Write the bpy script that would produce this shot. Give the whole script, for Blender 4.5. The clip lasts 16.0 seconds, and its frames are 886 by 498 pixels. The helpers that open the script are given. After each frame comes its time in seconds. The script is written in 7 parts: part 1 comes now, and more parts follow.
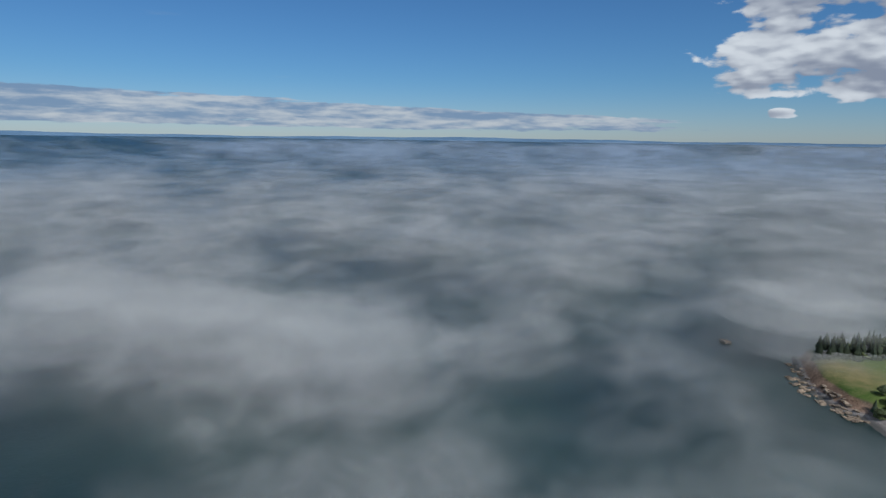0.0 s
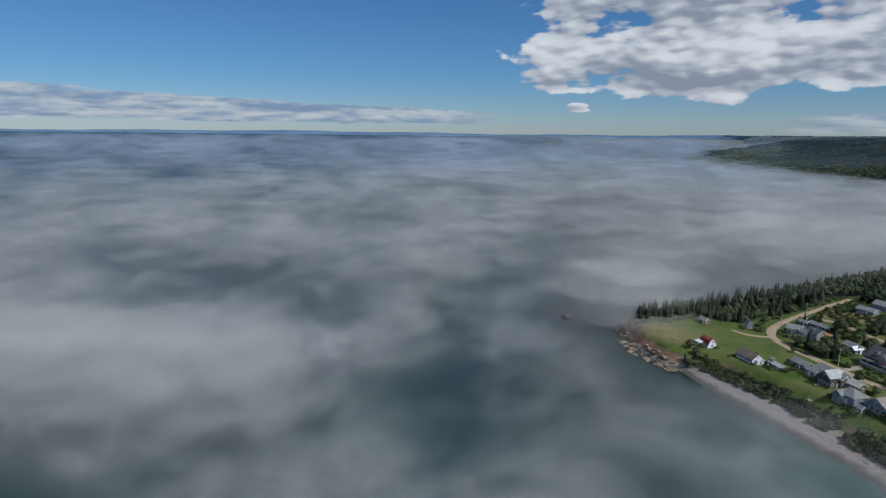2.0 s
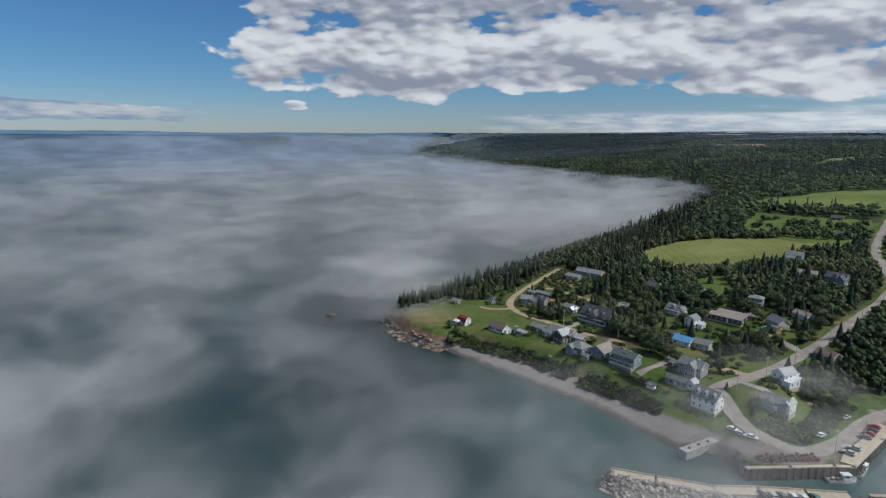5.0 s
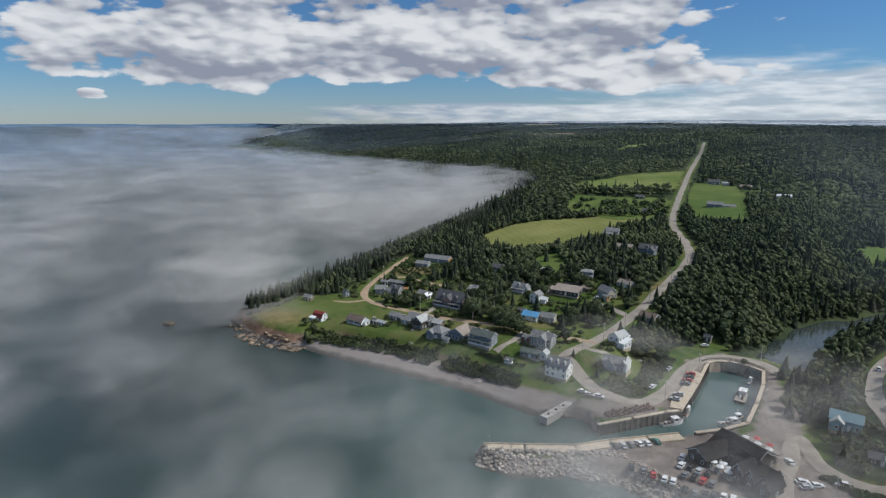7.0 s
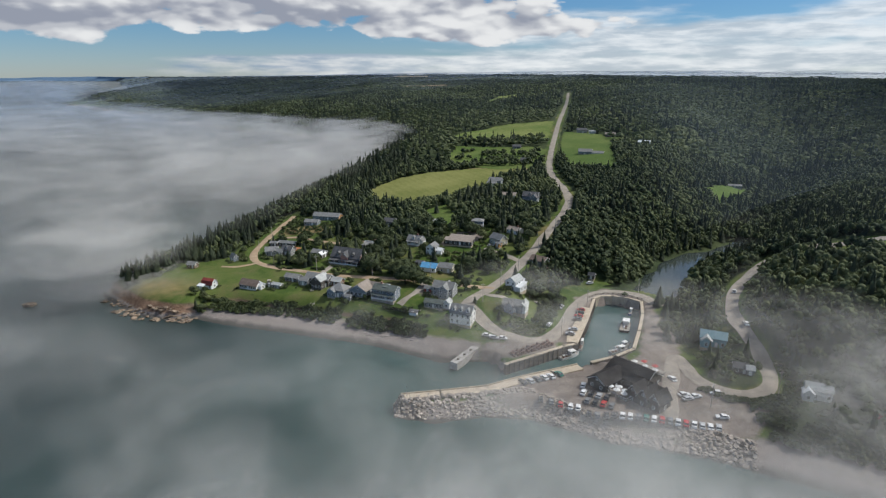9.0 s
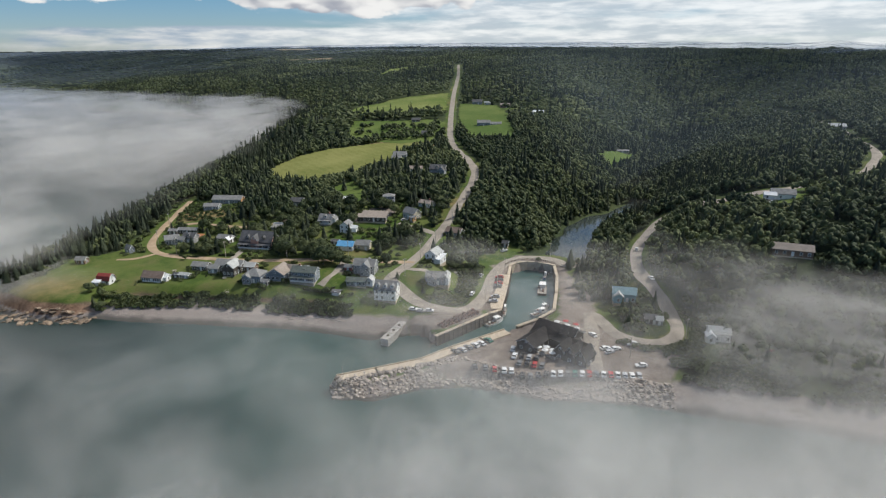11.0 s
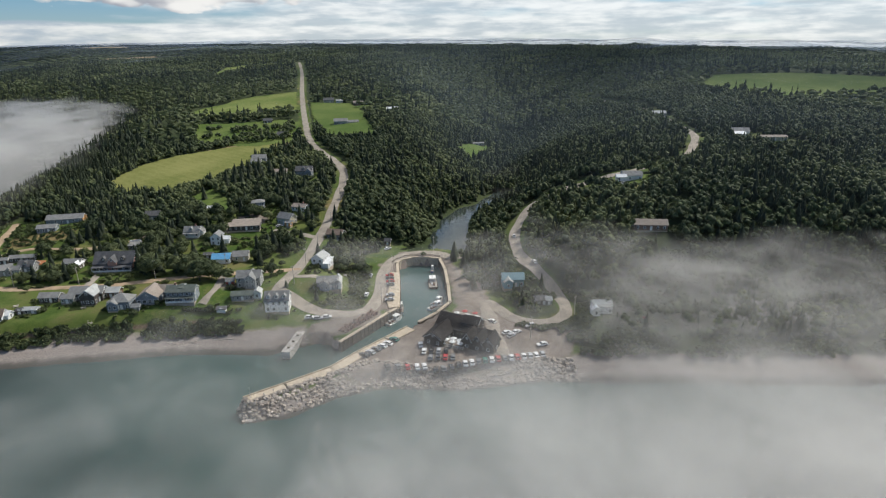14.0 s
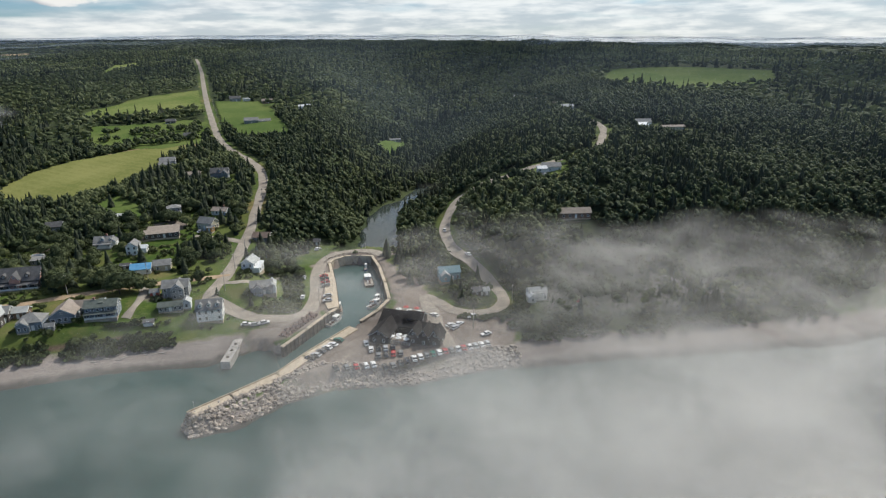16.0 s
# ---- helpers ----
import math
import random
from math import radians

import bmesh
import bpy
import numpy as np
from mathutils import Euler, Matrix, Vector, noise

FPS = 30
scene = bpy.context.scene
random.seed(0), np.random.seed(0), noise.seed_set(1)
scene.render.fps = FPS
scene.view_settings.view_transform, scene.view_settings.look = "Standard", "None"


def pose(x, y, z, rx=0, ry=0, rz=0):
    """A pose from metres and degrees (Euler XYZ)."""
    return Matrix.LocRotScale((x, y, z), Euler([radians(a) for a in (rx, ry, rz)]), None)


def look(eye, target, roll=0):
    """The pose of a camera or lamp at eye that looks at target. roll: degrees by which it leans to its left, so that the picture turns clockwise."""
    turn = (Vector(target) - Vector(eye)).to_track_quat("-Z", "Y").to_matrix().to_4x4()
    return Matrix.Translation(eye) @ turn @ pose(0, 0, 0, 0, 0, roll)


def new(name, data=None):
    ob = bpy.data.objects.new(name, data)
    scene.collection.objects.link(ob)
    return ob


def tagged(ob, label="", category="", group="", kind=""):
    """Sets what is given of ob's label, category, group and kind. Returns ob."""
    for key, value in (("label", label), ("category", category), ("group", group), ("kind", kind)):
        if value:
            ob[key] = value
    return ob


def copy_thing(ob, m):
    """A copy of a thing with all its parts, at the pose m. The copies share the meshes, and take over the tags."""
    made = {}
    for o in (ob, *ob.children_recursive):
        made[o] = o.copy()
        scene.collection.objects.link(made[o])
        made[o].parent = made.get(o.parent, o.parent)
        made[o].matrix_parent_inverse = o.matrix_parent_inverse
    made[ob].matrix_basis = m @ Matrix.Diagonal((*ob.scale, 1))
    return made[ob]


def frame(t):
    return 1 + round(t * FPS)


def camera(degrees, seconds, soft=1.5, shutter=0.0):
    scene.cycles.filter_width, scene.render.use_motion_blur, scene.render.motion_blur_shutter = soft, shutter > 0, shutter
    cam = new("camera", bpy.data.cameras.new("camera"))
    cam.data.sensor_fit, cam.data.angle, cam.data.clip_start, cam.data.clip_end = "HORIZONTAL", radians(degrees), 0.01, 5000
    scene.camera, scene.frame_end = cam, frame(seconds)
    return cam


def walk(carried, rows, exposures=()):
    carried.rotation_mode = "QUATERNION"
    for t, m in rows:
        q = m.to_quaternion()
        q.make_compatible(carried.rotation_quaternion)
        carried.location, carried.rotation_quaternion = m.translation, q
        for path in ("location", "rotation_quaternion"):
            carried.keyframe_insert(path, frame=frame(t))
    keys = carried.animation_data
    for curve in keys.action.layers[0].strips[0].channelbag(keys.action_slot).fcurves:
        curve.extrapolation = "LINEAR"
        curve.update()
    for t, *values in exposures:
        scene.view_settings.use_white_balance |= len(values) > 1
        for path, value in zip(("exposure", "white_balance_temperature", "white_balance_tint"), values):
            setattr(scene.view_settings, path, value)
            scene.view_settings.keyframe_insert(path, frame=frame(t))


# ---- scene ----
SKY_STRENGTH, CLOUD_STRENGTH = 0.060, 1.0

# ---------------------------------------------------------------- camera
PATH = [
    (0, 34.60, 37.85, 115.80, 71.742, -10.726, 0.812),
    (0.5, 35.28, 31.54, 117.00, 67.407, -11.090, 0.777),
    (1, 35.96, 25.24, 118.20, 63.174, -11.308, 0.754),
    (1.5, 36.54, 19.60, 119.48, 59.095, -11.241, 0.690),
    (2, 36.00, 14.69, 120.25, 54.997, -11.236, 0.665),
    (2.5, 34.14, 11.50, 120.25, 50.935, -11.225, 0.655),
    (3, 32.09, 9.21, 120.55, 46.611, -11.255, 0.623),
    (3.5, 30.15, 6.96, 120.93, 42.263, -11.260, 0.598),
    (4, 27.81, 5.01, 121.38, 37.842, -11.318, 0.547),
    (6.5, 13.93, 1.07, 120.74, 16.000, -11.437, 0.339),
    (7, 11.44, 0.72, 120.50, 12.380, -11.936, 0.308),
    (7.5, 8.49, 0.62, 120.33, 8.891, -12.642, 0.287),
    (8, 5.85, 0.40, 120.23, 5.883, -13.661, 0.220),
    (8.5, 3.03, 0.10, 120.05, 2.985, -14.943, 0.135),
    (9, 0.00, 0.00, 119.95, -0.002, -16.296, 0.044),
    (11.5, -14.61, 2.30, 119.67, -13.056, -18.984, -0.461),
    (12, -17.63, 3.22, 119.78, -15.598, -19.028, -0.490),
    (12.5, -20.82, 4.52, 119.92, -18.180, -19.080, -0.507),
    (13, -23.92, 5.85, 119.90, -20.764, -19.096, -0.537),
    (13.5, -26.80, 7.20, 119.98, -23.334, -19.120, -0.589),
    (14, -29.52, 8.52, 120.16, -25.834, -19.175, -0.625),
    (14.5, -32.19, 9.73, 120.50, -28.201, -19.280, -0.634),
    (15, -34.94, 10.98, 120.62, -30.455, -19.384, -0.640),
    (15.5, -37.75, 12.20, 120.56, -32.690, -19.492, -0.622),
    (16, -40.56, 13.22, 120.51, -34.974, -19.627, -0.611),
]
cam = camera(74.07, 16.0, soft=1.28)
walk(cam, [(t, pose(x, y, z, 90 + tilt, 0, turn) @ pose(0, 0, 0, 0, 0, lean)) for t, x, y, z, turn, tilt, lean in PATH],
     exposures=[(0, -0.25, 5700, 8), (2.5, -0.27, 5750, 9), (4.5, -0.23, 5850, 9), (7, -0.11, 6000, 10), (9, 0.03, 6200, 10), (11.5, 0.16, 6400, 10), (16, 0.17, 6420, 9)])

# ---------------------------------------------------------------- sky and sun
SUN_TURN, SUN_HEIGHT = radians(13), radians(47)  # from +x towards +y; above the horizon
sun_way = Vector((math.cos(SUN_HEIGHT) * math.cos(SUN_TURN), math.cos(SUN_HEIGHT) * math.sin(SUN_TURN), math.sin(SUN_HEIGHT)))
sun = new("sun", bpy.data.lights.new("sun", "SUN"))
sun.data.energy, sun.data.angle, sun.data.color = 3.6, radians(0.6), (1.0, 0.95, 0.87)
sun.matrix_world = look(sun_way * 900, (0, 0, 0))


class Nodes:
    """Short way to write node trees."""

    def __init__(self, tree):
        self.tree = tree
        tree.nodes.clear()

    def add(self, kind, out=0, **values):
        node = self.tree.nodes.new(kind)
        for key, value in values.items():
            if key.startswith("in_"):
                self.put(node.inputs[int(key[3:]) if key[3:].isdigit() else key[3:].replace("_", " ")], value)
            elif key == "operation":
                node.operation = value
            elif key == "blend":
                node.blend_type = value
            elif key == "sky":
                node.sky_type = value
            elif key == "attribute":
                node.attribute_name = value
            elif key == "bands":
                node.bands_direction = value
            elif key == "space":
                node.data_type = value
            elif key == "feature":
                node.feature = value
        return node.outputs[out] if len(node.outputs) else node

    def put(self, socket, value):
        if isinstance(value, bpy.types.NodeSocket):
            self.tree.links.new(value, socket)
        else:
            socket.default_value = value

    def math(self, operation, a, b=0.0, c=0.0, clamp=False):
        node = self.tree.nodes.new("ShaderNodeMath")
        node.operation, node.use_clamp = operation, clamp
        for socket, value in zip(node.inputs, (a, b, c)):
            self.put(socket, value)
        return node.outputs[0]

    def mix(self, k, a, b, blend="MIX"):
        node = self.tree.nodes.new("ShaderNodeMix")
        node.data_type, node.blend_type = "RGBA", blend
        for socket, value in zip((node.inputs[0], node.inputs[6], node.inputs[7]), (k, a, b)):
            self.put(socket, (*value, 1) if isinstance(value, tuple) and len(value) == 3 else value)
        return node.outputs[2]

    def fit(self, v, a, b, c=0.0, d=1.0, smooth=True):
        node = self.tree.nodes.new("ShaderNodeMapRange")
        node.interpolation_type = "SMOOTHSTEP" if smooth else "LINEAR"
        for socket, value in zip(node.inputs, (v, a, b, c, d)):
            self.put(socket, value)
        return node.outputs[0]

    def noise(self, where, scale, detail=4.0, rough=0.55, warp=0.0, color=False):
        node = self.tree.nodes.new("ShaderNodeTexNoise")
        if where is not None:
            self.put(node.inputs["Vector"], where)
        for key, value in (("Scale", scale), ("Detail", detail), ("Roughness", rough), ("Distortion", warp)):
            self.put(node.inputs[key], value)
        return node.outputs["Color" if color else "Fac"]

    def xyz(self, vector):
        node = self.tree.nodes.new("ShaderNodeSeparateXYZ")
        self.put(node.inputs[0], vector)
        return node.outputs

    def join(self, x, y, z=0.0):
        node = self.tree.nodes.new("ShaderNodeCombineXYZ")
        for socket, value in zip(node.inputs, (x, y, z)):
            self.put(socket, value)
        return node.outputs[0]


world = bpy.data.worlds.new("sky")
scene.world = world
world.use_nodes = True
n = Nodes(world.node_tree)
sky = n.tree.nodes.new("ShaderNodeTexSky")
sky.sky_type, sky.sun_disc, sky.sun_elevation = "NISHITA", False, SUN_HEIGHT
sky.sun_rotation = radians(90) - SUN_TURN
sky.altitude, sky.air_density, sky.dust_density, sky.ozone_density = 100, 1.0, 0.1, 4.0
way = n.tree.nodes.new("ShaderNodeTexCoord").outputs["Generated"]
dx, dy, dz = n.xyz(way)
side = n.math("MULTIPLY", n.math("ARCTAN2", n.math("MULTIPLY", dx, -1.0), dy), 57.2958)   # degrees to the left of +y
high = n.math("MULTIPLY", n.math("ARCSINE", dz), 57.2958)


def hump(value, low, rise, top, fall):
    """1 between rise and top, 0 outside low and fall."""
    return n.math("MULTIPLY", n.fit(value, low, rise), n.fit(value, top, fall, 1.0, 0.0))


def lumps(sx, sy, shift, detail=7.0, rough=0.56, lift=0.0):
    spot = n.join(n.math("DIVIDE", side, sx), n.math("DIVIDE", n.math("ADD", high, lift), sy), shift)
    return n.noise(spot, 1.0, detail, rough, 0.15)


def puffs(sx, sy, shift, lift=0.0, slide=0.0):
    """Rounded cauliflower heads."""
    wob = n.noise(n.join(n.math("DIVIDE", side, sx), n.math("DIVIDE", high, sy), shift + 3), 1.4, 3, 0.5, color=True)
    wx, wy, wz = n.xyz(wob)
    node = n.tree.nodes.new("ShaderNodeTexVoronoi")
    node.feature, node.voronoi_dimensions = "SMOOTH_F1", "2D"
    node.inputs["Smoothness"].default_value = 0.35
    n.put(node.inputs["Vector"], n.join(n.math("ADD", n.math("DIVIDE", n.math("ADD", side, slide), sx), n.math("MULTIPLY", wx, 0.7)), n.math("ADD", n.math("DIVIDE", n.math("ADD", high, lift), sy), n.math("MULTIPLY", wy, 0.7)), shift))
    node.inputs["Scale"].default_value = 1.0
    return n.math("SUBTRACT", 1.0, node.outputs["Distance"])


# heaped clouds, long low bands over the bay, thin white streaks over the land
def heaped(lift, slide):
    across, up = n.math("ADD", side, slide), n.math("ADD", high, lift)
    big = n.noise(n.join(n.math("DIVIDE", across, 9.0), n.math("DIVIDE", up, 2.9), 3.1), 1.0, 3, 0.5, 0.2)
    heads = n.math("ADD", n.math("MULTIPLY", puffs(4.4, 2.0, 1.0, lift, slide), 0.6), n.math("MULTIPLY", puffs(1.9, 0.95, 7.0, lift, slide), 0.4))
    return n.math("ADD", n.math("MULTIPLY", big, 0.70), n.math("MULTIPLY", heads, 0.24))


ragged = n.math("MULTIPLY", n.math("SUBTRACT", n.noise(n.join(n.math("DIVIDE", side, 1.7), n.math("DIVIDE", high, 0.7), 6.6), 1.0, 7, 0.6, 0.3), 0.5), 0.22)
base = n.fit(side, 46, 10, 2.6, 2.9)
heap_where = n.math("MULTIPLY", hump(side, -24, -3, 42, 52), n.fit(n.math("SUBTRACT", high, base), -0.2, 2.2))
heap_where = n.math("ADD", heap_where, n.math("MULTIPLY", hump(side, 25, 29, 37, 41), n.math("MULTIPLY", hump(high, 2.2, 2.8, 3.6, 5.0), 0.45)))
heap_where = n.math("ADD", heap_where, n.math("MULTIPLY", hump(side, 40.6, 42.2, 43.0, 44.4), n.math("MULTIPLY", hump(high, 1.7, 2.2, 2.5, 3.0), 0.85)))
heap_where = n.math("ADD", heap_where, n.math("MULTIPLY", hump(side, -22, -8, 4, 12), n.math("MULTIPLY", hump(high, 2.2, 3.0, 4.2, 5.4), 0.40)))
lean = n.math("SUBTRACT", n.math("MULTIPLY", heap_where, 0.36), 0.28)
heap, heap_up, heap_far = (n.math("ADD", heaped(*way_up), lean) for way_up in ((0.0, 0.0), (0.5, -0.5), (1.5, -1.2)))
heap_mask = n.fit(n.math("ADD", heap, ragged), 0.41, 0.475)
edge_light = n.fit(n.math("ADD", n.math("SUBTRACT", heap, heap_up), n.math("MULTIPLY", ragged, 0.35)), -0.06, 0.06)
mass_light = n.fit(n.math("SUBTRACT", heap, heap_far), -0.11, 0.15)
heap_light = n.math("ADD", n.math("MULTIPLY", edge_light, 0.38), n.math("MULTIPLY", mass_light, 0.62))
band_where = n.math("MULTIPLY", hump(side, 38, 56, 140, 170), hump(high, 0.3, 1.1, n.fit(side, 45, 100, 1.6, 3.3), n.fit(side, 45, 100, 2.4, 4.3)))
band = n.math("ADD", n.math("ADD", n.math("MULTIPLY", lumps(16, 0.62, 8.4), 0.52), n.math("MULTIPLY", lumps(2.6, 0.5, 2.2, 8.0, 0.58), 0.48)), n.math("SUBTRACT", n.math("MULTIPLY", band_where, 0.44), 0.36))
band_mask = n.math("MULTIPLY", n.fit(band, 0.42, 0.52), 0.88)
streak_where = n.math("MAXIMUM", n.math("MULTIPLY", n.fit(side, 16, -20), n.math("MAXIMUM", n.fit(high, 8, 3.5), n.fit(high, 12, 26))), n.math("MULTIPLY", n.fit(side, 46, 8), hump(high, -0.8, -0.2, 1.6, 2.4)))
streak = n.math("ADD", n.math("ADD", n.math("MULTIPLY", lumps(12, 1.5, 1.7, 5.0, 0.52), 0.75), n.math("MULTIPLY", lumps(3.6, 0.8, 4.1, 5.0, 0.5), 0.25)), n.math("SUBTRACT", n.math("MULTIPLY", streak_where, 0.50), 0.31))
streak_mask = n.math("MULTIPLY", n.fit(streak, 0.36, 0.68), 0.85)
grey = n.math("ADD", n.math("MULTIPLY", lumps(9, 1.1, 5.5), 0.6), n.math("MULTIPLY", lumps(2.8, 0.6, 2.9, 6.0, 0.55), 0.4))
heap_color = n.mix(heap_light, (0.30, 0.32, 0.375), (0.80, 0.79, 0.765))
flat_color = n.mix(n.fit(grey, 0.40, 0.62), n.mix(n.fit(side, 30, -10), (0.23, 0.31, 0.43), (0.50, 0.55, 0.59)), n.mix(n.fit(side, 30, -10), (0.64, 0.63, 0.61), (0.88, 0.88, 0.86)))
clear = n.add("ShaderNodeBackground", in_0=n.mix(1.0, sky.outputs[0], n.mix(n.fit(high, 0.0, 6.0), (0.92, 1.07, 1.33), (0.72, 1.03, 1.28)), "MULTIPLY"), in_1=SKY_STRENGTH)
flat_bg = n.add("ShaderNodeBackground", in_0=flat_color, in_1=CLOUD_STRENGTH)
heap_bg = n.add("ShaderNodeBackground", in_0=heap_color, in_1=CLOUD_STRENGTH)
low = n.add("ShaderNodeMixShader", in_0=n.math("MAXIMUM", band_mask, streak_mask), in_1=clear, in_2=flat_bg)
all_sky = n.add("ShaderNodeMixShader", in_0=heap_mask, in_1=low, in_2=heap_bg)
n.add("ShaderNodeOutputWorld", in_0=all_sky)

# ---------------------------------------------------------------- materials
def material(name):
    m = bpy.data.materials.new(name)
    m.use_nodes = True
    return m, Nodes(m.node_tree)


def place(n):
    return n.add("ShaderNodeNewGeometry")


def finish(n, color, rough=0.8, metal=0.0, bump=None, strength=0.5, distance=0.05, spec=0.5):
    shader = n.tree.nodes.new("ShaderNodeBsdfPrincipled")
    n.put(shader.inputs["Base Color"], color if not isinstance(color, tuple) else (*color[:3], 1))
    n.put(shader.inputs["Roughness"], rough)
    n.put(shader.inputs["Metallic"], metal)
    n.put(shader.inputs["Specular IOR Level"], spec)
    if bump is not None:
        b = n.tree.nodes.new("ShaderNodeBump")
        b.inputs["Strength"].default_value, b.inputs["Distance"].default_value = strength, distance
        n.put(b.inputs["Height"], bump)
        n.put(shader.inputs["Normal"], b.outputs[0])
    n.add("ShaderNodeOutputMaterial", in_0=shader.outputs[0])


def rough_paint(name, base, other, scale=0.6, rough=0.75, fine=9.0, vary=0.0, metal=0.0, spec=0.4):
    """A weathered surface: two tones in blotches, fine grain, and a tint of its own for each piece."""
    m, n = material(name)
    p = place(n)
    blot = n.noise(p, scale, 4, 0.6)
    grain = n.noise(p, fine, 3, 0.6)
    color = n.mix(n.fit(n.math("ADD", n.math("MULTIPLY", blot, 0.65), n.math("MULTIPLY", grain, 0.35)), 0.36, 0.64), base, other)
    if vary:
        own = n.add("ShaderNodeObjectInfo", 5)
        color = n.mix(1.0, color, n.join(*[n.fit(own, 0, 1, 1 - vary, 1 + vary, smooth=False)] * 3), "MULTIPLY")
    finish(n, color, n.fit(grain, 0.3, 0.7, rough - 0.08, min(1, rough + 0.08)), metal, grain, 0.4, 0.03, spec)
    return m


def boarded(name, base, other, step=0.16, rough=0.7):
    """Painted clapboard or shingle in level courses."""
    m, n = material(name)
    p = place(n)
    x, y, z = n.xyz(p)
    course = n.math("FRACT", n.math("DIVIDE", z, step))
    blot = n.noise(p, 0.9, 4, 0.6)
    grain = n.noise(n.join(n.math("MULTIPLY", x, 3.0), n.math("MULTIPLY", y, 3.0), n.math("MULTIPLY", z, 14.0)), 1.0, 3)
    color = n.mix(n.fit(n.math("ADD", n.math("MULTIPLY", blot, 0.6), n.math("MULTIPLY", grain, 0.4)), 0.35, 0.65), base, other)
    finish(n, color, rough, 0, n.math("ADD", n.math("MULTIPLY", course, -0.8), n.math("MULTIPLY", grain, 0.3)), 0.5, 0.03)
    return m


def shingled(name, base, other, rough=0.85):
    """Roof shingles in courses, patchy with age and lichen."""
    m, n = material(name)
    p = place(n)
    x, y, z = n.xyz(p)
    course = n.math("FRACT", n.math("DIVIDE", z, 0.14))
    blot = n.noise(p, 0.5, 5, 0.65)
    grain = n.noise(p, 5.0, 2, 0.6)
    color = n.mix(n.fit(n.math("ADD", n.math("MULTIPLY", blot, 0.6), n.math("MULTIPLY", grain, 0.4)), 0.36, 0.64), base, other)
    finish(n, color, rough, 0, n.math("ADD", n.math("MULTIPLY", course, -0.7), grain), 0.5, 0.03, 0.3)
    return m


def foliage(name, dark, lit, rough=0.75):
    m, n = material(name)
    p = place(n)
    own = n.add("ShaderNodeNewGeometry", 8)  # random per island
    thing = n.add("ShaderNodeObjectInfo", 5)
    k = n.math("ADD", n.math("MULTIPLY", n.noise(p, 0.011, 5, 0.6), 0.75), n.math("MULTIPLY", n.math("ADD", own, thing), 0.17))
    color = n.mix(n.fit(k, 0.40, 0.66), dark, lit)
    shader = n.tree.nodes.new("ShaderNodeBsdfPrincipled")
    n.put(shader.inputs["Base Color"], color)
    shader.inputs["Roughness"].default_value = rough
    shader.inputs["Specular IOR Level"].default_value = 0.25
    thin = n.add("ShaderNodeBsdfTranslucent", in_0=color)
    n.add("ShaderNodeOutputMaterial", in_0=n.add("ShaderNodeMixShader", in_0=0.25, in_1=shader.outputs[0], in_2=thin))
    return m


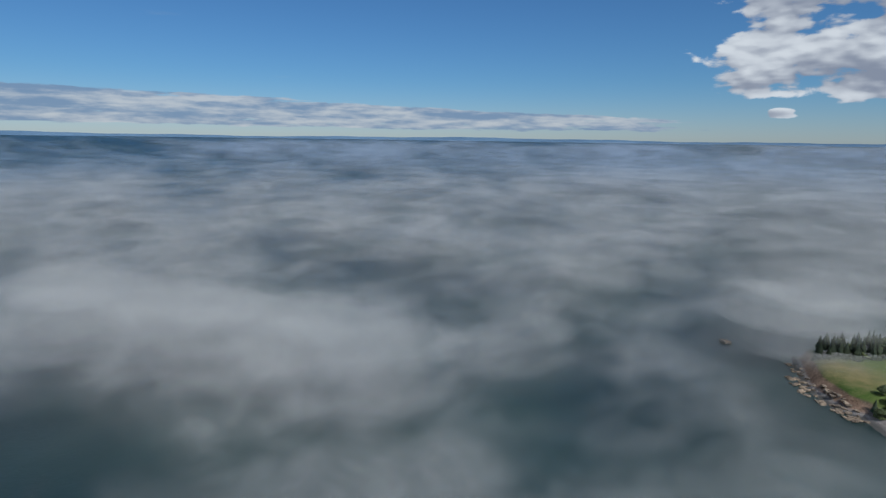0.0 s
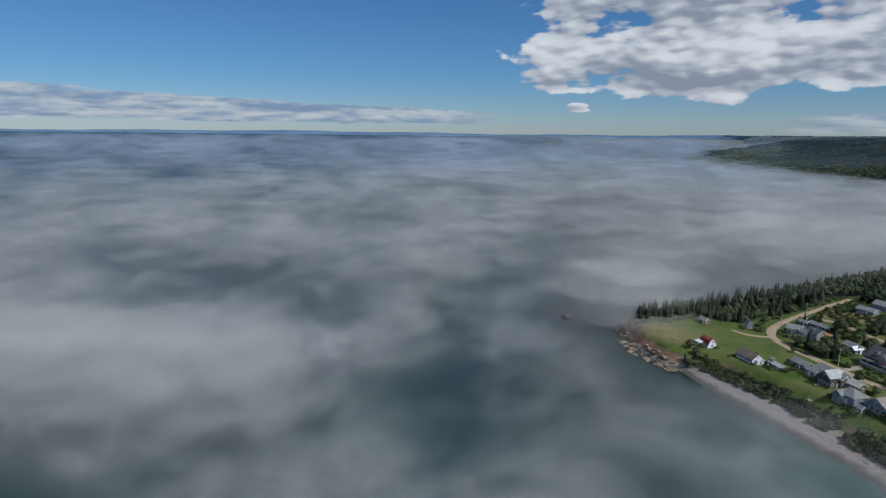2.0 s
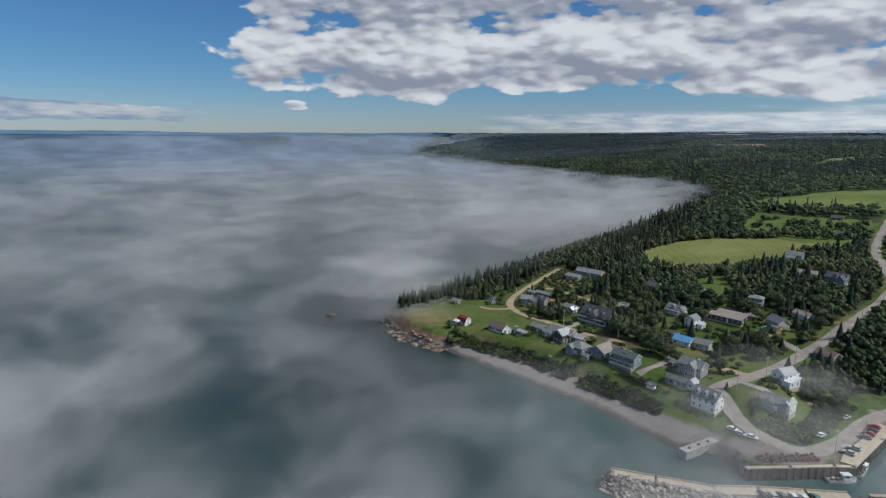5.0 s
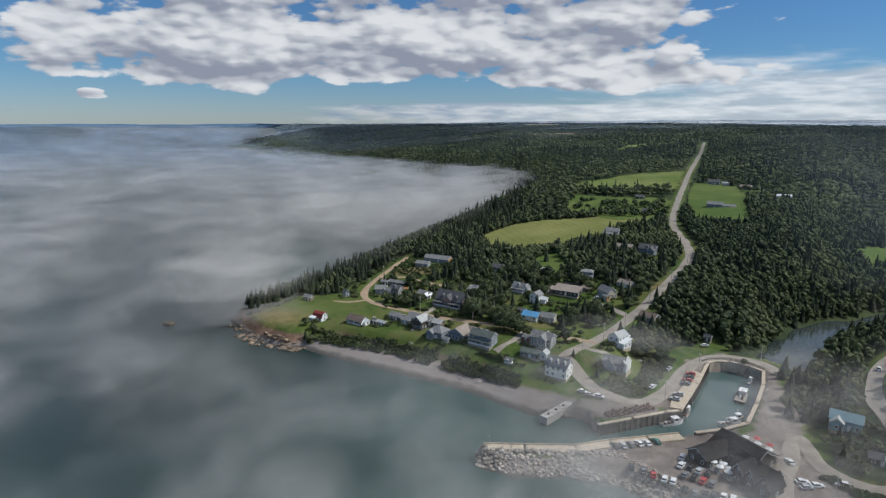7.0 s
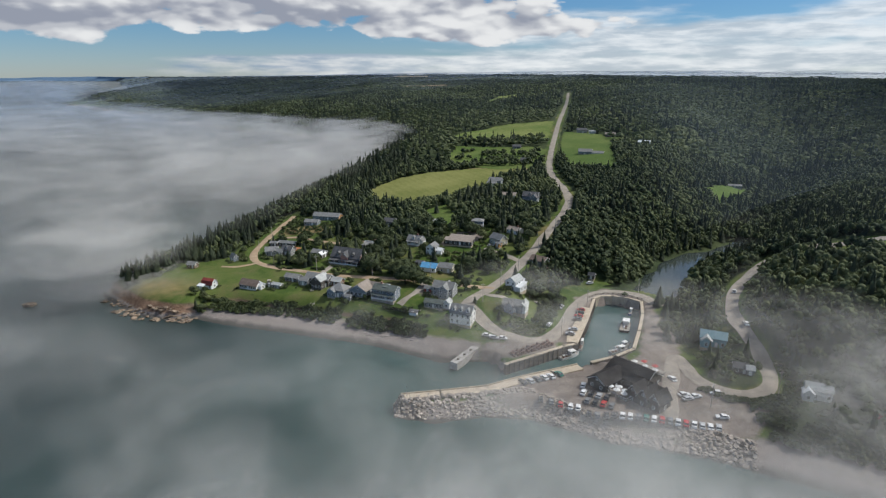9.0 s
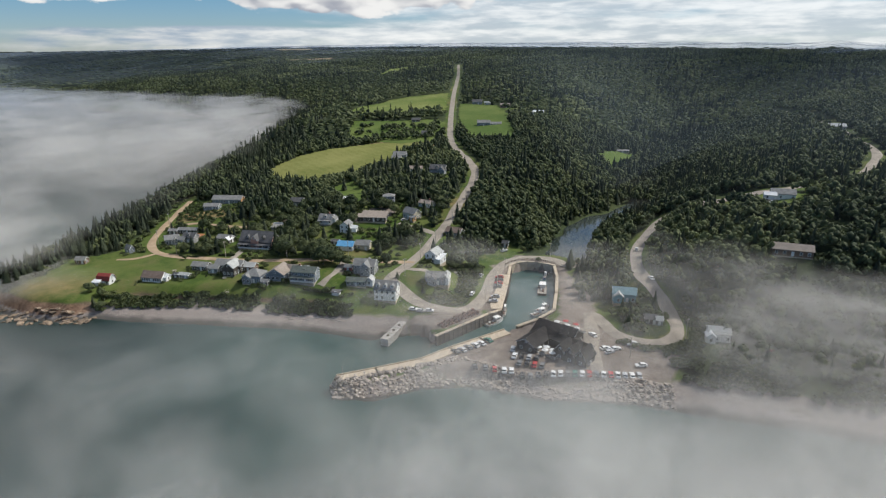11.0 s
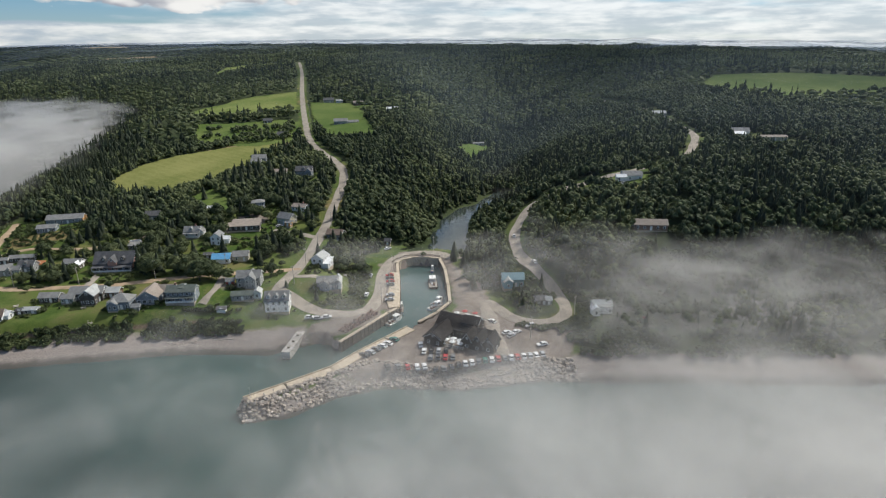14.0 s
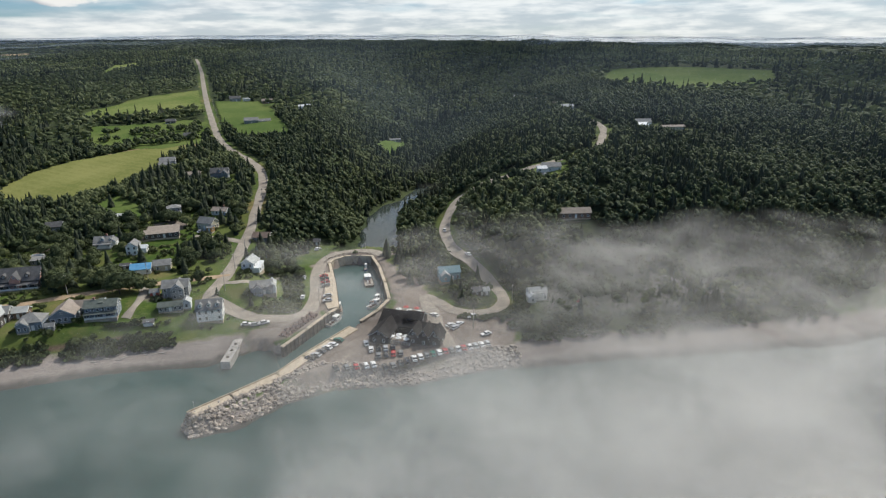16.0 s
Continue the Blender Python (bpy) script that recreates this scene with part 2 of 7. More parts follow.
def ground_material():
    """Grass, forest floor, gravel and shingle beach, by the kind of ground stored in the mesh and by height and slope."""
    m, n = material("ground")
    p = place(n)
    cover = n.tree.nodes.new("ShaderNodeVertexColor")
    cover.layer_name = "cover"
    wood, gravel, dry = n.xyz(cover.outputs[0])
    x, y, z = n.xyz(p)
    steep = n.xyz(n.add("ShaderNodeNewGeometry", 1))[2]
    big, mid, fine = n.noise(p, 0.02, 5, 0.6), n.noise(p, 0.15, 5, 0.65), n.noise(p, 1.6, 3, 0.7)
    speck = n.math("ADD", n.math("MULTIPLY", mid, 0.6), n.math("MULTIPLY", fine, 0.4))
    lawn = n.mix(n.fit(speck, 0.38, 0.62), (0.034, 0.070, 0.010), (0.080, 0.118, 0.021))
    lawn = n.mix(n.fit(big, 0.45, 0.62), lawn, (0.098, 0.124, 0.031))
    worn = n.math("MULTIPLY", n.fit(n.noise(p, 0.075, 5, 0.7), 0.50, 0.66), 0.55)
    lawn = n.mix(worn, lawn, n.mix(n.fit(fine, 0.35, 0.65), (0.090, 0.092, 0.034), (0.165, 0.135, 0.065)))
    straw = n.mix(n.fit(speck, 0.36, 0.64), (0.13, 0.12, 0.045), (0.26, 0.19, 0.09))
    grass = n.mix(dry, lawn, straw)
    floor = n.mix(n.fit(speck, 0.40, 0.60), (0.020, 0.032, 0.012), (0.042, 0.060, 0.022))
    floor = n.mix(n.fit(n.noise(p, 0.006, 5, 0.6), 0.48, 0.60), floor, (0.052, 0.068, 0.024))
    land = n.mix(wood, grass, floor)
    stones = n.mix(n.fit(speck, 0.34, 0.66), (0.135, 0.112, 0.095), (0.27, 0.228, 0.195))
    land = n.mix(gravel, land, stones)
    # beach: wet and dark at the water, dry grey-pink shingle above, lying in long bands
    level = n.math("ADD", z, n.math("MULTIPLY", n.math("SUBTRACT", mid, 0.5), 1.6))
    pebble = n.mix(n.fit(fine, 0.3, 0.7), (0.20, 0.172, 0.155), (0.34, 0.298, 0.268))
    pebble = n.mix(n.fit(n.math("SINE", n.math("MULTIPLY", level, 4.2)), -1.0, 1.0, 0.0, 0.35), pebble, (0.20, 0.175, 0.155))
    pebble = n.mix(n.fit(level, 0.2, 1.5, 1.0, 0.0), pebble, (0.085, 0.080, 0.072))
    open_side = n.math("SUBTRACT", 1.0, n.math("MULTIPLY", n.fit(x, 86, 92), n.fit(y, 306, 312)))
    land = n.mix(n.math("MULTIPLY", open_side, n.math("MULTIPLY", n.fit(level, 3.4, 4.2, 1.0, 0.0), n.math("SUBTRACT", 1.0, gravel))), land, pebble)
    soil = n.mix(n.fit(speck, 0.36, 0.64), (0.070, 0.050, 0.034), (0.165, 0.120, 0.085))
    land = n.mix(n.math("MULTIPLY", n.math("MULTIPLY", n.fit(level, 3.6, 4.4), n.fit(level, 6.6, 5.4)), n.math("MULTIPLY", n.fit(steep, 0.94, 0.84), n.fit(x, 20, 10))), land, soil)
    rock = n.mix(n.fit(speck, 0.36, 0.62), (0.10, 0.060, 0.038), (0.30, 0.195, 0.130))
    cliffy = n.math("MULTIPLY", n.fit(steep, 0.84, 0.74), n.math("MULTIPLY", n.fit(z, 9.5, 7.5), n.fit(x, -100, -118)))
    land = n.mix(cliffy, land, rock)
    finish(n, land, 0.92, 0, n.math("ADD", mid, n.math("MULTIPLY", fine, 0.5)), 0.6, 0.5, 0.2)
    return m


def field_material(name, a, b, stripe, turn=0.0):
    """Mown or hay field with drive lines."""
    m, n = material(name)
    p = place(n)
    x, y, z = n.xyz(p)
    across = n.math("ADD", n.math("MULTIPLY", x, math.cos(turn)), n.math("MULTIPLY", y, math.sin(turn)))
    wob = n.noise(p, 0.03, 4, 0.6)
    line = n.math("SINE", n.math("MULTIPLY", n.math("ADD", across, n.math("MULTIPLY", wob, 9.0)), 6.283 / stripe))
    fine = n.noise(p, 0.5, 5, 0.7)
    k = n.math("ADD", n.math("MULTIPLY", n.noise(p, 0.018, 4, 0.6), 0.55), n.math("ADD", n.math("MULTIPLY", fine, 0.4), n.math("MULTIPLY", line, 0.02)))
    finish(n, n.mix(n.fit(k, 0.34, 0.64), a, b), 0.95, 0, fine, 0.4, 0.3, 0.15)
    return m


def water_material(name, deep, shallow, waves=1.0, rough=0.12, inshore=None):
    """Water: ripples on a swell, body colour by depth, with a paler tone off the beach if given."""
    m, n = material(name)
    p = place(n)
    x, y, z = n.xyz(p)
    big = n.noise(p, 0.006, 4, 0.55)
    swell = n.noise(p, 0.11, 3, 0.6)
    chop = n.noise(n.join(n.math("MULTIPLY", x, 1.6), y, 0.0), 0.6, 4, 0.65)
    color = n.mix(n.fit(big, 0.36, 0.66), deep, shallow)
    if inshore:
        near = n.math("MULTIPLY", n.fit(y, 70, 200), n.fit(n.math("ADD", x, n.math("MULTIPLY", big, 60.0)), -100, 10))
        color = n.mix(near, color, inshore)
    finish(n, color, n.fit(big, 0.3, 0.7, rough, rough + 0.12), 0, n.math("ADD", swell, n.math("MULTIPLY", chop, 0.5)), 0.3 * waves, 0.4, 0.5)
    return m


def fog_material(name, layer, thick):
    """One level of the sea fog: droplets that scatter light both ways, coloured warm near and haze-blue far, in billows
    that narrow upwards and break into wisps where the fog thins out.
    """
    m, n = material(name)
    x, y, z = n.xyz(place(n))
    density = n.tree.nodes.new("ShaderNodeVertexColor")
    density.layer_name = "mist"
    amount = n.xyz(density.outputs[0])[0]
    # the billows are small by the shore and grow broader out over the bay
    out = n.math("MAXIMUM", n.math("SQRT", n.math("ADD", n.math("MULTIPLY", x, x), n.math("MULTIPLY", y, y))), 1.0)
    grow = n.math("DIVIDE", n.math("LOGARITHM", n.math("ADD", n.math("DIVIDE", out, 150.0), 1.0), math.e), out)
    spot = n.join(n.math("MULTIPLY", x, grow), n.math("MULTIPLY", y, grow), 0.07 * layer)
    bank = n.noise(spot, 2.3, 2, 0.45, 0.3)
    billow = n.noise(spot, 7.5, 3, 0.45, 0.5)
    shape = n.math("ADD", n.math("MULTIPLY", bank, 0.52), n.math("MULTIPLY", billow, 0.48))
    edge = n.math("SUBTRACT", 0.70 + 0.02 * layer, n.math("MULTIPLY", amount, 0.36))
    veil = n.fit(n.math("SUBTRACT", shape, edge), -0.17, 0.30)
    veil = n.math("MULTIPLY", n.math("MULTIPLY", veil, thick), n.fit(amount, 0.02, 0.35))
    # single droplets: the veil is grainy far below what the eye can part
    grain = n.tree.nodes.new("ShaderNodeTexWhiteNoise")
    n.put(grain.inputs["Vector"], n.join(n.math("MULTIPLY", x, 37.0), n.math("MULTIPLY", y, 37.0), n.math("MULTIPLY", z, 37.0)))
    veil = n.math("MULTIPLY", veil, n.math("ADD", 0.25, n.math("MULTIPLY", grain.outputs["Value"], 1.5)))
    # sun warmth near and blue air haze far, put into the droplets' colour
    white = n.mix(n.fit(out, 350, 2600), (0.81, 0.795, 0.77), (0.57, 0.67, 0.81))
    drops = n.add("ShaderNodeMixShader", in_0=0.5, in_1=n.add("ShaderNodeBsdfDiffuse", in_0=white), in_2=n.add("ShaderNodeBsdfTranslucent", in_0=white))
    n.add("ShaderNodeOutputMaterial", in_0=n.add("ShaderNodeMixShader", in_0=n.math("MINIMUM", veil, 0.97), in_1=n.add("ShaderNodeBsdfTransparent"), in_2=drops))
    return m


def glass_material():
    m, n = material("window_glass")
    own = n.add("ShaderNodeObjectInfo", 5)
    finish(n, n.mix(own, (0.018, 0.022, 0.026), (0.06, 0.07, 0.08)), 0.07, 0, None, spec=0.8)
    return m


GROUND = ground_material()
GRAVEL_ROAD = rough_paint("dirt_road", (0.30, 0.215, 0.135), (0.42, 0.315, 0.215), 0.25, 0.95, 2.0)
PALE_ROAD = rough_paint("worn_asphalt", (0.235, 0.205, 0.172), (0.345, 0.305, 0.255), 0.2, 0.9, 2.5)
CONCRETE = rough_paint("old_concrete", (0.40, 0.33, 0.245), (0.54, 0.46, 0.35), 0.4, 0.9, 3.0, 0.08)
PALE_CONCRETE = rough_paint("pale_concrete", (0.36, 0.335, 0.30), (0.50, 0.47, 0.43), 0.4, 0.9, 3.0)
TIMBER_PILE = rough_paint("dark_timber", (0.075, 0.060, 0.048), (0.15, 0.122, 0.098), 0.8, 0.9, 4.0, 0.2)
BOULDER = rough_paint("armour_stone", (0.18, 0.15, 0.125), (0.49, 0.425, 0.36), 0.7, 0.9, 3.0, 0.42)
LEDGE_ROCK = rough_paint("brown_ledge_rock", (0.105, 0.078, 0.056), (0.31, 0.235, 0.165), 0.6, 0.92, 3.0, 0.25)
DRIFTWOOD = rough_paint("driftwood", (0.36, 0.325, 0.28), (0.52, 0.47, 0.41), 0.8, 0.9, 6.0, 0.2)
SPRUCE = foliage("spruce_needles", (0.025, 0.037, 0.023), (0.058, 0.074, 0.040))
LEAFY = foliage("broad_leaves", (0.043, 0.062, 0.029), (0.118, 0.140, 0.061))
BRIGHT_LEAFY = foliage("sunny_leaves", (0.068, 0.093, 0.036), (0.155, 0.176, 0.072))
BARK = rough_paint("bark", (0.055, 0.045, 0.036), (0.12, 0.10, 0.085), 1.0, 0.95, 8.0)
HAY = field_material("hay_field", (0.125, 0.145, 0.035), (0.225, 0.225, 0.075), 7.0, 0.45)
MOWN = field_material("mown_field", (0.095, 0.140, 0.028), (0.200, 0.220, 0.070), 9.0, 2.1)
STUBBLE = field_material("dry_field", (0.19, 0.155, 0.08), (0.33, 0.25, 0.14), 8.0, 0.3)
MEADOW = field_material("meadow", (0.060, 0.105, 0.020), (0.130, 0.165, 0.045), 6.0, 1.0)
SEA = water_material("sea_water", (0.012, 0.028, 0.027), (0.022, 0.046, 0.043), 1.0, 0.30, (0.028, 0.064, 0.058))
HARBOUR_WATER = water_material("harbour_water", (0.050, 0.090, 0.086), (0.072, 0.118, 0.112), 0.35, 0.10)
POND_WATER = water_material("pond_water", (0.030, 0.042, 0.038), (0.050, 0.062, 0.056), 0.10, 0.04)
# wooded hills coloured blue, with the aerial haze painted in
FAR_HILL = rough_paint("hazy_blue_far_shore", (0.085, 0.150, 0.240), (0.115, 0.190, 0.290), 0.004, 0.95, 0.03)
GLASS = glass_material()
WALLS = {
    "white": boarded("white_clapboard", (0.74, 0.74, 0.72), (0.82, 0.82, 0.80)),
    "grey": boarded("grey_shingle", (0.23, 0.23, 0.225), (0.34, 0.34, 0.33)),
    "slate": boarded("slate_blue_clapboard", (0.17, 0.195, 0.225), (0.25, 0.28, 0.31)),
    "dark": boarded("dark_stained_boards", (0.055, 0.047, 0.042), (0.105, 0.09, 0.08)),
    "beige": boarded("beige_clapboard", (0.46, 0.41, 0.30), (0.58, 0.53, 0.40)),
    "pink": boarded("faded_red_shingle", (0.36, 0.20, 0.16), (0.47, 0.28, 0.23)),
    "teal": boarded("teal_clapboard", (0.20, 0.33, 0.36), (0.28, 0.42, 0.45)),
    "brown": boarded("brown_boards", (0.16, 0.105, 0.07), (0.25, 0.17, 0.12)),
    "orange": boarded("orange_boards", (0.55, 0.27, 0.08), (0.66, 0.36, 0.13)),
    "red": boarded("red_boards", (0.33, 0.07, 0.05), (0.43, 0.11, 0.08)),
}
ROOFS = {
    "teal": shingled("weathered_teal_roofing", (0.15, 0.24, 0.27), (0.22, 0.32, 0.35)),
    "dark": shingled("dark_grey_shingles", (0.075, 0.075, 0.078), (0.14, 0.14, 0.14)),
    "grey": shingled("grey_shingles", (0.17, 0.17, 0.165), (0.27, 0.27, 0.26)),
    "pale": shingled("pale_grey_roofing", (0.33, 0.34, 0.33), (0.47, 0.48, 0.46)),
    "brown": shingled("brown_shingles", (0.155, 0.115, 0.09), (0.25, 0.19, 0.155)),
    "taupe": shingled("taupe_shingles", (0.22, 0.185, 0.155), (0.32, 0.275, 0.235)),
    "red": shingled("dark_red_roofing", (0.19, 0.035, 0.03), (0.29, 0.065, 0.05)),
    "green": shingled("green_grey_shingles", (0.085, 0.10, 0.09), (0.145, 0.165, 0.145)),
    "blue": shingled("bright_blue_metal", (0.10, 0.30, 0.52), (0.16, 0.40, 0.64), 0.45),
    "white": shingled("white_metal_roofing", (0.66, 0.67, 0.67), (0.78, 0.79, 0.79), 0.5),
    "black": shingled("black_stained_shingles", (0.020, 0.018, 0.018), (0.042, 0.038, 0.037)),
    "rust": shingled("rust_orange_roofing", (0.36, 0.14, 0.06), (0.48, 0.21, 0.10)),
}
TRIM = rough_paint("white_trim", (0.72, 0.72, 0.70), (0.80, 0.80, 0.78), 1.0, 0.6, 6.0)
BRICK = rough_paint("chimney_brick", (0.22, 0.12, 0.09), (0.33, 0.19, 0.15), 2.0, 0.9, 6.0)
DECK = rough_paint("weathered_decking", (0.24, 0.215, 0.185), (0.36, 0.33, 0.29), 0.8, 0.9, 6.0)
FRESH_WOOD = rough_paint("fresh_lumber", (0.48, 0.28, 0.13), (0.58, 0.36, 0.18), 0.8, 0.8, 6.0)
RUBBER = rough_paint("tyre_rubber", (0.02, 0.02, 0.02), (0.04, 0.04, 0.04), 2.0, 0.9)
METAL = rough_paint("galvanised_metal", (0.38, 0.39, 0.40), (0.5, 0.51, 0.52), 2.0, 0.45, 8.0, 0, 0.8)


def car_paint(name, color):
    m, n = material(name)
    dust = n.noise(place(n), 1.2, 4)
    finish(n, n.mix(n.fit(dust, 0.4, 0.8, 0.0, 0.25), color, (0.3, 0.28, 0.25)), 0.25, 0.0, None, spec=0.6)
    return m


PAINTS = {k: car_paint(f"{k}_car_paint", c) for k, c in dict(white=(0.80, 0.80, 0.79), silver=(0.48, 0.49, 0.50), black=(0.025, 0.025, 0.028), red=(0.42, 0.03, 0.03), blue=(0.05, 0.11, 0.28), green=(0.03, 0.17, 0.13), grey=(0.17, 0.175, 0.18)).items()}


# ---------------------------------------------------------------- mesh helpers
class Shape:
    """Vertices and faces of one part, put together from simple forms."""

    def __init__(self):
        self.v, self.f = [], []

    def add(self, verts, faces, m=None):
        k = len(self.v)
        self.v += [tuple(m @ Vector(p)) if m else tuple(p) for p in verts]
        self.f += [tuple(i + k for i in face) for face in faces]
        return self

    def box(self, x, y, z, sx, sy, sz, m=None):
        """A box that stands on z, centred on x, y."""
        c = [(x + a * sx / 2, y + b * sy / 2, z + c * sz) for c in (0, 1) for a, b in ((-1, -1), (1, -1), (1, 1), (-1, 1))]
        return self.add(c, [(3, 2, 1, 0), (4, 5, 6, 7), (0, 1, 5, 4), (1, 2, 6, 5), (2, 3, 7, 6), (3, 0, 4, 7)], m)

    def prism(self, outline, y0, y1, m=None):
        """An outline in x, z drawn out along y."""
        k = len(outline)
        verts = [(x, y0, z) for x, z in outline] + [(x, y1, z) for x, z in outline]
        faces = [tuple(range(k)), tuple(range(2 * k - 1, k - 1, -1))] + [(i, i + k, (i + 1) % k + k, (i + 1) % k) for i in range(k)]
        return self.add(verts, faces, m)

    def rod(self, a, b, ra, rb, sides=8, cap=True):
        a, b = Vector(a), Vector(b)
        turn = (b - a).to_track_quat("Z", "Y")
        ring = [Vector((math.cos(t), math.sin(t), 0)) for t in (i * 2 * math.pi / sides for i in range(sides))]
        verts = [a + turn @ (p * ra) for p in ring] + [b + turn @ (p * rb) for p in ring]
        faces = [(i, (i + 1) % sides, (i + 1) % sides + sides, i + sides) for i in range(sides)]
        if cap:
            faces += [tuple(range(sides - 1, -1, -1)), tuple(range(sides, 2 * sides))]
        return self.add(verts, faces)

    def mesh(self, name, mat, smooth=False):
        me = bpy.data.meshes.new(name)
        me.from_pydata(self.v, [], self.f)
        me.materials.append(mat)
        if smooth:
            me.shade_smooth()
        me.update()
        return me


def part(name, shape, mat, parent, label="", at=None, smooth=False):
    """One mesh object under a thing or a part; shape is a Shape or a ready mesh."""
    me = shape if isinstance(shape, bpy.types.Mesh) else shape.mesh(name, mat, smooth)
    ob = new(name, me)
    ob.parent = parent
    if at is not None:
        ob.matrix_basis = at
    return tagged(ob, label)


def thing(name, m, label, category, group="", kind=""):
    ob = new(name)
    ob.matrix_basis = m
    return tagged(ob, label, category, group, kind)


def whole(name, shape, mat, label, category, group="", kind="", m=None, smooth=False):
    ob = new(name, shape if isinstance(shape, bpy.types.Mesh) else shape.mesh(name, mat, smooth))
    if m is not None:
        ob.matrix_basis = m
    return tagged(ob, label, category, group, kind)


def quick_mesh(name, verts, faces, mat, smooth=False):
    """A mesh from numpy arrays of vertices and of equal-sided faces."""
    me = bpy.data.meshes.new(name)
    k = faces.shape[1]
    me.vertices.add(len(verts))
    me.vertices.foreach_set("co", np.asarray(verts, np.float32).ravel())
    me.loops.add(faces.size)
    me.loops.foreach_set("vertex_index", np.asarray(faces, np.int32).ravel())
    me.polygons.add(len(faces))
    me.polygons.foreach_set("loop_start", np.arange(0, faces.size, k, dtype=np.int32))
    me.update(calc_edges=True)
    me.validate()
    if smooth:
        me.shade_smooth()
    me.materials.append(mat)
    return me


def grid_faces(nx, ny):
    i = (np.arange(nx - 1)[:, None] * ny + np.arange(ny - 1)).ravel()
    return np.stack([i, i + ny, i + ny + 1, i + 1], 1)
# waterline, from the far cape round the headland, the beach, the harbour and the shore beyond the car park
COAST = [(-3000, 3930), (-2500, 3960), (-1980, 3560), (-1750, 2880), (-880, 1790), (-500, 1420), (-310, 1255), (-185, 1150), (-108, 1040), (-92, 930), (-112, 815), (-130, 660),
         (-154, 530), (-172, 430), (-186, 365), (-197, 318), (-187, 308), (-163, 287), (-141, 279), (-127, 281), (-110, 274), (-94, 269), (-79, 265), (-62, 259),
         (-47, 255), (-33, 250), (-16, 241.5), (0, 232.5), (14, 235), (23, 232), (26, 222), (40, 231), (54, 240), (60, 242),
         (72, 271), (82, 298), (93, 302), (106, 293), (101, 277), (84, 236), (74, 229), (63, 224), (44, 216), (30, 210),
         (17, 203), (-1, 199.5), (-15, 197), (-17, 190), (-3, 186), (14, 190), (31, 189), (46, 181), (57, 174), (69, 171),
         (88, 165), (114, 151), (135, 141), (154, 129), (230, 92), (420, 10), (900, -190), (2400, -900), (5200, -2000)]
STREAM = [(118, 306), (136, 338), (163, 376), (200, 396), (243, 442), (300, 520), (352, 610), (430, 740), (560, 960)]


def seg_dist(x, y, line):
    """Distance to a polyline and the length along it of the nearest place."""
    best, along, run = np.full(np.shape(x), 1e9), np.zeros(np.shape(x)), 0.0
    for (ax, ay), (bx, by) in zip(line[:-1], line[1:]):
        dx, dy = bx - ax, by - ay
        size = math.hypot(dx, dy)
        k = np.clip(((x - ax) * dx + (y - ay) * dy) / size**2, 0, 1)
        d = np.hypot(x - ax - k * dx, y - ay - k * dy)
        near = d < best
        best, along = np.where(near, d, best), np.where(near, run + k * size, along)
        run += size
    return best, along


def inside(x, y, ring):
    hit = np.zeros(np.shape(x), bool)
    for (ax, ay), (bx, by) in zip(ring, ring[1:] + ring[:1]):
        cross = (ay > y) != (by > y)
        hit ^= cross & (x < (bx - ax) * (y - ay) / ((by - ay) or 1e-9) + ax)
    return hit


LAND = COAST + [(5200, 5200), (-3000, 5200)]


def shore(x, y):
    """Distance from the waterline, positive on land, and the length along the coast."""
    d, along = seg_dist(x, y, COAST)
    return np.where(inside(x, y, LAND), d, -d), along


def ramp(v, a, b):
    k = np.clip((v - a) / (b - a), 0, 1)
    return k * k * (3 - 2 * k)


def wavy(x, y, size, seed=0.0):
    """A smooth irregular field of about -1 to 1, made of turned sines."""
    total = 0
    for n, (angle, k) in enumerate(((0.3, 1.0), (1.4, 1.27), (2.5, 0.83), (0.9, 1.71), (2.0, 2.3))):
        u = (x * math.cos(angle) + y * math.sin(angle)) * k / size * 2 * math.pi
        v = (x * math.sin(angle + 1) - y * math.cos(angle + 1)) * k / size * 2 * math.pi
        total = total + np.sin(u + seed + n * 1.9) * np.cos(v * 0.7 + seed * 1.3 + n) / k
    return total / 3.2


BEACH_FROM, HARBOUR_FROM, LOT_FROM, LOT_TO = COAST.index((-127, 281)), COAST.index((14, 235)), COAST.index((-17, 190)), COAST.index((88, 165))


def run_to(n):
    return sum(math.dist(a, b) for a, b in zip(COAST[:n], COAST[1:n + 1]))


RUN_BEACH, RUN_HARBOUR, RUN_LOT, RUN_OPEN = (run_to(n) for n in (BEACH_FROM, HARBOUR_FROM, LOT_FROM, LOT_TO))


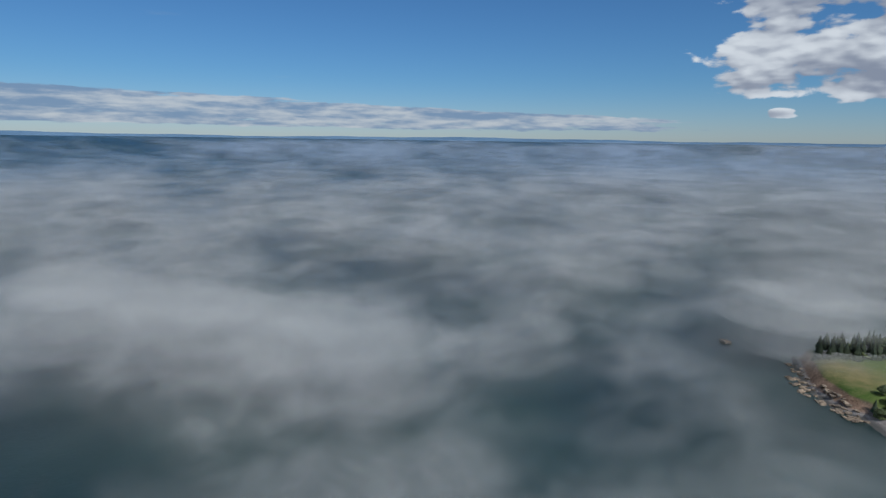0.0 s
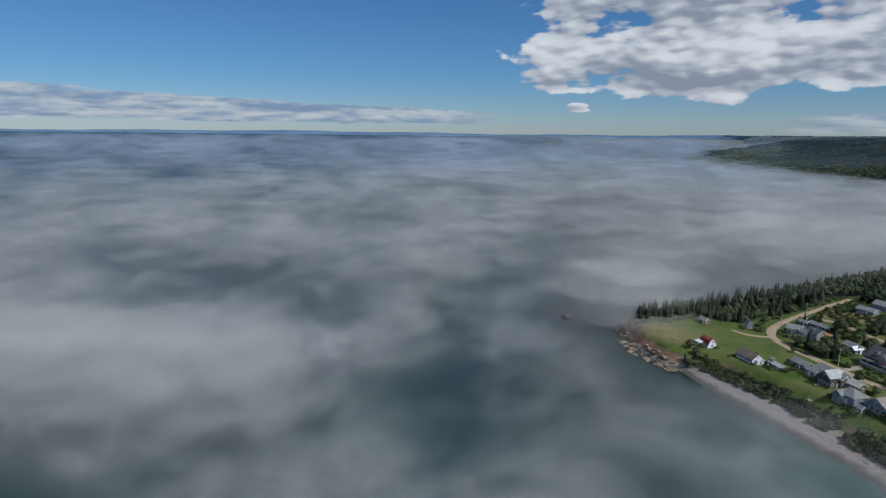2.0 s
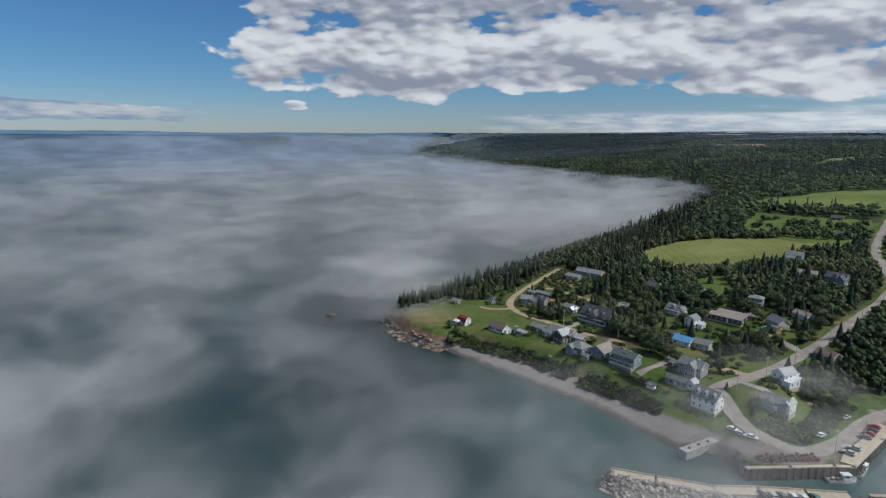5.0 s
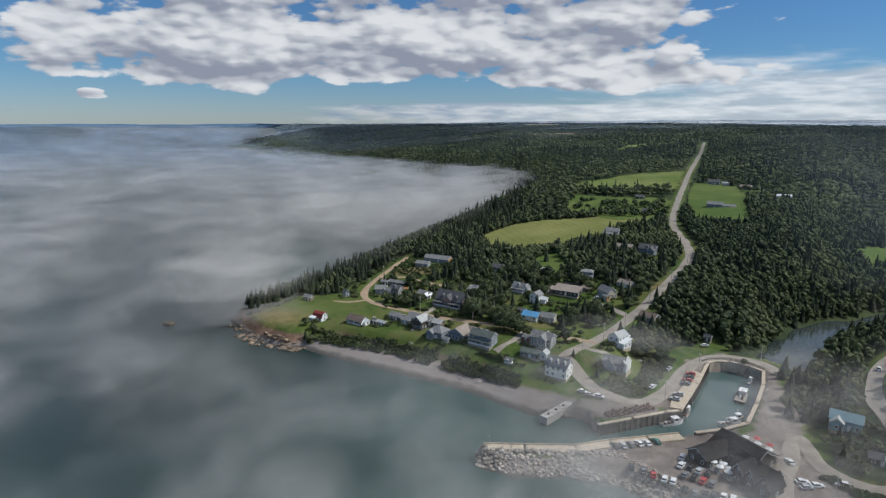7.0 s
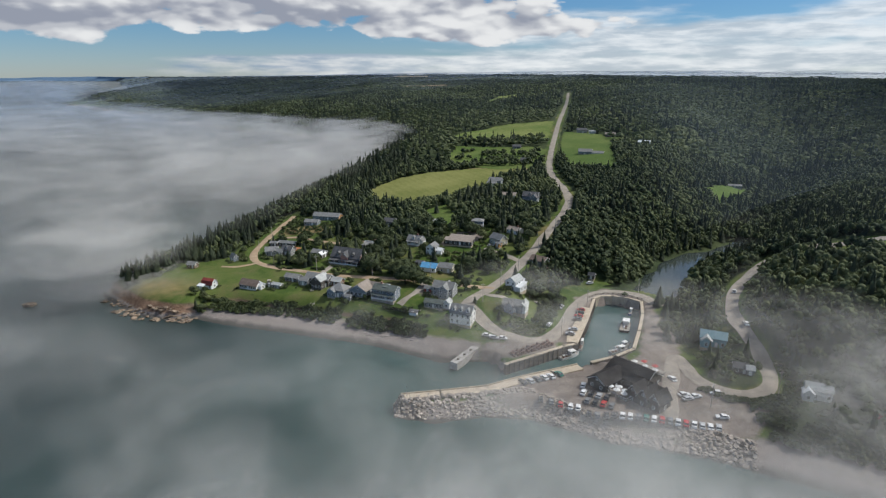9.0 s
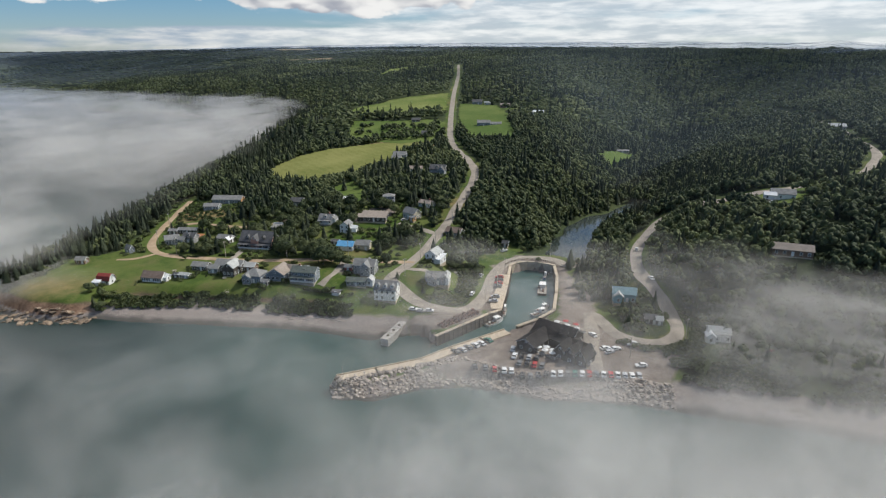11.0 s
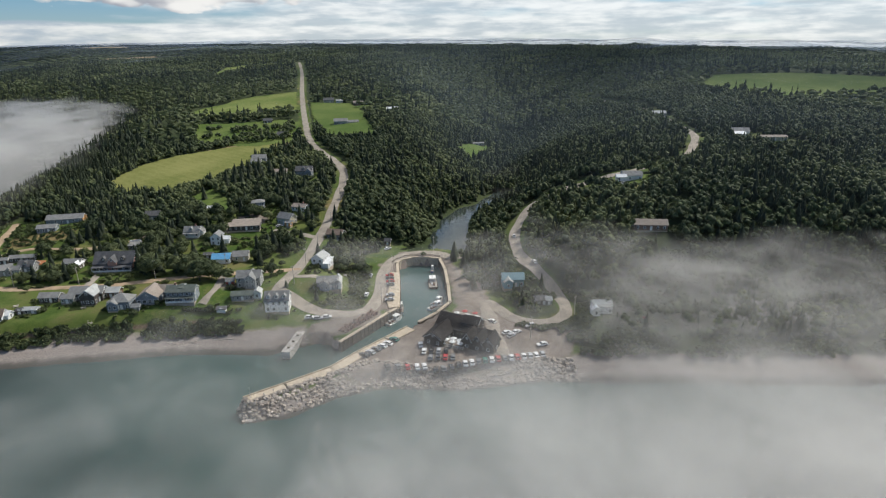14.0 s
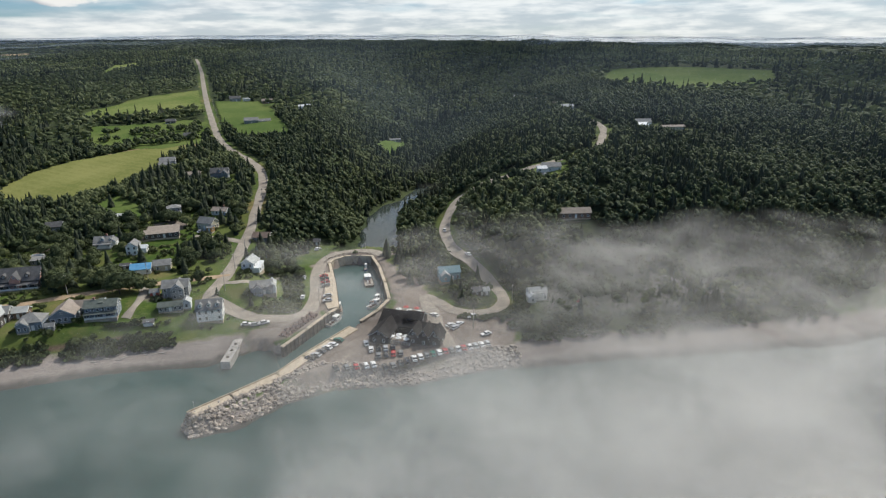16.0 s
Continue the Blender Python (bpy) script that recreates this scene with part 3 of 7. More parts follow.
def ground_height(x, y):
    x, y = np.asarray(x, float), np.asarray(y, float)
    sd, run = shore(x, y)
    u = (x + 110) * 0.85 + (y - 275) * 0.53
    inland = np.interp(u, [-400, 0, 60, 100, 170, 250, 400, 560, 860, 1000, 2000, 5000],
                       [7.5, 8, 10.5, 13, 18, 27, 40, 54, 84, 91, 116, 168])
    inland = inland + 9 * np.exp(-((x - 262) ** 2 + (y - 235) ** 2) / 100**2) - 3.8 * np.exp(-((x - 38) ** 2 + (y - 318) ** 2) / 38**2) + 3.0 * np.exp(-((x + 77) ** 2 + (y - 422) ** 2) / 40**2)
    inland = inland + 3.0 * np.exp(-((x - 5) ** 2 + (y - 385) ** 2) / 30**2)
    far, way = ramp(np.hypot(x, y), 1700, 4950), np.degrees(np.arctan2(-x, y))
    inland = inland * (1 - far) + far * np.interp(way, [-80, -60, -45, -30, -15, 0, 10, 20, 35, 50], [66, 72, 86, 98, 126, 134, 126, 118, 112, 108])
    inland = inland + wavy(x, y, 420, 1.0) * np.interp(u, [150, 600, 3000], [0.5, 4, 7])
    inland = inland - 24 * ramp(way, 13, 26) * ramp(np.hypot(x, y), 1000, 1900) * (1 - ramp(np.hypot(x, y), 3400, 4700))
    inland = inland - 32 * ramp(-way, 15, 72) * ramp(np.hypot(x, y), 650, 1700)
    # ridges and gullies of the woods away from the roads
    away = ramp(np.minimum(seg_dist(x, y, ROADS["main_road"][2])[0], seg_dist(x, y, ROADS["hill_road"][2])[0]), 45, 170) * ramp(np.hypot(x - 665, y - 475), 130, 280)
    reach = np.hypot(x, y)
    inland = inland + (9 * wavy(x, y, 330, 2.6) + 4 * wavy(x, y, 150, 0.7)) * away * ramp(reach, 360, 720) * (1 - ramp(reach, 2500, 3500))
    # the foot of the land along the water: cliff, beach and bluff, quays, car park, open shore
    cliff = np.interp(sd, [-60, 0, 3, 7, 12, 60, 4000], [-8, 0, 1.0, 6.5, 8.5, 30, 900])
    beach = np.interp(sd, [-60, 0, 13, 17, 23, 60, 4000], [-6, 0, 3.3, 4.0, 9.0, 22, 900])
    low_beach = np.interp(sd, [-60, 0, 14, 22, 60, 4000], [-6, 0, 3.6, 5.0, 16, 900])
    quay = np.interp(sd, [-3, -0.6, 0.0, 24, 60, 4000], [-5, -4, 4.4, 5.2, 22, 900])
    lot = np.interp(sd, [-40, 0, 9, 50, 80, 4000], [-6, 0, 5.4, 6.2, 16, 900])
    open_shore = np.interp(sd, [-60, 0, 14, 20, 55, 90, 4000], [-6, 0, 3.4, 5.2, 7.0, 28, 1500])
    foot = cliff
    for edge, soft, kind in ((RUN_BEACH, 14, beach), (RUN_HARBOUR - 42, 24, low_beach), (RUN_HARBOUR, 4, quay), (RUN_LOT - 3, 3, lot), (RUN_OPEN, 25, open_shore)):
        k = ramp(run, edge - soft, edge + soft)
        foot = foot * (1 - k) + kind * k
    z = np.where(sd > 0, np.minimum(inland, foot), foot)
    # the stream's valley behind the harbour
    d, along = seg_dist(x, y, STREAM)
    floor = np.interp(along, [0, 130, 400, 1200], [1.6, 1.6, 9, 50])
    valley = floor + np.maximum(d - 11, 0) * np.interp(along, [0, 60, 300, 900], [0.42, 0.5, 0.40, 0.24])
    z = np.where((sd > 4) & (d < 300), np.minimum(z, np.maximum(valley, np.where(seg_dist(x, y, [(96, 309), (112, 300)])[0] < 9, 4.8, -9))), z)
    # the level ground of the car park and the hairpin bend below the hill
    k = 1 - ramp(seg_dist(x, y, [(38, 204), (72, 192), (100, 186), (122, 200)])[0], 18, 42)
    z = np.where(sd > 8, z * (1 - k) + np.minimum(z, 6.0) * k, z)
    return z

# ---------------------------------------------------------------- roads, clearings and fields in plan
ROADS = {  # name: (width, surface, line)
    "main_road": (6.2, PALE_ROAD, [(8, 262), (11, 272), (17, 281), (24, 290), (33, 307), (44, 327), (55, 345), (66, 368), (80, 398), (92, 426),
                                   (99, 452), (101, 484), (100, 520), (103, 573), (121, 663), (156, 821), (193, 976), (233, 1139), (290, 1404)]),
    "harbour_road": (6.4, PALE_ROAD, [(13, 273), (17, 266), (23, 257), (31, 249), (40, 244.5), (48, 246.5), (55, 256), (63, 272), (70, 288), (79, 302), (91, 309), (103, 307.5),
                                      (110, 301), (113, 291)]),
    "village_lane": (4.6, GRAVEL_ROAD, [(27, 292), (16, 296), (4, 299), (-9, 304), (-20, 307), (-34, 310), (-47, 314), (-61, 317), (-73, 323), (-86, 329),
                                        (-105, 338), (-116, 347), (-122, 360), (-124, 376), (-123, 398), (-121, 431), (-119, 458)]),
    "side_lane": (3.4, PALE_ROAD, [(22, 283), (30, 278), (38, 278)]),
    "farm_lane": (3.6, PALE_ROAD, [(47, 332), (38, 345), (26, 354)]),
    "driveway": (3.4, PALE_ROAD, [(-71, 322), (-67, 333), (-64, 342)]),
    "grass_track": (2.6, GRAVEL_ROAD, [(-115, 345), (-125, 339), (-135, 341)]),
    "beach_drive": (3.6, PALE_ROAD, [(-9, 304), (-12, 292), (-18, 281), (-22, 276)]),
    "back_lane": (3.2, GRAVEL_ROAD, [(-123, 391), (-106, 398), (-88, 386), (-70, 376), (-52, 377), (-36, 389)]),
    "hill_road": (6.0, PALE_ROAD, [(86, 199), (92, 212), (97, 226), (100, 229), (100, 218), (99, 207), (105, 199), (115, 195), (124, 199), (130, 209), (133, 221), (131, 234),
                                   (133, 247), (139, 264), (150, 285), (166, 303), (186, 317), (199, 313), (215, 305), (260, 300), (315, 312), (340, 331), (361, 347),
                                   (382, 366), (395, 393), (420, 440), (455, 520), (500, 640)]),
    "lot_lane": (5.0, PALE_ROAD, [(80, 180), (86, 199)]),
}
FIELDS = {  # name: (surface, outline)
    "hay_field": (HAY, [(-70, 538), (-43, 582), (-5, 590), (42, 596), (80, 572), (66, 552), (47, 538), (30, 503), (8, 480), (-16, 469), (-40, 477), (-60, 500)]),
    "dry_field": (STUBBLE, [(-5, 592), (42, 598), (92, 575), (88, 556), (70, 556), (80, 574), (42, 594)]),
    "middle_field": (MEADOW, [(6, 671), (17, 726), (57, 717), (112, 695), (117, 668), (98, 600), (88, 578), (54, 583), (8, 624)]),
    "upper_field": (MOWN, [(2, 766), (30, 850), (60, 870), (77, 906), (164, 890), (134, 754), (75, 766)]),
    "east_pasture": (MEADOW, [(161, 798), (203, 756), (195, 684), (182, 640), (168, 566), (165, 536), (124, 574), (128, 650)]),
    "steep_meadow": (MEADOW, [(-15, 450), (1, 465), (8, 437), (12, 415), (6, 396), (-13, 418)]),
    "far_pasture": (MEADOW, [(562, 528), (650, 580), (720, 530), (770, 420), (690, 372), (586, 412)]),
    "hill_lawn": (MEADOW, [(222, 298), (242, 297), (252, 284), (232, 276), (224, 284)]),
    "wood_glade": (MEADOW, [(219, 240), (231, 237), (230, 226), (216, 224)]),
    "valley_glade": (MEADOW, [(226, 512), (262, 552), (298, 569), (290, 548), (238, 498)]),
    "far_dry_field": (STUBBLE, [(-270, 3250), (-80, 3330), (-90, 3500), (-270, 3420)]),
    "far_tilled_field": (STUBBLE, [(-150, 1920), (15, 1960), (5, 2100), (-150, 2040)]),
    "far_green_field": (MOWN, [(90, 1290), (255, 1340), (262, 1400), (130, 1385)]),
}
VILLAGE = [(-166, 330), (-174, 308), (-165, 289), (-146, 283), (-127, 284), (-112, 281), (-60, 270), (-10, 250), (20, 246), (48, 250), (62, 286), (66, 305), (47, 316), (56, 335), (72, 368), (58, 386), (36, 398),
           (8, 400), (-12, 396), (-16, 384), (-40, 384), (-62, 390), (-70, 408), (-76, 442), (-128, 462), (-132, 400), (-138, 356), (-160, 350)]
GLADES = [(-3.5, 403, 8), (24, 389, 9), (-38, 407, 9), (69, 447, 12), (52, 463, 11), (47, 512, 13), (52, 328, 9), (86, 606, 11), (152, 624, 16), (183, 778, 16), (208, 733, 14), (225, 658, 12), (87, 690, 11),
          (236, 279, 12), (189, 213, 12), (402, 330, 14), (408, 304, 18), (420, 438, 13), (283, 559, 11), (345, 330, 9), (375, 356, 9)]
HARBOUR = [(30, 226), (45, 244), (70, 312), (90, 330), (112, 306), (116, 290), (107, 276), (100, 258), (96, 242), (106, 236), (126, 241), (142, 226), (140, 190), (178, 140), (140, 130), (-20, 185), (-20, 205)]

HARBOUR_SLOPE = [(102, 242), (112, 238), (106, 212), (103, 203), (114, 199), (126, 206), (129, 226), (128, 240), (134, 256), (160, 262), (190, 200), (200, 150), (172, 148), (136, 172), (137, 205), (140, 225), (136, 240), (150, 290), (120, 300), (112, 280)]

QUAY_SCRUB = [(27, 259), (33, 251.5), (45, 249.5), (51, 262), (60, 280), (66, 298), (58, 304), (50, 296), (50, 283), (43, 263)]


def road_gap(x, y):
    """Distance from the nearest road's edge."""
    return np.minimum.reduce([seg_dist(x, y, line)[0] - width / 2 for width, _, line in ROADS.values()])


def in_fields(x, y):
    return np.logical_or.reduce([inside(x, y, ring) for _, ring in FIELDS.values()])


def wooded(x, y):
    sd, run = shore(x, y)
    clear = inside(x, y, VILLAGE) | inside(x, y, HARBOUR) | in_fields(x, y) | (road_gap(x, y) < 3.5)
    for gx0, gy0, r0 in GLADES:
        clear |= np.hypot(x - gx0, y - gy0) < r0
    clear |= (seg_dist(x, y, STREAM)[0] < 12.5) & (y < 420)
    return ~clear & (sd > np.where(run < RUN_BEACH, 9, 22))


# ---------------------------------------------------------------- ground
def axis(*stretches):
    """Grid lines: (start, stop, step or count of growing steps)."""
    out = [np.arange(a, b, s) for a, b, s in stretches]
    return np.unique(np.concatenate(out))


def growing(a, b, count):
    return a + (b - a) * (np.linspace(0, 1, count) ** 2.2)


gx = np.unique(np.concatenate([growing(-220, -4990, 42), np.arange(-220, 260, 2.5), growing(260, 4990, 55)]))
gy = np.unique(np.concatenate([growing(120, -2600, 24), np.arange(120, 470, 2.5), np.arange(470, 960, 9.0), growing(960, 4990, 46)]))
X, Y = (a.ravel() for a in np.meshgrid(gx, gy, indexing="ij"))
Z = ground_height(X, Y)
ground_mesh = quick_mesh("ground", np.stack([X, Y, Z], 1), grid_faces(len(gx), len(gy)), GROUND, True)
cover = ground_mesh.color_attributes.new("cover", "FLOAT_COLOR", "POINT")
wood = wooded(X, Y) | (inside(X, Y, HARBOUR_SLOPE) & (road_gap(X, Y) > 1.0) & (wavy(X, Y, 30, 3.0) > -0.45))
wood |= (X > 112) & (X < 240) & (Y < 242) & (shore(X, Y)[0] > 5) & (road_gap(X, Y) > 1.2) & (np.hypot(X - 139, Y - 194) > 7)
wood |= (seg_dist(X, Y, STREAM)[0] < 24) & (Y > 312) & (shore(X, Y)[0] > 8)
wood |= inside(X, Y, QUAY_SCRUB) & (road_gap(X, Y) > 0.8)
gravel = (seg_dist(X, Y, [(32, 205), (60, 196), (90, 184), (100, 186)])[0] < 15 + wavy(X, Y, 30)) | (seg_dist(X, Y, [(58, 248), (78, 296), (92, 306), (108, 296)])[0] < 7) | (seg_dist(X, Y, [(108, 296), (104, 272), (90, 234)])[0] < 4)
gravel |= (seg_dist(X, Y, [(24, 236), (44, 240)])[0] < 8) | (seg_dist(X, Y, [(4, 368), (18, 374)])[0] < 9) | (seg_dist(X, Y, [(-2, 285), (-10, 288)])[0] < 3)
gravel |= inside(X, Y, [(76, 208), (96, 188), (104, 196), (99, 206), (100, 232), (84, 228)])
gravel |= inside(X, Y, [(46, 208), (56, 222), (66, 226), (78, 232), (78, 216), (62, 204)])
gravel |= inside(X, Y, [(60, 212), (80, 226), (90, 236), (104, 262), (112, 262), (104, 236), (100, 226), (86, 200)])
dry = np.clip(wavy(X, Y, 60, 2.0) * 1.3 - 0.35, 0, 0.8) * ~inside(X, Y, [(-165, 325), (-140, 352), (-110, 340), (-80, 325), (-80, 290), (-110, 285), (-150, 300)])
dry = np.where(inside(X, Y, [(-118, 403), (-84, 400), (-82, 416), (-116, 424)]), 1.0, dry)
dry = np.maximum(dry, 0.75 * (1 - ramp(np.hypot(X + 158, (Y - 306) * 1.4), 8, 30)))
cover.data.foreach_set("color", np.stack([wood, gravel, dry, np.ones(len(X))], 1).astype(np.float32).ravel())
ground = whole("ground", ground_mesh, GROUND, "grassy and wooded land with a shingle beach and low cliffs", "ground", kind="structure")


def ground_at(x, y):
    return float(ground_height(x, y))


def ribbon(name, width, line, surface, lift, label, step=3.0):
    """A road laid on the ground along a line."""
    pts = [Vector(p) for p in line]
    for _ in range(2):  # round the corners
        pts = [pts[0]] + [q for a, b in zip(pts[:-1], pts[1:]) for q in (a.lerp(b, 0.25), a.lerp(b, 0.75))] + [pts[-1]]
    dense = []
    for a, b in zip(pts[:-1], pts[1:]):
        k = max(1, int((b - a).length / step))
        dense += [a.lerp(b, i / k) for i in range(k)]
    dense.append(pts[-1])
    P = np.array([tuple(p) for p in dense])
    D = np.gradient(P, axis=0)
    D /= np.linalg.norm(D, axis=1)[:, None]
    N = np.stack([-D[:, 1], D[:, 0]], 1)
    k = np.array([-0.5, -0.25, 0, 0.25, 0.5])
    off = width * k + 0.3 * np.sin(np.arange(len(P))[:, None] * 0.7 + k * 9) * (np.abs(k) == 0.5)
    Q = P[:, None] + N[:, None] * off[..., None]
    H = ground_height(Q[..., 0], Q[..., 1])
    H = np.maximum(H, H[:, 2:3] - 0.35) + lift * np.where(np.abs(k) < 0.5, 1, 0.3)
    verts = np.concatenate([Q, H[..., None]], -1).reshape(-1, 3).tolist()
    row = 5
    faces = [(i * row + k, i * row + k + 1, (i + 1) * row + k + 1, (i + 1) * row + k) for i in range(len(dense) - 1) for k in range(row - 1)]
    me = bpy.data.meshes.new(name)
    me.from_pydata(verts, [], [f[::-1] for f in faces])
    me.materials.append(surface)
    me.shade_smooth()
    return whole(name, me, surface, label, "road", kind="structure")


for i, (name, (width, surface, line)) in enumerate(ROADS.items()):
    ribbon(name, width, line, surface, 0.22 + 0.02 * i, "pale worn asphalt road" if surface is PALE_ROAD else "tan packed-dirt lane between lawns")

for name, (surface, ring) in FIELDS.items():
    xs, ys = [p[0] for p in ring], [p[1] for p in ring]
    step = max(3.0, (max(xs) - min(xs)) / 45)
    ax, ay = np.arange(min(xs), max(xs) + step, step), np.arange(min(ys), max(ys) + step, step)
    FX, FY = (a.ravel() for a in np.meshgrid(ax, ay, indexing="ij"))
    faces = grid_faces(len(ax), len(ay))
    mid = np.stack([FX, FY], 1)[faces].mean(1)
    edge = wavy(mid[:, 0], mid[:, 1], 25) * 2
    keep = inside(mid[:, 0] + edge, mid[:, 1] + edge, ring)
    lift = 0.35 + 0.0012 * max(ys)
    whole(name, quick_mesh(name, np.stack([FX, FY, ground_height(FX, FY) + lift], 1), faces[keep], surface, True), surface,
          "dry tan stubble field" if surface is STUBBLE else "green and straw-coloured hay field" if surface is HAY else "green mown grass field", "field", kind="structure")

# ---------------------------------------------------------------- sea, harbour water and pond
ring = np.concatenate([growing(0, 3000, 60), np.linspace(3100, 4960, 14)])
turn = np.linspace(0, 2 * np.pi, 129)
R, A = (a.ravel() for a in np.meshgrid(ring, turn, indexing="ij"))
rise = 96 * ramp(R, 3000, 4960) ** 1.2   # the far water climbs to the line where sea and sky meet
whole("water", quick_mesh("water", np.stack([R * np.cos(A), R * np.sin(A), rise * (ramp(np.cos(A - 2.36), 0.25, 0.45))], 1), grid_faces(len(ring), len(turn)), SEA, True), SEA,
      "calm teal-grey bay water with faint ripples", "water", kind="structure")
basin = [(24, 224), (54, 240.5), (60, 242.5), (72, 271), (82, 298), (93, 301.5), (105.5, 293), (101, 277), (84, 236), (74, 229), (63, 224.5), (44, 216.5), (20, 205)]
pool = Shape().add([(x, y, 0.03) for x, y in basin], [tuple(range(len(basin)))[::-1]])
whole("harbour_water", pool, HARBOUR_WATER, "still pale teal water in the harbour basin", "water", kind="structure")
pond = Shape()
left, right = [], []
for i in range(40):
    s = i / 39
    k = s * 3.999
    a, b = Vector(STREAM[int(k)]), Vector(STREAM[int(k) + 1])
    p, d = a.lerp(b, k % 1), (b - a).normalized()
    w = 14 - 9 * s + 1.6 * math.sin(i * 0.9)
    left.append((p.x - d.y * w, p.y + d.x * w, 2.5))
    right.append((p.x + d.y * w, p.y - d.x * w, 2.5))
pond.add(left + right, [(i + 40, i + 41, i + 1, i) for i in range(39)])
whole("pond_water", pond, POND_WATER, "still dark mill pond reflecting the trees", "water", kind="structure")

# far shore across the bay, its blue distance haze painted into the colour
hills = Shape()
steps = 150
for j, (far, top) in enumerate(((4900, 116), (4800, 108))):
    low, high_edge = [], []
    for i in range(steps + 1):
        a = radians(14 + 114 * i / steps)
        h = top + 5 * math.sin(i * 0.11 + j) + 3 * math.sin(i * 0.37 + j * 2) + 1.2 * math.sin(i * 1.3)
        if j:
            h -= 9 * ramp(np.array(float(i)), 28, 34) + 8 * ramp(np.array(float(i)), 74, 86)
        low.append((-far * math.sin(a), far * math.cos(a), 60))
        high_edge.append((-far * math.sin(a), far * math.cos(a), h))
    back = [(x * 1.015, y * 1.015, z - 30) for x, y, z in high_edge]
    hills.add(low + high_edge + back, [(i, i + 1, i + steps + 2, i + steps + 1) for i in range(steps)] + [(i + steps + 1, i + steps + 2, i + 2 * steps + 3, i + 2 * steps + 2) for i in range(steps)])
whole("backdrop", hills, FAR_HILL, "low wooded hills on the far shore, coloured haze-blue", "hills", kind="structure", smooth=True)

# ---------------------------------------------------------------- woods
rng = np.random.default_rng(5)


def spruce_crown(height, radius, layers, arms, seed, droop=0.28):
    """Whorls of ragged drooping boughs, narrowing to a leader."""
    r = random.Random(seed)
    v, f = [], []
    for i in range(layers):
        s = i / (layers - 1)
        z = height * (0.10 + 0.86 * s)
        reach = radius * (1 - s) ** 0.85 + 0.22
        spin = r.random() * 6
        for k in range(arms):
            a = spin + 2 * math.pi * k / arms + r.uniform(-0.25, 0.25)
            l = reach * r.uniform(0.72, 1.15)
            w = 1.25 * math.pi * l / arms
            c, d = math.cos(a), math.sin(a)
            b = len(v)
            up = height * 0.86 / layers * 1.25
            v += [(0.04 * c, 0.04 * d, z + up), (c * l * 0.62 - d * w, d * l * 0.62 + c * w, z - l * droop * 0.5),
                  (c * l, d * l, z - l * droop), (c * l * 0.62 + d * w, d * l * 0.62 - c * w, z - l * droop * 0.5)]
            f += [(b, b + 1, b + 2), (b, b + 2, b + 3)]
    b = len(v)
    v += [(0.12, 0, height * 0.9), (-0.06, 0.1, height * 0.9), (-0.06, -0.1, height * 0.9), (0, 0, height)]
    f += [(b, b + 1, b + 3), (b + 1, b + 2, b + 3), (b + 2, b, b + 3)]
    return np.array(v), np.array(f)


def leafy_crown(height, radius, lobes, leaves, size, seed):
    """Several lobes of foliage, each a lumpy core under many small tufts."""
    r = np.random.default_rng(seed)
    v, f, at = [], [], 0
    for k in range(lobes):
        a = 2 * np.pi * k / max(lobes - 1, 1) + r.uniform(-0.4, 0.4)
        off = radius * 0.48 * (k > 0)
        c = np.array([off * np.cos(a), off * np.sin(a), height * (0.72 if k == 0 else r.uniform(0.45, 0.66))])
        rad = np.array([radius * r.uniform(0.52, 0.68)] * 2 + [height * r.uniform(0.22, 0.30)])
        core = np.array([(0, 0, 1), *[(np.cos(t) * 0.8, np.sin(t) * 0.8, 0.45) for t in np.arange(5) * 1.2566],
                         *[(np.cos(t) * 0.85, np.sin(t) * 0.85, -0.45) for t in np.arange(5) * 1.2566 + 0.63], (0, 0, -0.9)])
        core = core * r.uniform(0.72, 0.98, (12, 1))
        v.append(c + core * rad)
        tri = [(0, 1 + i, 1 + (i + 1) % 5) for i in range(5)] + [(1 + i, 6 + i, 1 + (i + 1) % 5) for i in range(5)]
        tri += [(1 + (i + 1) % 5, 6 + i, 6 + (i + 1) % 5) for i in range(5)] + [(11, 6 + (i + 1) % 5, 6 + i) for i in range(5)]
        f.append(np.array(tri) + at)
        at += 12
        m = leaves // lobes
        if m:
            d = r.normal(size=(m, 3))
            d[:, 2] = np.abs(d[:, 2]) * 0.9 - 0.25
            d /= np.linalg.norm(d, axis=1)[:, None]
            p = c + d * rad * r.uniform(0.82, 1.18, (m, 1))
            t1 = np.cross(d, r.normal(size=(m, 3)))
            t1 /= np.linalg.norm(t1, axis=1)[:, None]
            t2 = np.cross(d, t1) + d * r.uniform(-0.5, 0.7, (m, 1))
            s = size * r.uniform(0.6, 1.4, (m, 1))
            v.append(np.stack([p - t1 * s, p + t2 * s * 0.9 + d * s * 0.3, p + t1 * s - d * s * 0.2, p - t2 * s * 0.9], 1).reshape(-1, 3))
            q = np.arange(m)[:, None] * 4 + at
            f.append(np.concatenate([q + [0, 1, 2], q + [0, 2, 3]]))
            at += 4 * m
    return np.concatenate(v), np.concatenate(f)


def round_crown(aspect, lobes, leaves, size, seed):
    """A broadleaf crown of height and radius 1 that is round once it stands aspect times as tall as it is wide to one side."""
    v, f = leafy_crown(aspect, 1, lobes, leaves, size, seed)
    v[:, 2] /= aspect
    return v, f


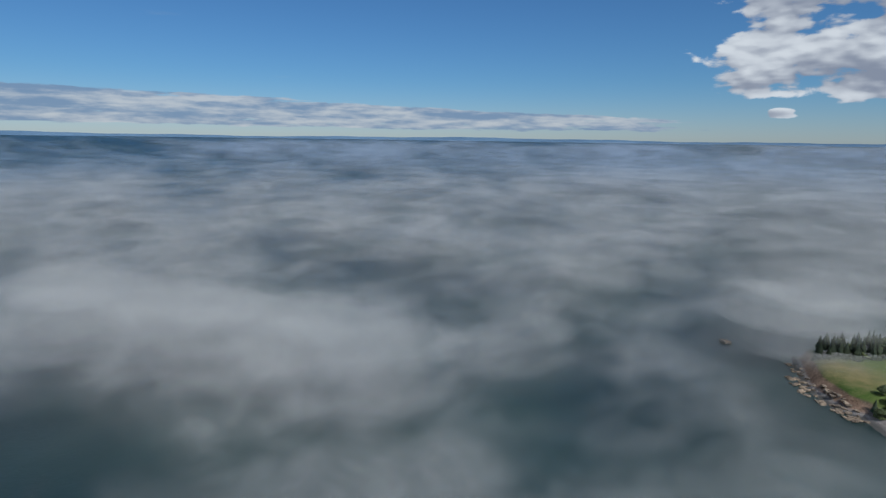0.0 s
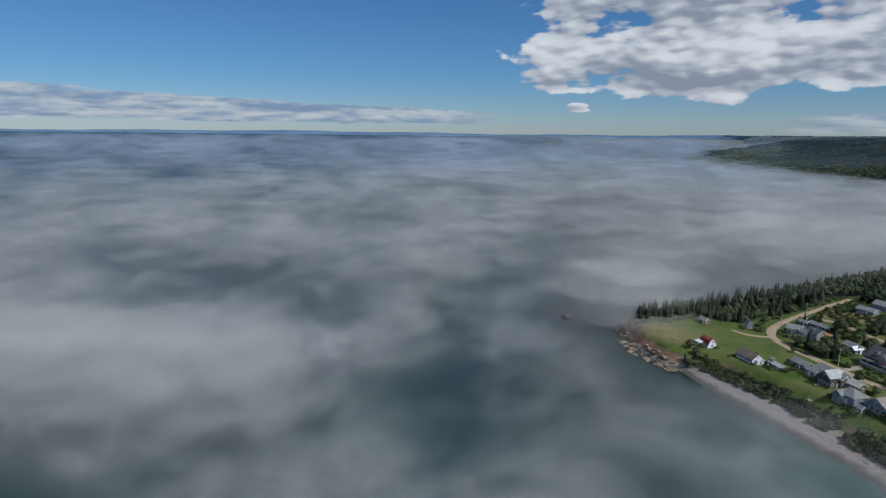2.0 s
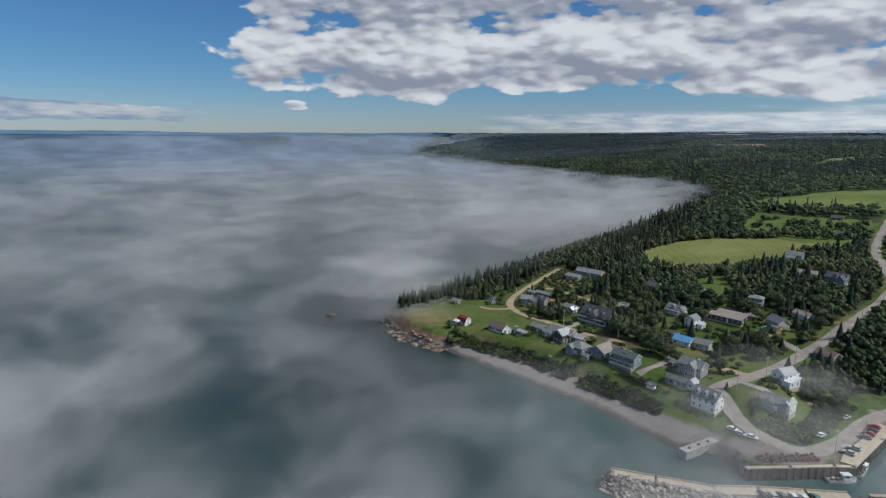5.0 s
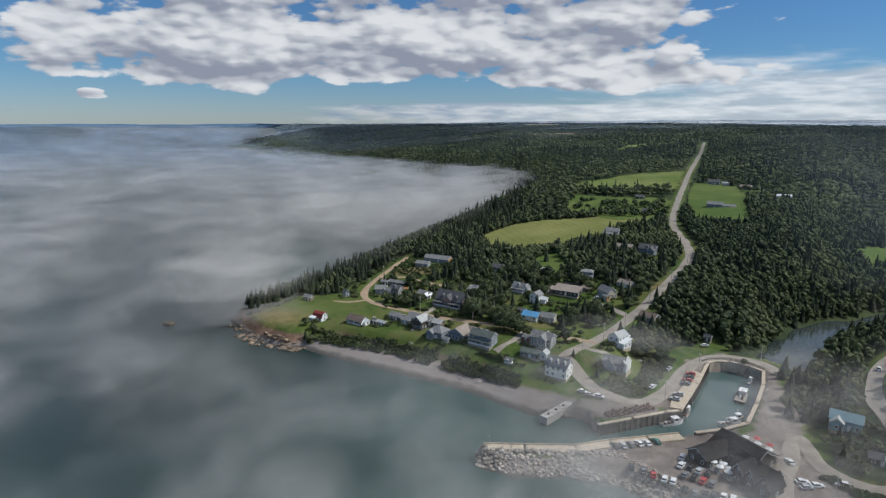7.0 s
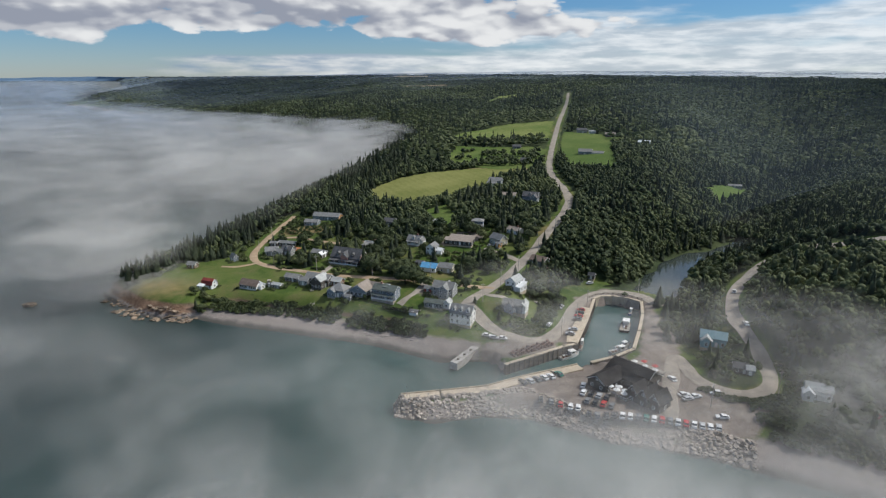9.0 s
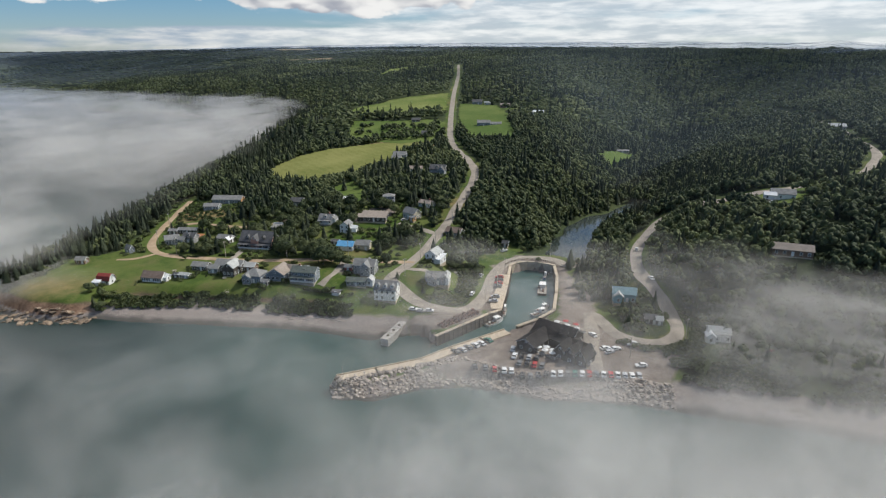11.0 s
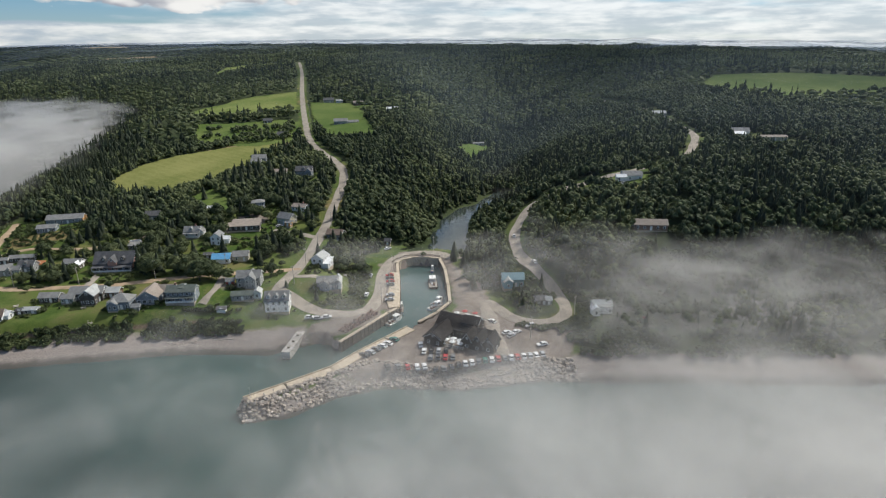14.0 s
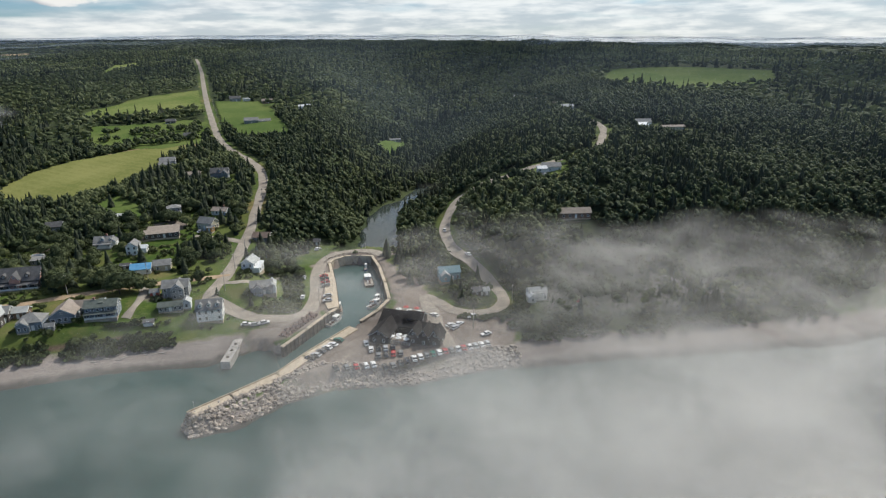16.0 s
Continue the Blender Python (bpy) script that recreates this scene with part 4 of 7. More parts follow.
def crowd(name, spots, kinds, mat, label, category, smooth=False):
    """Many small trees or bushes joined into one mesh. spots: x, y, sink, height, width, turn, kind."""
    vs, fs, at = [], [], 0
    x, y, z, h, w, a, k = spots.T
    for j, (v, f) in enumerate(kinds):
        pick = k == j
        if not pick.any():
            continue
        c, s = np.cos(a[pick])[:, None], np.sin(a[pick])[:, None]
        px = (v[:, 0] * c - v[:, 1] * s) * w[pick][:, None] + x[pick][:, None]
        py = (v[:, 0] * s + v[:, 1] * c) * w[pick][:, None] + y[pick][:, None]
        pz = v[:, 2] * h[pick][:, None] + z[pick][:, None]
        m = pick.sum()
        vs.append(np.stack([px, py, pz], -1).reshape(-1, 3))
        fs.append((f[None] + (np.arange(m) * len(v))[:, None, None]).reshape(-1, 3) + at)
        at += m * len(v)
    return whole(name, quick_mesh(name, np.concatenate(vs), np.concatenate(fs), mat, smooth), mat, label, category, kind="stuff")


def scatter(x0, x1, y0, y1, gap):
    ax, ay = np.arange(x0, x1, gap), np.arange(y0, y1, gap)
    px, py = (a.ravel() for a in np.meshgrid(ax, ay, indexing="ij"))
    return px + rng.uniform(-0.48, 0.48, len(px)) * gap, py + rng.uniform(-0.48, 0.48, len(px)) * gap


def in_view(x, y):
    """Within the arc that the walk overlooks."""
    a = np.degrees(np.arctan2(-x, y))
    return (a > -76) & (a < 66) & (np.hypot(x, y) < 4900)


def conifer_share(x, y):
    """Spruce on the headland and the valley's flanks, broadleaf wood inland, mixed in patches."""
    sd, run = shore(x, y)
    k = 0.20 + 0.48 * wavy(x, y, 190, 4.0) + 0.30 * wavy(x, y, 70, 1.0) + 0.45 * (1 - ramp(sd, 40, 130)) * (run < RUN_HARBOUR)
    return k + 0.22 * (1 - ramp(seg_dist(x, y, STREAM)[0], 30, 70))


SPRUCE_FAR = [spruce_crown(1, 1, 6, 6, s) for s in (1, 2)]
LEAFY_FAR = [round_crown(2.5, 3, 12, 0.26, s) for s in (3, 4, 5, 13)]
LEAFY_DISTANT = [round_crown(1.5, 1, 3, 0.32, s) for s in (6, 7, 16)]
HORIZON_KINDS = [leafy_crown(1, 1, 1, 0, 0.4, s) for s in (9, 10)]
PLATEAU_KINDS = [leafy_crown(1, 1, 1, 0, 0.4, s) for s in (11, 12)]
SPRUCE_DISTANT = [spruce_crown(1, 1, 3, 5, s) for s in (8,)]


def plant(x, y, scale, kinds_n, tall, wide, sink=0.05):
    m = len(x)
    h = tall * rng.uniform(0.65, 1.2, m) * scale
    return np.stack([x, y, ground_height(x, y) - sink * h, h, wide * rng.uniform(0.75, 1.3, m) * scale * (h / tall / scale) ** 0.4, rng.uniform(0, 6.28, m), rng.integers(0, kinds_n, m)], 1)


x, y = scatter(-330, 560, 110, 640, 4.0)
ok = wooded(x, y) & in_view(x, y)
x, y = x[ok], y[ok]
pine = rng.random(len(x)) < conifer_share(x, y)
thin = rng.random(len(x)) < 0.85
crowd("spruce_wood", plant(x[pine & thin], y[pine & thin], 1.0, 2, 9.0, 2.45), SPRUCE_FAR, SPRUCE, "dense dark green spruce forest", "forest")
sunny = (0.7 * wavy(x, y, 170, 7.0) + 0.4 * wavy(x, y, 60, 3.0) + rng.uniform(-0.25, 0.25, len(x)) > 0.26) & ~pine
plain = ~pine & ~sunny & (rng.random(len(x)) < 0.75)
crowd("leafy_wood", plant(x[plain], y[plain], 1.0, 4, 8.2, 3.3), LEAFY_FAR, LEAFY, "dense mixed broadleaf forest canopy", "forest")
crowd("birch_wood", plant(x[sunny], y[sunny], 0.85, 4, 8.0, 3.2), LEAFY_FAR, BRIGHT_LEAFY, "lighter green young broadleaf wood", "forest")
x, y = scatter(-1300, 1500, 640, 1900, 9.6)
x2, y2 = scatter(560, 1500, -100, 640, 9.6)
x3, y3 = scatter(-1300, -330, 300, 640, 9.6)
x, y = np.concatenate([x, x2, x3]), np.concatenate([y, y2, y3])
ok = wooded(x, y) & in_view(x, y) & (road_gap(x, y) > 8)
x, y = x[ok], y[ok]
pine = rng.random(len(x)) < conifer_share(x, y)
crowd("far_spruce_wood", plant(x[pine], y[pine], 1.0, 1, 11.5, 3.6), SPRUCE_DISTANT, SPRUCE, "distant dark spruce forest", "forest", True)
sunny = (wavy(x, y, 260, 9.0) > 0.3) & ~pine
plain = ~pine & ~sunny
crowd("far_leafy_wood", plant(x[plain], y[plain], 1.0, 3, 9.0, 7.0), LEAFY_DISTANT, LEAFY, "distant broadleaf forest canopy", "forest", True)
crowd("far_birch_wood", plant(x[sunny], y[sunny], 1.0, 3, 8.6, 7.0), LEAFY_DISTANT, BRIGHT_LEAFY, "distant lighter green broadleaf canopy", "forest", True)
x, y = scatter(-1700, 2600, 1900, 3000, 27)
x2, y2 = scatter(1500, 2700, -900, 1900, 27)
x, y = np.concatenate([x, x2]), np.concatenate([y, y2])
ok = wooded(x, y) & in_view(x, y)
x, y = x[ok], y[ok]
crowd("horizon_wood", plant(x + rng.uniform(-24, 24, len(x)), y + rng.uniform(-24, 24, len(x)), 1.0, 2, 8, 21), HORIZON_KINDS, LEAFY, "wooded plateau on the horizon", "forest", True)
x, y = scatter(-3100, 4700, 900, 4800, 44)
x2, y2 = scatter(2400, 4700, -1800, 900, 44)
x, y = np.concatenate([x, x2]), np.concatenate([y, y2])
ok = wooded(x, y) & in_view(x, y) & (road_gap(x, y) > 30) & (np.hypot(x, y) < 4850) & ~((x > -1700) & (x < 2650) & (y < 3000)) & (wavy(x, y, 500, 2.0) > -0.5)
crowd("plateau_wood", plant(x[ok], y[ok], 1.0, 2, 9, 36), PLATEAU_KINDS, SPRUCE, "dark wooded plateau at the skyline", "forest", True)

# ---------------------------------------------------------------- houses
def wall_shape(w, d, h, rise, style):
    """The body under the roof: an outline in y, z drawn out along x."""
    if style == "gambrel":
        line = [(-d / 2, 0), (d / 2, 0), (d / 2, h), (d * 0.33, h + rise * 0.62), (0, h + rise), (-d * 0.33, h + rise * 0.62), (-d / 2, h)]
    elif style == "shed":
        line = [(-d / 2, 0), (d / 2, 0), (d / 2, h + rise), (-d / 2, h)]
    elif style == "hip":
        line = [(-d / 2, 0), (d / 2, 0), (d / 2, h), (-d / 2, h)]
    else:
        line = [(-d / 2, 0), (d / 2, 0), (d / 2, h), (0, h + rise), (-d / 2, h)]
    return Shape().prism(line, -w / 2, w / 2, Matrix(((0, 1, 0, 0), (1, 0, 0, 0), (0, 0, 1, 0), (0, 0, 0, 1))))


def roof_shape(w, d, h, rise, style, eave, thick=0.2):
    s, swap = Shape(), Matrix(((0, 1, 0, 0), (1, 0, 0, 0), (0, 0, 1, 0), (0, 0, 0, 1)))
    lift = 0.03
    if style == "hip":
        k = max(0.05, (w - d) / 2)
        a, b = w / 2 + eave, d / 2 + eave
        z = h - 0.12
        v = [(-a, -b, z), (a, -b, z), (a, b, z), (-a, b, z), (-a, -b, z + thick), (a, -b, z + thick), (a, b, z + thick), (-a, b, z + thick), (-k, 0, h + rise + thick), (k, 0, h + rise + thick)]
        return s.add(v, [(3, 2, 1, 0), (0, 1, 5, 4), (1, 2, 6, 5), (2, 3, 7, 6), (3, 0, 4, 7), (4, 5, 9, 8), (5, 6, 9), (6, 7, 8, 9), (7, 4, 8)])
    if style == "shed":
        runs = [((-d / 2, h), (d / 2, h + rise), 1)]
    elif style == "gambrel":
        runs = [((-d / 2, h), (-d * 0.33, h + rise * 0.62), 1), ((-d * 0.33, h + rise * 0.62), (0, h + rise), 0), ((d / 2, h), (d * 0.33, h + rise * 0.62), 1), ((d * 0.33, h + rise * 0.62), (0, h + rise), 0)]
    else:
        runs = [((-d / 2, h), (0, h + rise), 1), ((d / 2, h), (0, h + rise), 1)]
    for (y0, z0), (y1, z1), out in runs:
        k = eave / math.hypot(y1 - y0, z1 - z0) * out
        y0, z0 = y0 - (y1 - y0) * k, z0 - (z1 - z0) * k
        if style == "shed":
            y1, z1 = y1 + (y1 - y0) * k, z1 + (z1 - z0) * k
        s.prism([(y0, z0 + lift), (y1, z1 + lift), (y1, z1 + lift + thick), (y0, z0 + lift + thick)], -w / 2 - eave, w / 2 + eave, swap)
    return s


def window_meshes(w, h):
    frame_shape = Shape()
    for a in (-1, 1):
        frame_shape.box(a * (w / 2 + 0.05), 0, -h / 2 - 0.1, 0.12, 0.14, h + 0.2)
        frame_shape.box(0, 0, a * (h / 2 + 0.05) - 0.06, w, 0.14, 0.12)
    frame_shape.box(0, 0, -0.03, w, 0.10, 0.06)
    return frame_shape.mesh("window", TRIM), Shape().box(0, 0.02, -h / 2, w, 0.05, h).mesh("pane", GLASS)


WINDOWS = {size: window_meshes(*size) for size in ((0.95, 1.25), (1.5, 1.3), (0.7, 0.8))}
DOOR = Shape().box(0, 0, 0, 1.15, 0.14, 2.15).mesh("door", TRIM)
KNOB = Shape().box(0.4, -0.1, 1.0, 0.08, 0.1, 0.12).mesh("handle", METAL)


def put_window(owner, m, size=(0.95, 1.25)):
    sash, pane = WINDOWS[size]
    w = part("window", sash, None, owner, at=m)
    part("pane", pane, None, w)


def block(owner, m, w, d, h, rise, wall, roof, style="gable", floors=1, eave=0.4, front=None, back=0, ends=None, door=True, dormers=0, chimney=0, porch=0, size=(0.95, 1.25), gable_wall=None):
    """One wing of a building: walls, roof, windows, door, and what sits on the roof. m: its place on its owner."""
    part("foundation", Shape().box(0, 0, -2.6, w - 0.1, d - 0.1, 2.75), CONCRETE, owner, at=m)
    part("wall", wall_shape(w, d, h, rise, style), WALLS[wall], owner, at=m)
    if gable_wall:
        part("gable_end", Shape().prism([(-d / 2 - 0.01, 0), (d / 2 + 0.01, 0), (d / 2 + 0.01, h), (0, h + rise - 0.1), (-d / 2 - 0.01, h)], w / 2, w / 2 + 0.06, Matrix(((0, 1, 0, 0), (1, 0, 0, 0), (0, 0, 1, 0), (0, 0, 0, 1)))), WALLS[gable_wall], owner, at=m)
    part("roof", roof_shape(w, d, h, rise, style, eave), ROOFS[roof], owner, at=m)
    n_front = front if front is not None else max(1, int(w / 2.7))
    n_end = ends if ends is not None else max(1, int(d / 3.4))
    step = h / floors
    for fl in range(floors):
        z = step * fl + min(step * 0.56, 1.55)
        for side, count in ((-1, n_front), (1, back)):
            for i in range(count):
                x = (i + 0.5) * w / count - w / 2
                if door and fl == 0 and side == -1 and i == count // 2:
                    leaf = part("door", DOOR, None, owner, at=m @ pose(x, -d / 2 - 0.02, 0.1))
                    part("handle", KNOB, None, leaf)
                else:
                    put_window(owner, m @ pose(x, side * (d / 2 + 0.02), z, 0, 0, 0 if side < 0 else 180), size)
        for side in (-1, 1):
            for i in range(n_end):
                put_window(owner, m @ pose(side * (w / 2 + (0.08 if gable_wall and side > 0 else 0.02)), (i + 0.5) * d / n_end - d / 2, z, 0, 0, 90 if side > 0 else -90), size)
    if style in ("gable", "gambrel") and rise > 2.2:
        for side in (-1, 1):
            put_window(owner, m @ pose(side * (w / 2 + (0.08 if gable_wall and side > 0 else 0.02)), 0, h + rise * 0.36, 0, 0, 90 if side > 0 else -90), (0.7, 0.8))
    if style in ("gable", "gambrel"):
        for side in (-1, 1):
            s, swap = Shape(), Matrix(((0, 1, 0, 0), (1, 0, 0, 0), (0, 0, 1, 0), (0, 0, 0, 1)))
            corners = [(-d / 2, h), (0, h + rise), (d / 2, h)] if style == "gable" else [(-d / 2, h), (-d * 0.33, h + rise * 0.62), (0, h + rise), (d * 0.33, h + rise * 0.62), (d / 2, h)]
            for (y0, z0), (y1, z1) in zip(corners[:-1], corners[1:]):
                s.prism([(y0, z0 - 0.22), (y1, z1 - 0.22), (y1, z1 + 0.02), (y0, z0 + 0.02)], side * (w / 2 + eave) - 0.03, side * (w / 2 + eave) + 0.05, swap)
            part("barge_board", s, TRIM, owner, at=m)
    for i in range(dormers):
        x = (i + 0.5) * w / dormers - w / 2
        q = m @ pose(x, -d * 0.27, h + rise * 0.30)
        dorm = part("dormer", wall_shape(d * 0.38, 1.7, 1.25, 0.75, "gable"), WALLS[wall], owner, at=q @ pose(0, d * 0.06, -0.2, 0, 0, 90))
        part("dormer_roof", roof_shape(d * 0.38, 1.7, 1.25, 0.75, "gable", 0.25, 0.14), ROOFS[roof], dorm)
        put_window(dorm, pose(-d * 0.19 - 0.02, 0, 0.85, 0, 0, -90), (0.7, 0.8))
    if chimney:
        x = w * 0.22 * (1 if chimney > 0 else -1)
        part("chimney", Shape().box(x, 0.3, h * 0.5, 0.7, 0.7, h * 0.5 + rise + 1.0).box(x, 0.3, h + rise + 1.0, 0.85, 0.85, 0.15), BRICK, owner, at=m)
    if porch:
        part("porch_deck", Shape().box(0, -d / 2 - porch / 2, -1.6, w, porch, 1.85), DECK, owner, at=m)
        part("porch_roof", Shape().prism([(-d / 2 - porch - 0.2, 2.45), (-d / 2, 2.95), (-d / 2, 3.1), (-d / 2 - porch - 0.2, 2.6)], -w / 2 - 0.2, w / 2 + 0.2, Matrix(((0, 1, 0, 0), (1, 0, 0, 0), (0, 0, 1, 0), (0, 0, 0, 1)))), ROOFS[roof], owner, at=m)
        posts = max(3, int(w / 3))
        for i in range(posts):
            part("porch_post", Shape().box(-w / 2 + 0.1 + i * (w - 0.2) / (posts - 1), -d / 2 - porch + 0.1, 0.2, 0.16, 0.16, 2.4), TRIM, owner, at=m)
        part("porch_rail", Shape().box(0, -d / 2 - porch + 0.1, 0.35, w, 0.08, 0.8), TRIM, owner, at=m)


HOMES = []  # plan of what stands in the village, so that trees keep clear


def house(x, y, turn, label, wings, name="house", category="house", group="village houses", z=None, k=0.86):
    """wings: (x, y, turn) on the house's own plan and block()'s arguments."""
    half = 3
    zs = [ground_at(x + a, y + b) for a in (-half, half) for b in (-half, half)]
    base = thing(name, pose(x, y, (min(zs) * 0.5 + max(zs) * 0.5) if z is None else z, 0, 0, turn), label, category, group)
    for (ox, oy, ot), args in wings:
        ox, oy, args = ox * k, oy * k, args | dict(w=args["w"] * k, d=args["d"] * k, h=args["h"] * (0.4 + 0.6 * k), rise=args["rise"] * k)
        block(base, pose(ox, oy, 0, 0, 0, ot), **args)
        c, s = math.cos(radians(turn)), math.sin(radians(turn))
        HOMES.append((x + ox * c - oy * s, y + ox * s + oy * c, max(args["w"], args["d"]) / 2 + 1.5))
    return base


def B(w, d, h, rise, wall, roof, **more):
    return dict(w=w, d=d, h=h, rise=rise, wall=wall, roof=roof, **more)


O = (0, 0, 0)
# along the bluff
house(-129, 306, -20, "white barn-shaped cottage with a dark red gambrel roof", [(O, B(8.5, 6.5, 2.6, 3.6, "white", "red", style="gambrel", front=3)), ((-3.2, -4.4, 0), B(4.5, 2.6, 2.2, 0.7, "white", "white", style="shed", front=2, ends=1))], k=0.8)
house(-105, 303, -22, "long white cottage with a brown roof on the lawn", [(O, B(13, 6.5, 2.6, 2.9, "white", "brown", front=9, size=(0.95, 1.25))), ((6.9, 1.0, 0), B(3.0, 4.6, 2.4, 1.6, "white", "white", front=1))])
house(-90.5, 302.5, -24, "low weathered shed with a pale patched roof", [(O, B(6.5, 3.6, 2.0, 1.0, "grey", "pale", front=2, ends=1)), ((-5, -0.5, 0), B(3.2, 3.0, 1.8, 1.0, "dark", "dark", front=1, ends=1))], "shed", "shed", "sheds")
house(-84, 312.5, -22, "dark low cottage with a grey roof", [(O, B(10, 6, 2.7, 1.8, "dark", "grey", front=4))])
house(-68, 306, -22, "rambling dark shingled house with pale grey roofs", [(O, B(17, 8, 4.2, 2.6, "dark", "grey", floors=1, front=6, chimney=1)), ((3.5, -4.5, 90), B(10, 7.5, 5.0, 3.0, "dark", "pale", front=3, ends=3)), ((-8.5, -4.0, 0), B(6.5, 5.0, 2.8, 1.6, "grey", "grey", front=3)), ((11.5, 2.0, 0), B(8, 6, 3.2, 1.9, "brown", "pale", front=3))], k=0.86)
house(-54, 289, -22, "grey-blue gabled house with a grey hipped roof", [(O, B(10.5, 9, 4.0, 3.0, "slate", "grey", front=4, style="hip", floors=1)), ((-2.5, -4.6, 90), B(3.5, 5, 3.6, 1.8, "slate", "grey", front=1, ends=2))])
house(-48.5, 283, -22, "tiny grey cabin with a pale roof", [(O, B(3.6, 3.2, 2.2, 1.2, "grey", "grey", front=1, ends=1))], "cabin", "cabin", "sheds")
house(-42, 289, -22, "broad house with a taupe gable roof and windowed sea front", [((0, 0, 90), B(12, 11, 3.8, 3.4, "slate", "taupe", front=3, ends=4, size=(1.5, 1.3))), ((5.5, 5.5, 0), B(11, 7, 3.6, 2.6, "grey", "taupe", front=2))])
house(-29, 283, -22, "large two-storey blue-grey house with a green-grey roof", [(O, B(16, 8.5, 5.6, 2.7, "slate", "green", floors=2, front=6, ends=2, porch=1.8, chimney=-1)), ((0, 1.0, 0), B(1.5, 6, 7.2, 1.0, "slate", "green", floors=1, front=0, ends=0, door=False))], k=0.78)
house(-57, 341, -22, "big veranda house with dormers, dark roof and faded red gables", [(O, B(18, 9.5, 3.6, 4.6, "dark", "dark", front=6, dormers=2, porch=2.6, gable_wall="pink", ends=3)), ((0, -2.2, 90), B(7, 4, 4.6, 2.6, "pink", "dark", front=0, ends=1, door=False))], k=1.08)
house(-110, 362, 12, "grey shingled cottage with a grey hipped roof", [(O, B(9, 7, 3.4, 2.4, "grey", "grey", front=3)), ((2.2, -2.5, 90), B(4.5, 4.0, 3.0, 1.5, "grey", "grey", front=1))])
house(-99, 361, -24, "grey house with rust-coloured porch roofs", [(O, B(9, 7, 3.8, 2.8, "grey", "dark", front=3, dormers=1)), ((-4.5, -3.5, 0), B(5, 5, 2.6, 1.8, "grey", "grey", front=2)), ((2, 4.6, 0), B(9, 3, 2.6, 1.0, "brown", "rust", style="shed", front=2))])
house(-104, 378.5, -16, "long low dark outbuilding with a grey roof", [(O, B(14, 4.5, 2.6, 1.3, "dark", "grey", front=5)), ((-10, -2.5, 0), B(6, 4, 2.4, 1.1, "dark", "grey", front=2))], "outbuilding", "outbuilding", "sheds")
house(-78, 354.5, -24, "dark cottage with a pale grey roof", [(O, B(10, 6.5, 2.9, 2.0, "dark", "grey", front=4)), ((3.6, -2.2, 90), B(6, 4.4, 2.8, 1.6, "dark", "white", front=2))])
house(-88, 437, -14, "long blue-grey low building with an orange end wall", [(O, B(21, 7.5, 3.0, 2.2, "slate", "grey", front=6, gable_wall="orange"))], "long_building", "building", k=1.0)
house(-97, 424, -14, "grey bungalow with a plain grey roof", [(O, B(12, 7, 2.8, 1.8, "slate", "grey", front=4))])
house(-49, 366, -20, "small grey shed with a flat grey roof", [(O, B(7, 4.5, 2.3, 0.9, "grey", "grey", front=2, style="shed"))], "shed", "shed", "sheds")
house(-131, 352, -40, "small grey gabled hut beside the track", [(O, B(4.5, 4.0, 2.8, 2.6, "slate", "grey", front=1, ends=1))], "hut", "hut", "sheds")
house(-153, 341.5, -15, "brown-grey hut at the forest edge", [(O, B(6.5, 4.5, 2.4, 1.8, "brown", "grey", front=2, ends=1))], "hut", "hut", "sheds")
# middle of the village
house(-18, 366, -24, "white house with a dormer and a grey roof", [(O, B(10, 7, 3.6, 2.9, "white", "grey", front=3, dormers=1, porch=1.6, chimney=1)), ((4.6, 1.0, 90), B(6, 5, 3.4, 2.2, "white", "grey", front=2))])
house(-6.5, 348, -24, "white two-storey house with a porch and a grey roof", [((0, 0, 90), B(8, 6.5, 5.2, 2.4, "white", "grey", floors=2, front=3, ends=2)), ((4.8, 1.5, 0), B(5, 4.5, 2.8, 1.5, "white", "white", front=2))])
house(-7.5, 321, -20, "low white cottage with a bright blue metal roof", [(O, B(10.5, 7.5, 2.9, 2.3, "white", "blue", front=3, ends=2))])
house(2, 320, -18, "small beige cottage with a grey roof", [(O, B(9, 7, 3.2, 2.4, "beige", "grey", front=2, ends=2))])
house(-23, 325.5, -22, "small brown cabin with a taupe roof", [(O, B(8, 6, 2.6, 1.9, "brown", "taupe", front=3, porch=1.4))])
house(-13.5, 330, -24, "little dark garden shed", [(O, B(5, 3.5, 2.1, 1.1, "dark", "dark", front=1, ends=1))], "shed", "shed", "sheds")
house(1, 284, -22, "large grey two-storey house with cross gables", [(O, B(13, 8.5, 5.2, 3.0, "grey", "grey", floors=2, front=4, ends=2)), ((1.5, -2.0, 90), B(10, 6.0, 5.2, 2.8, "grey", "grey", floors=2, front=2, ends=2, door=False))], k=0.84)
house(-4, 274, -20, "long low grey-green bungalow with white trim", [(O, B(11.5, 5.5, 2.6, 1.6, "grey", "green", front=5)), ((7.5, 1.0, 90), B(5, 4, 3.2, 1.6, "white", "pale", front=1))])
house(9.5, 262.5, -22, "tall white house with dormers and a grey roof by the beach", [(O, B(10.5, 7.5, 5.4, 3.4, "white", "grey", floors=2, front=4, ends=2, dormers=3))], k=1.0)
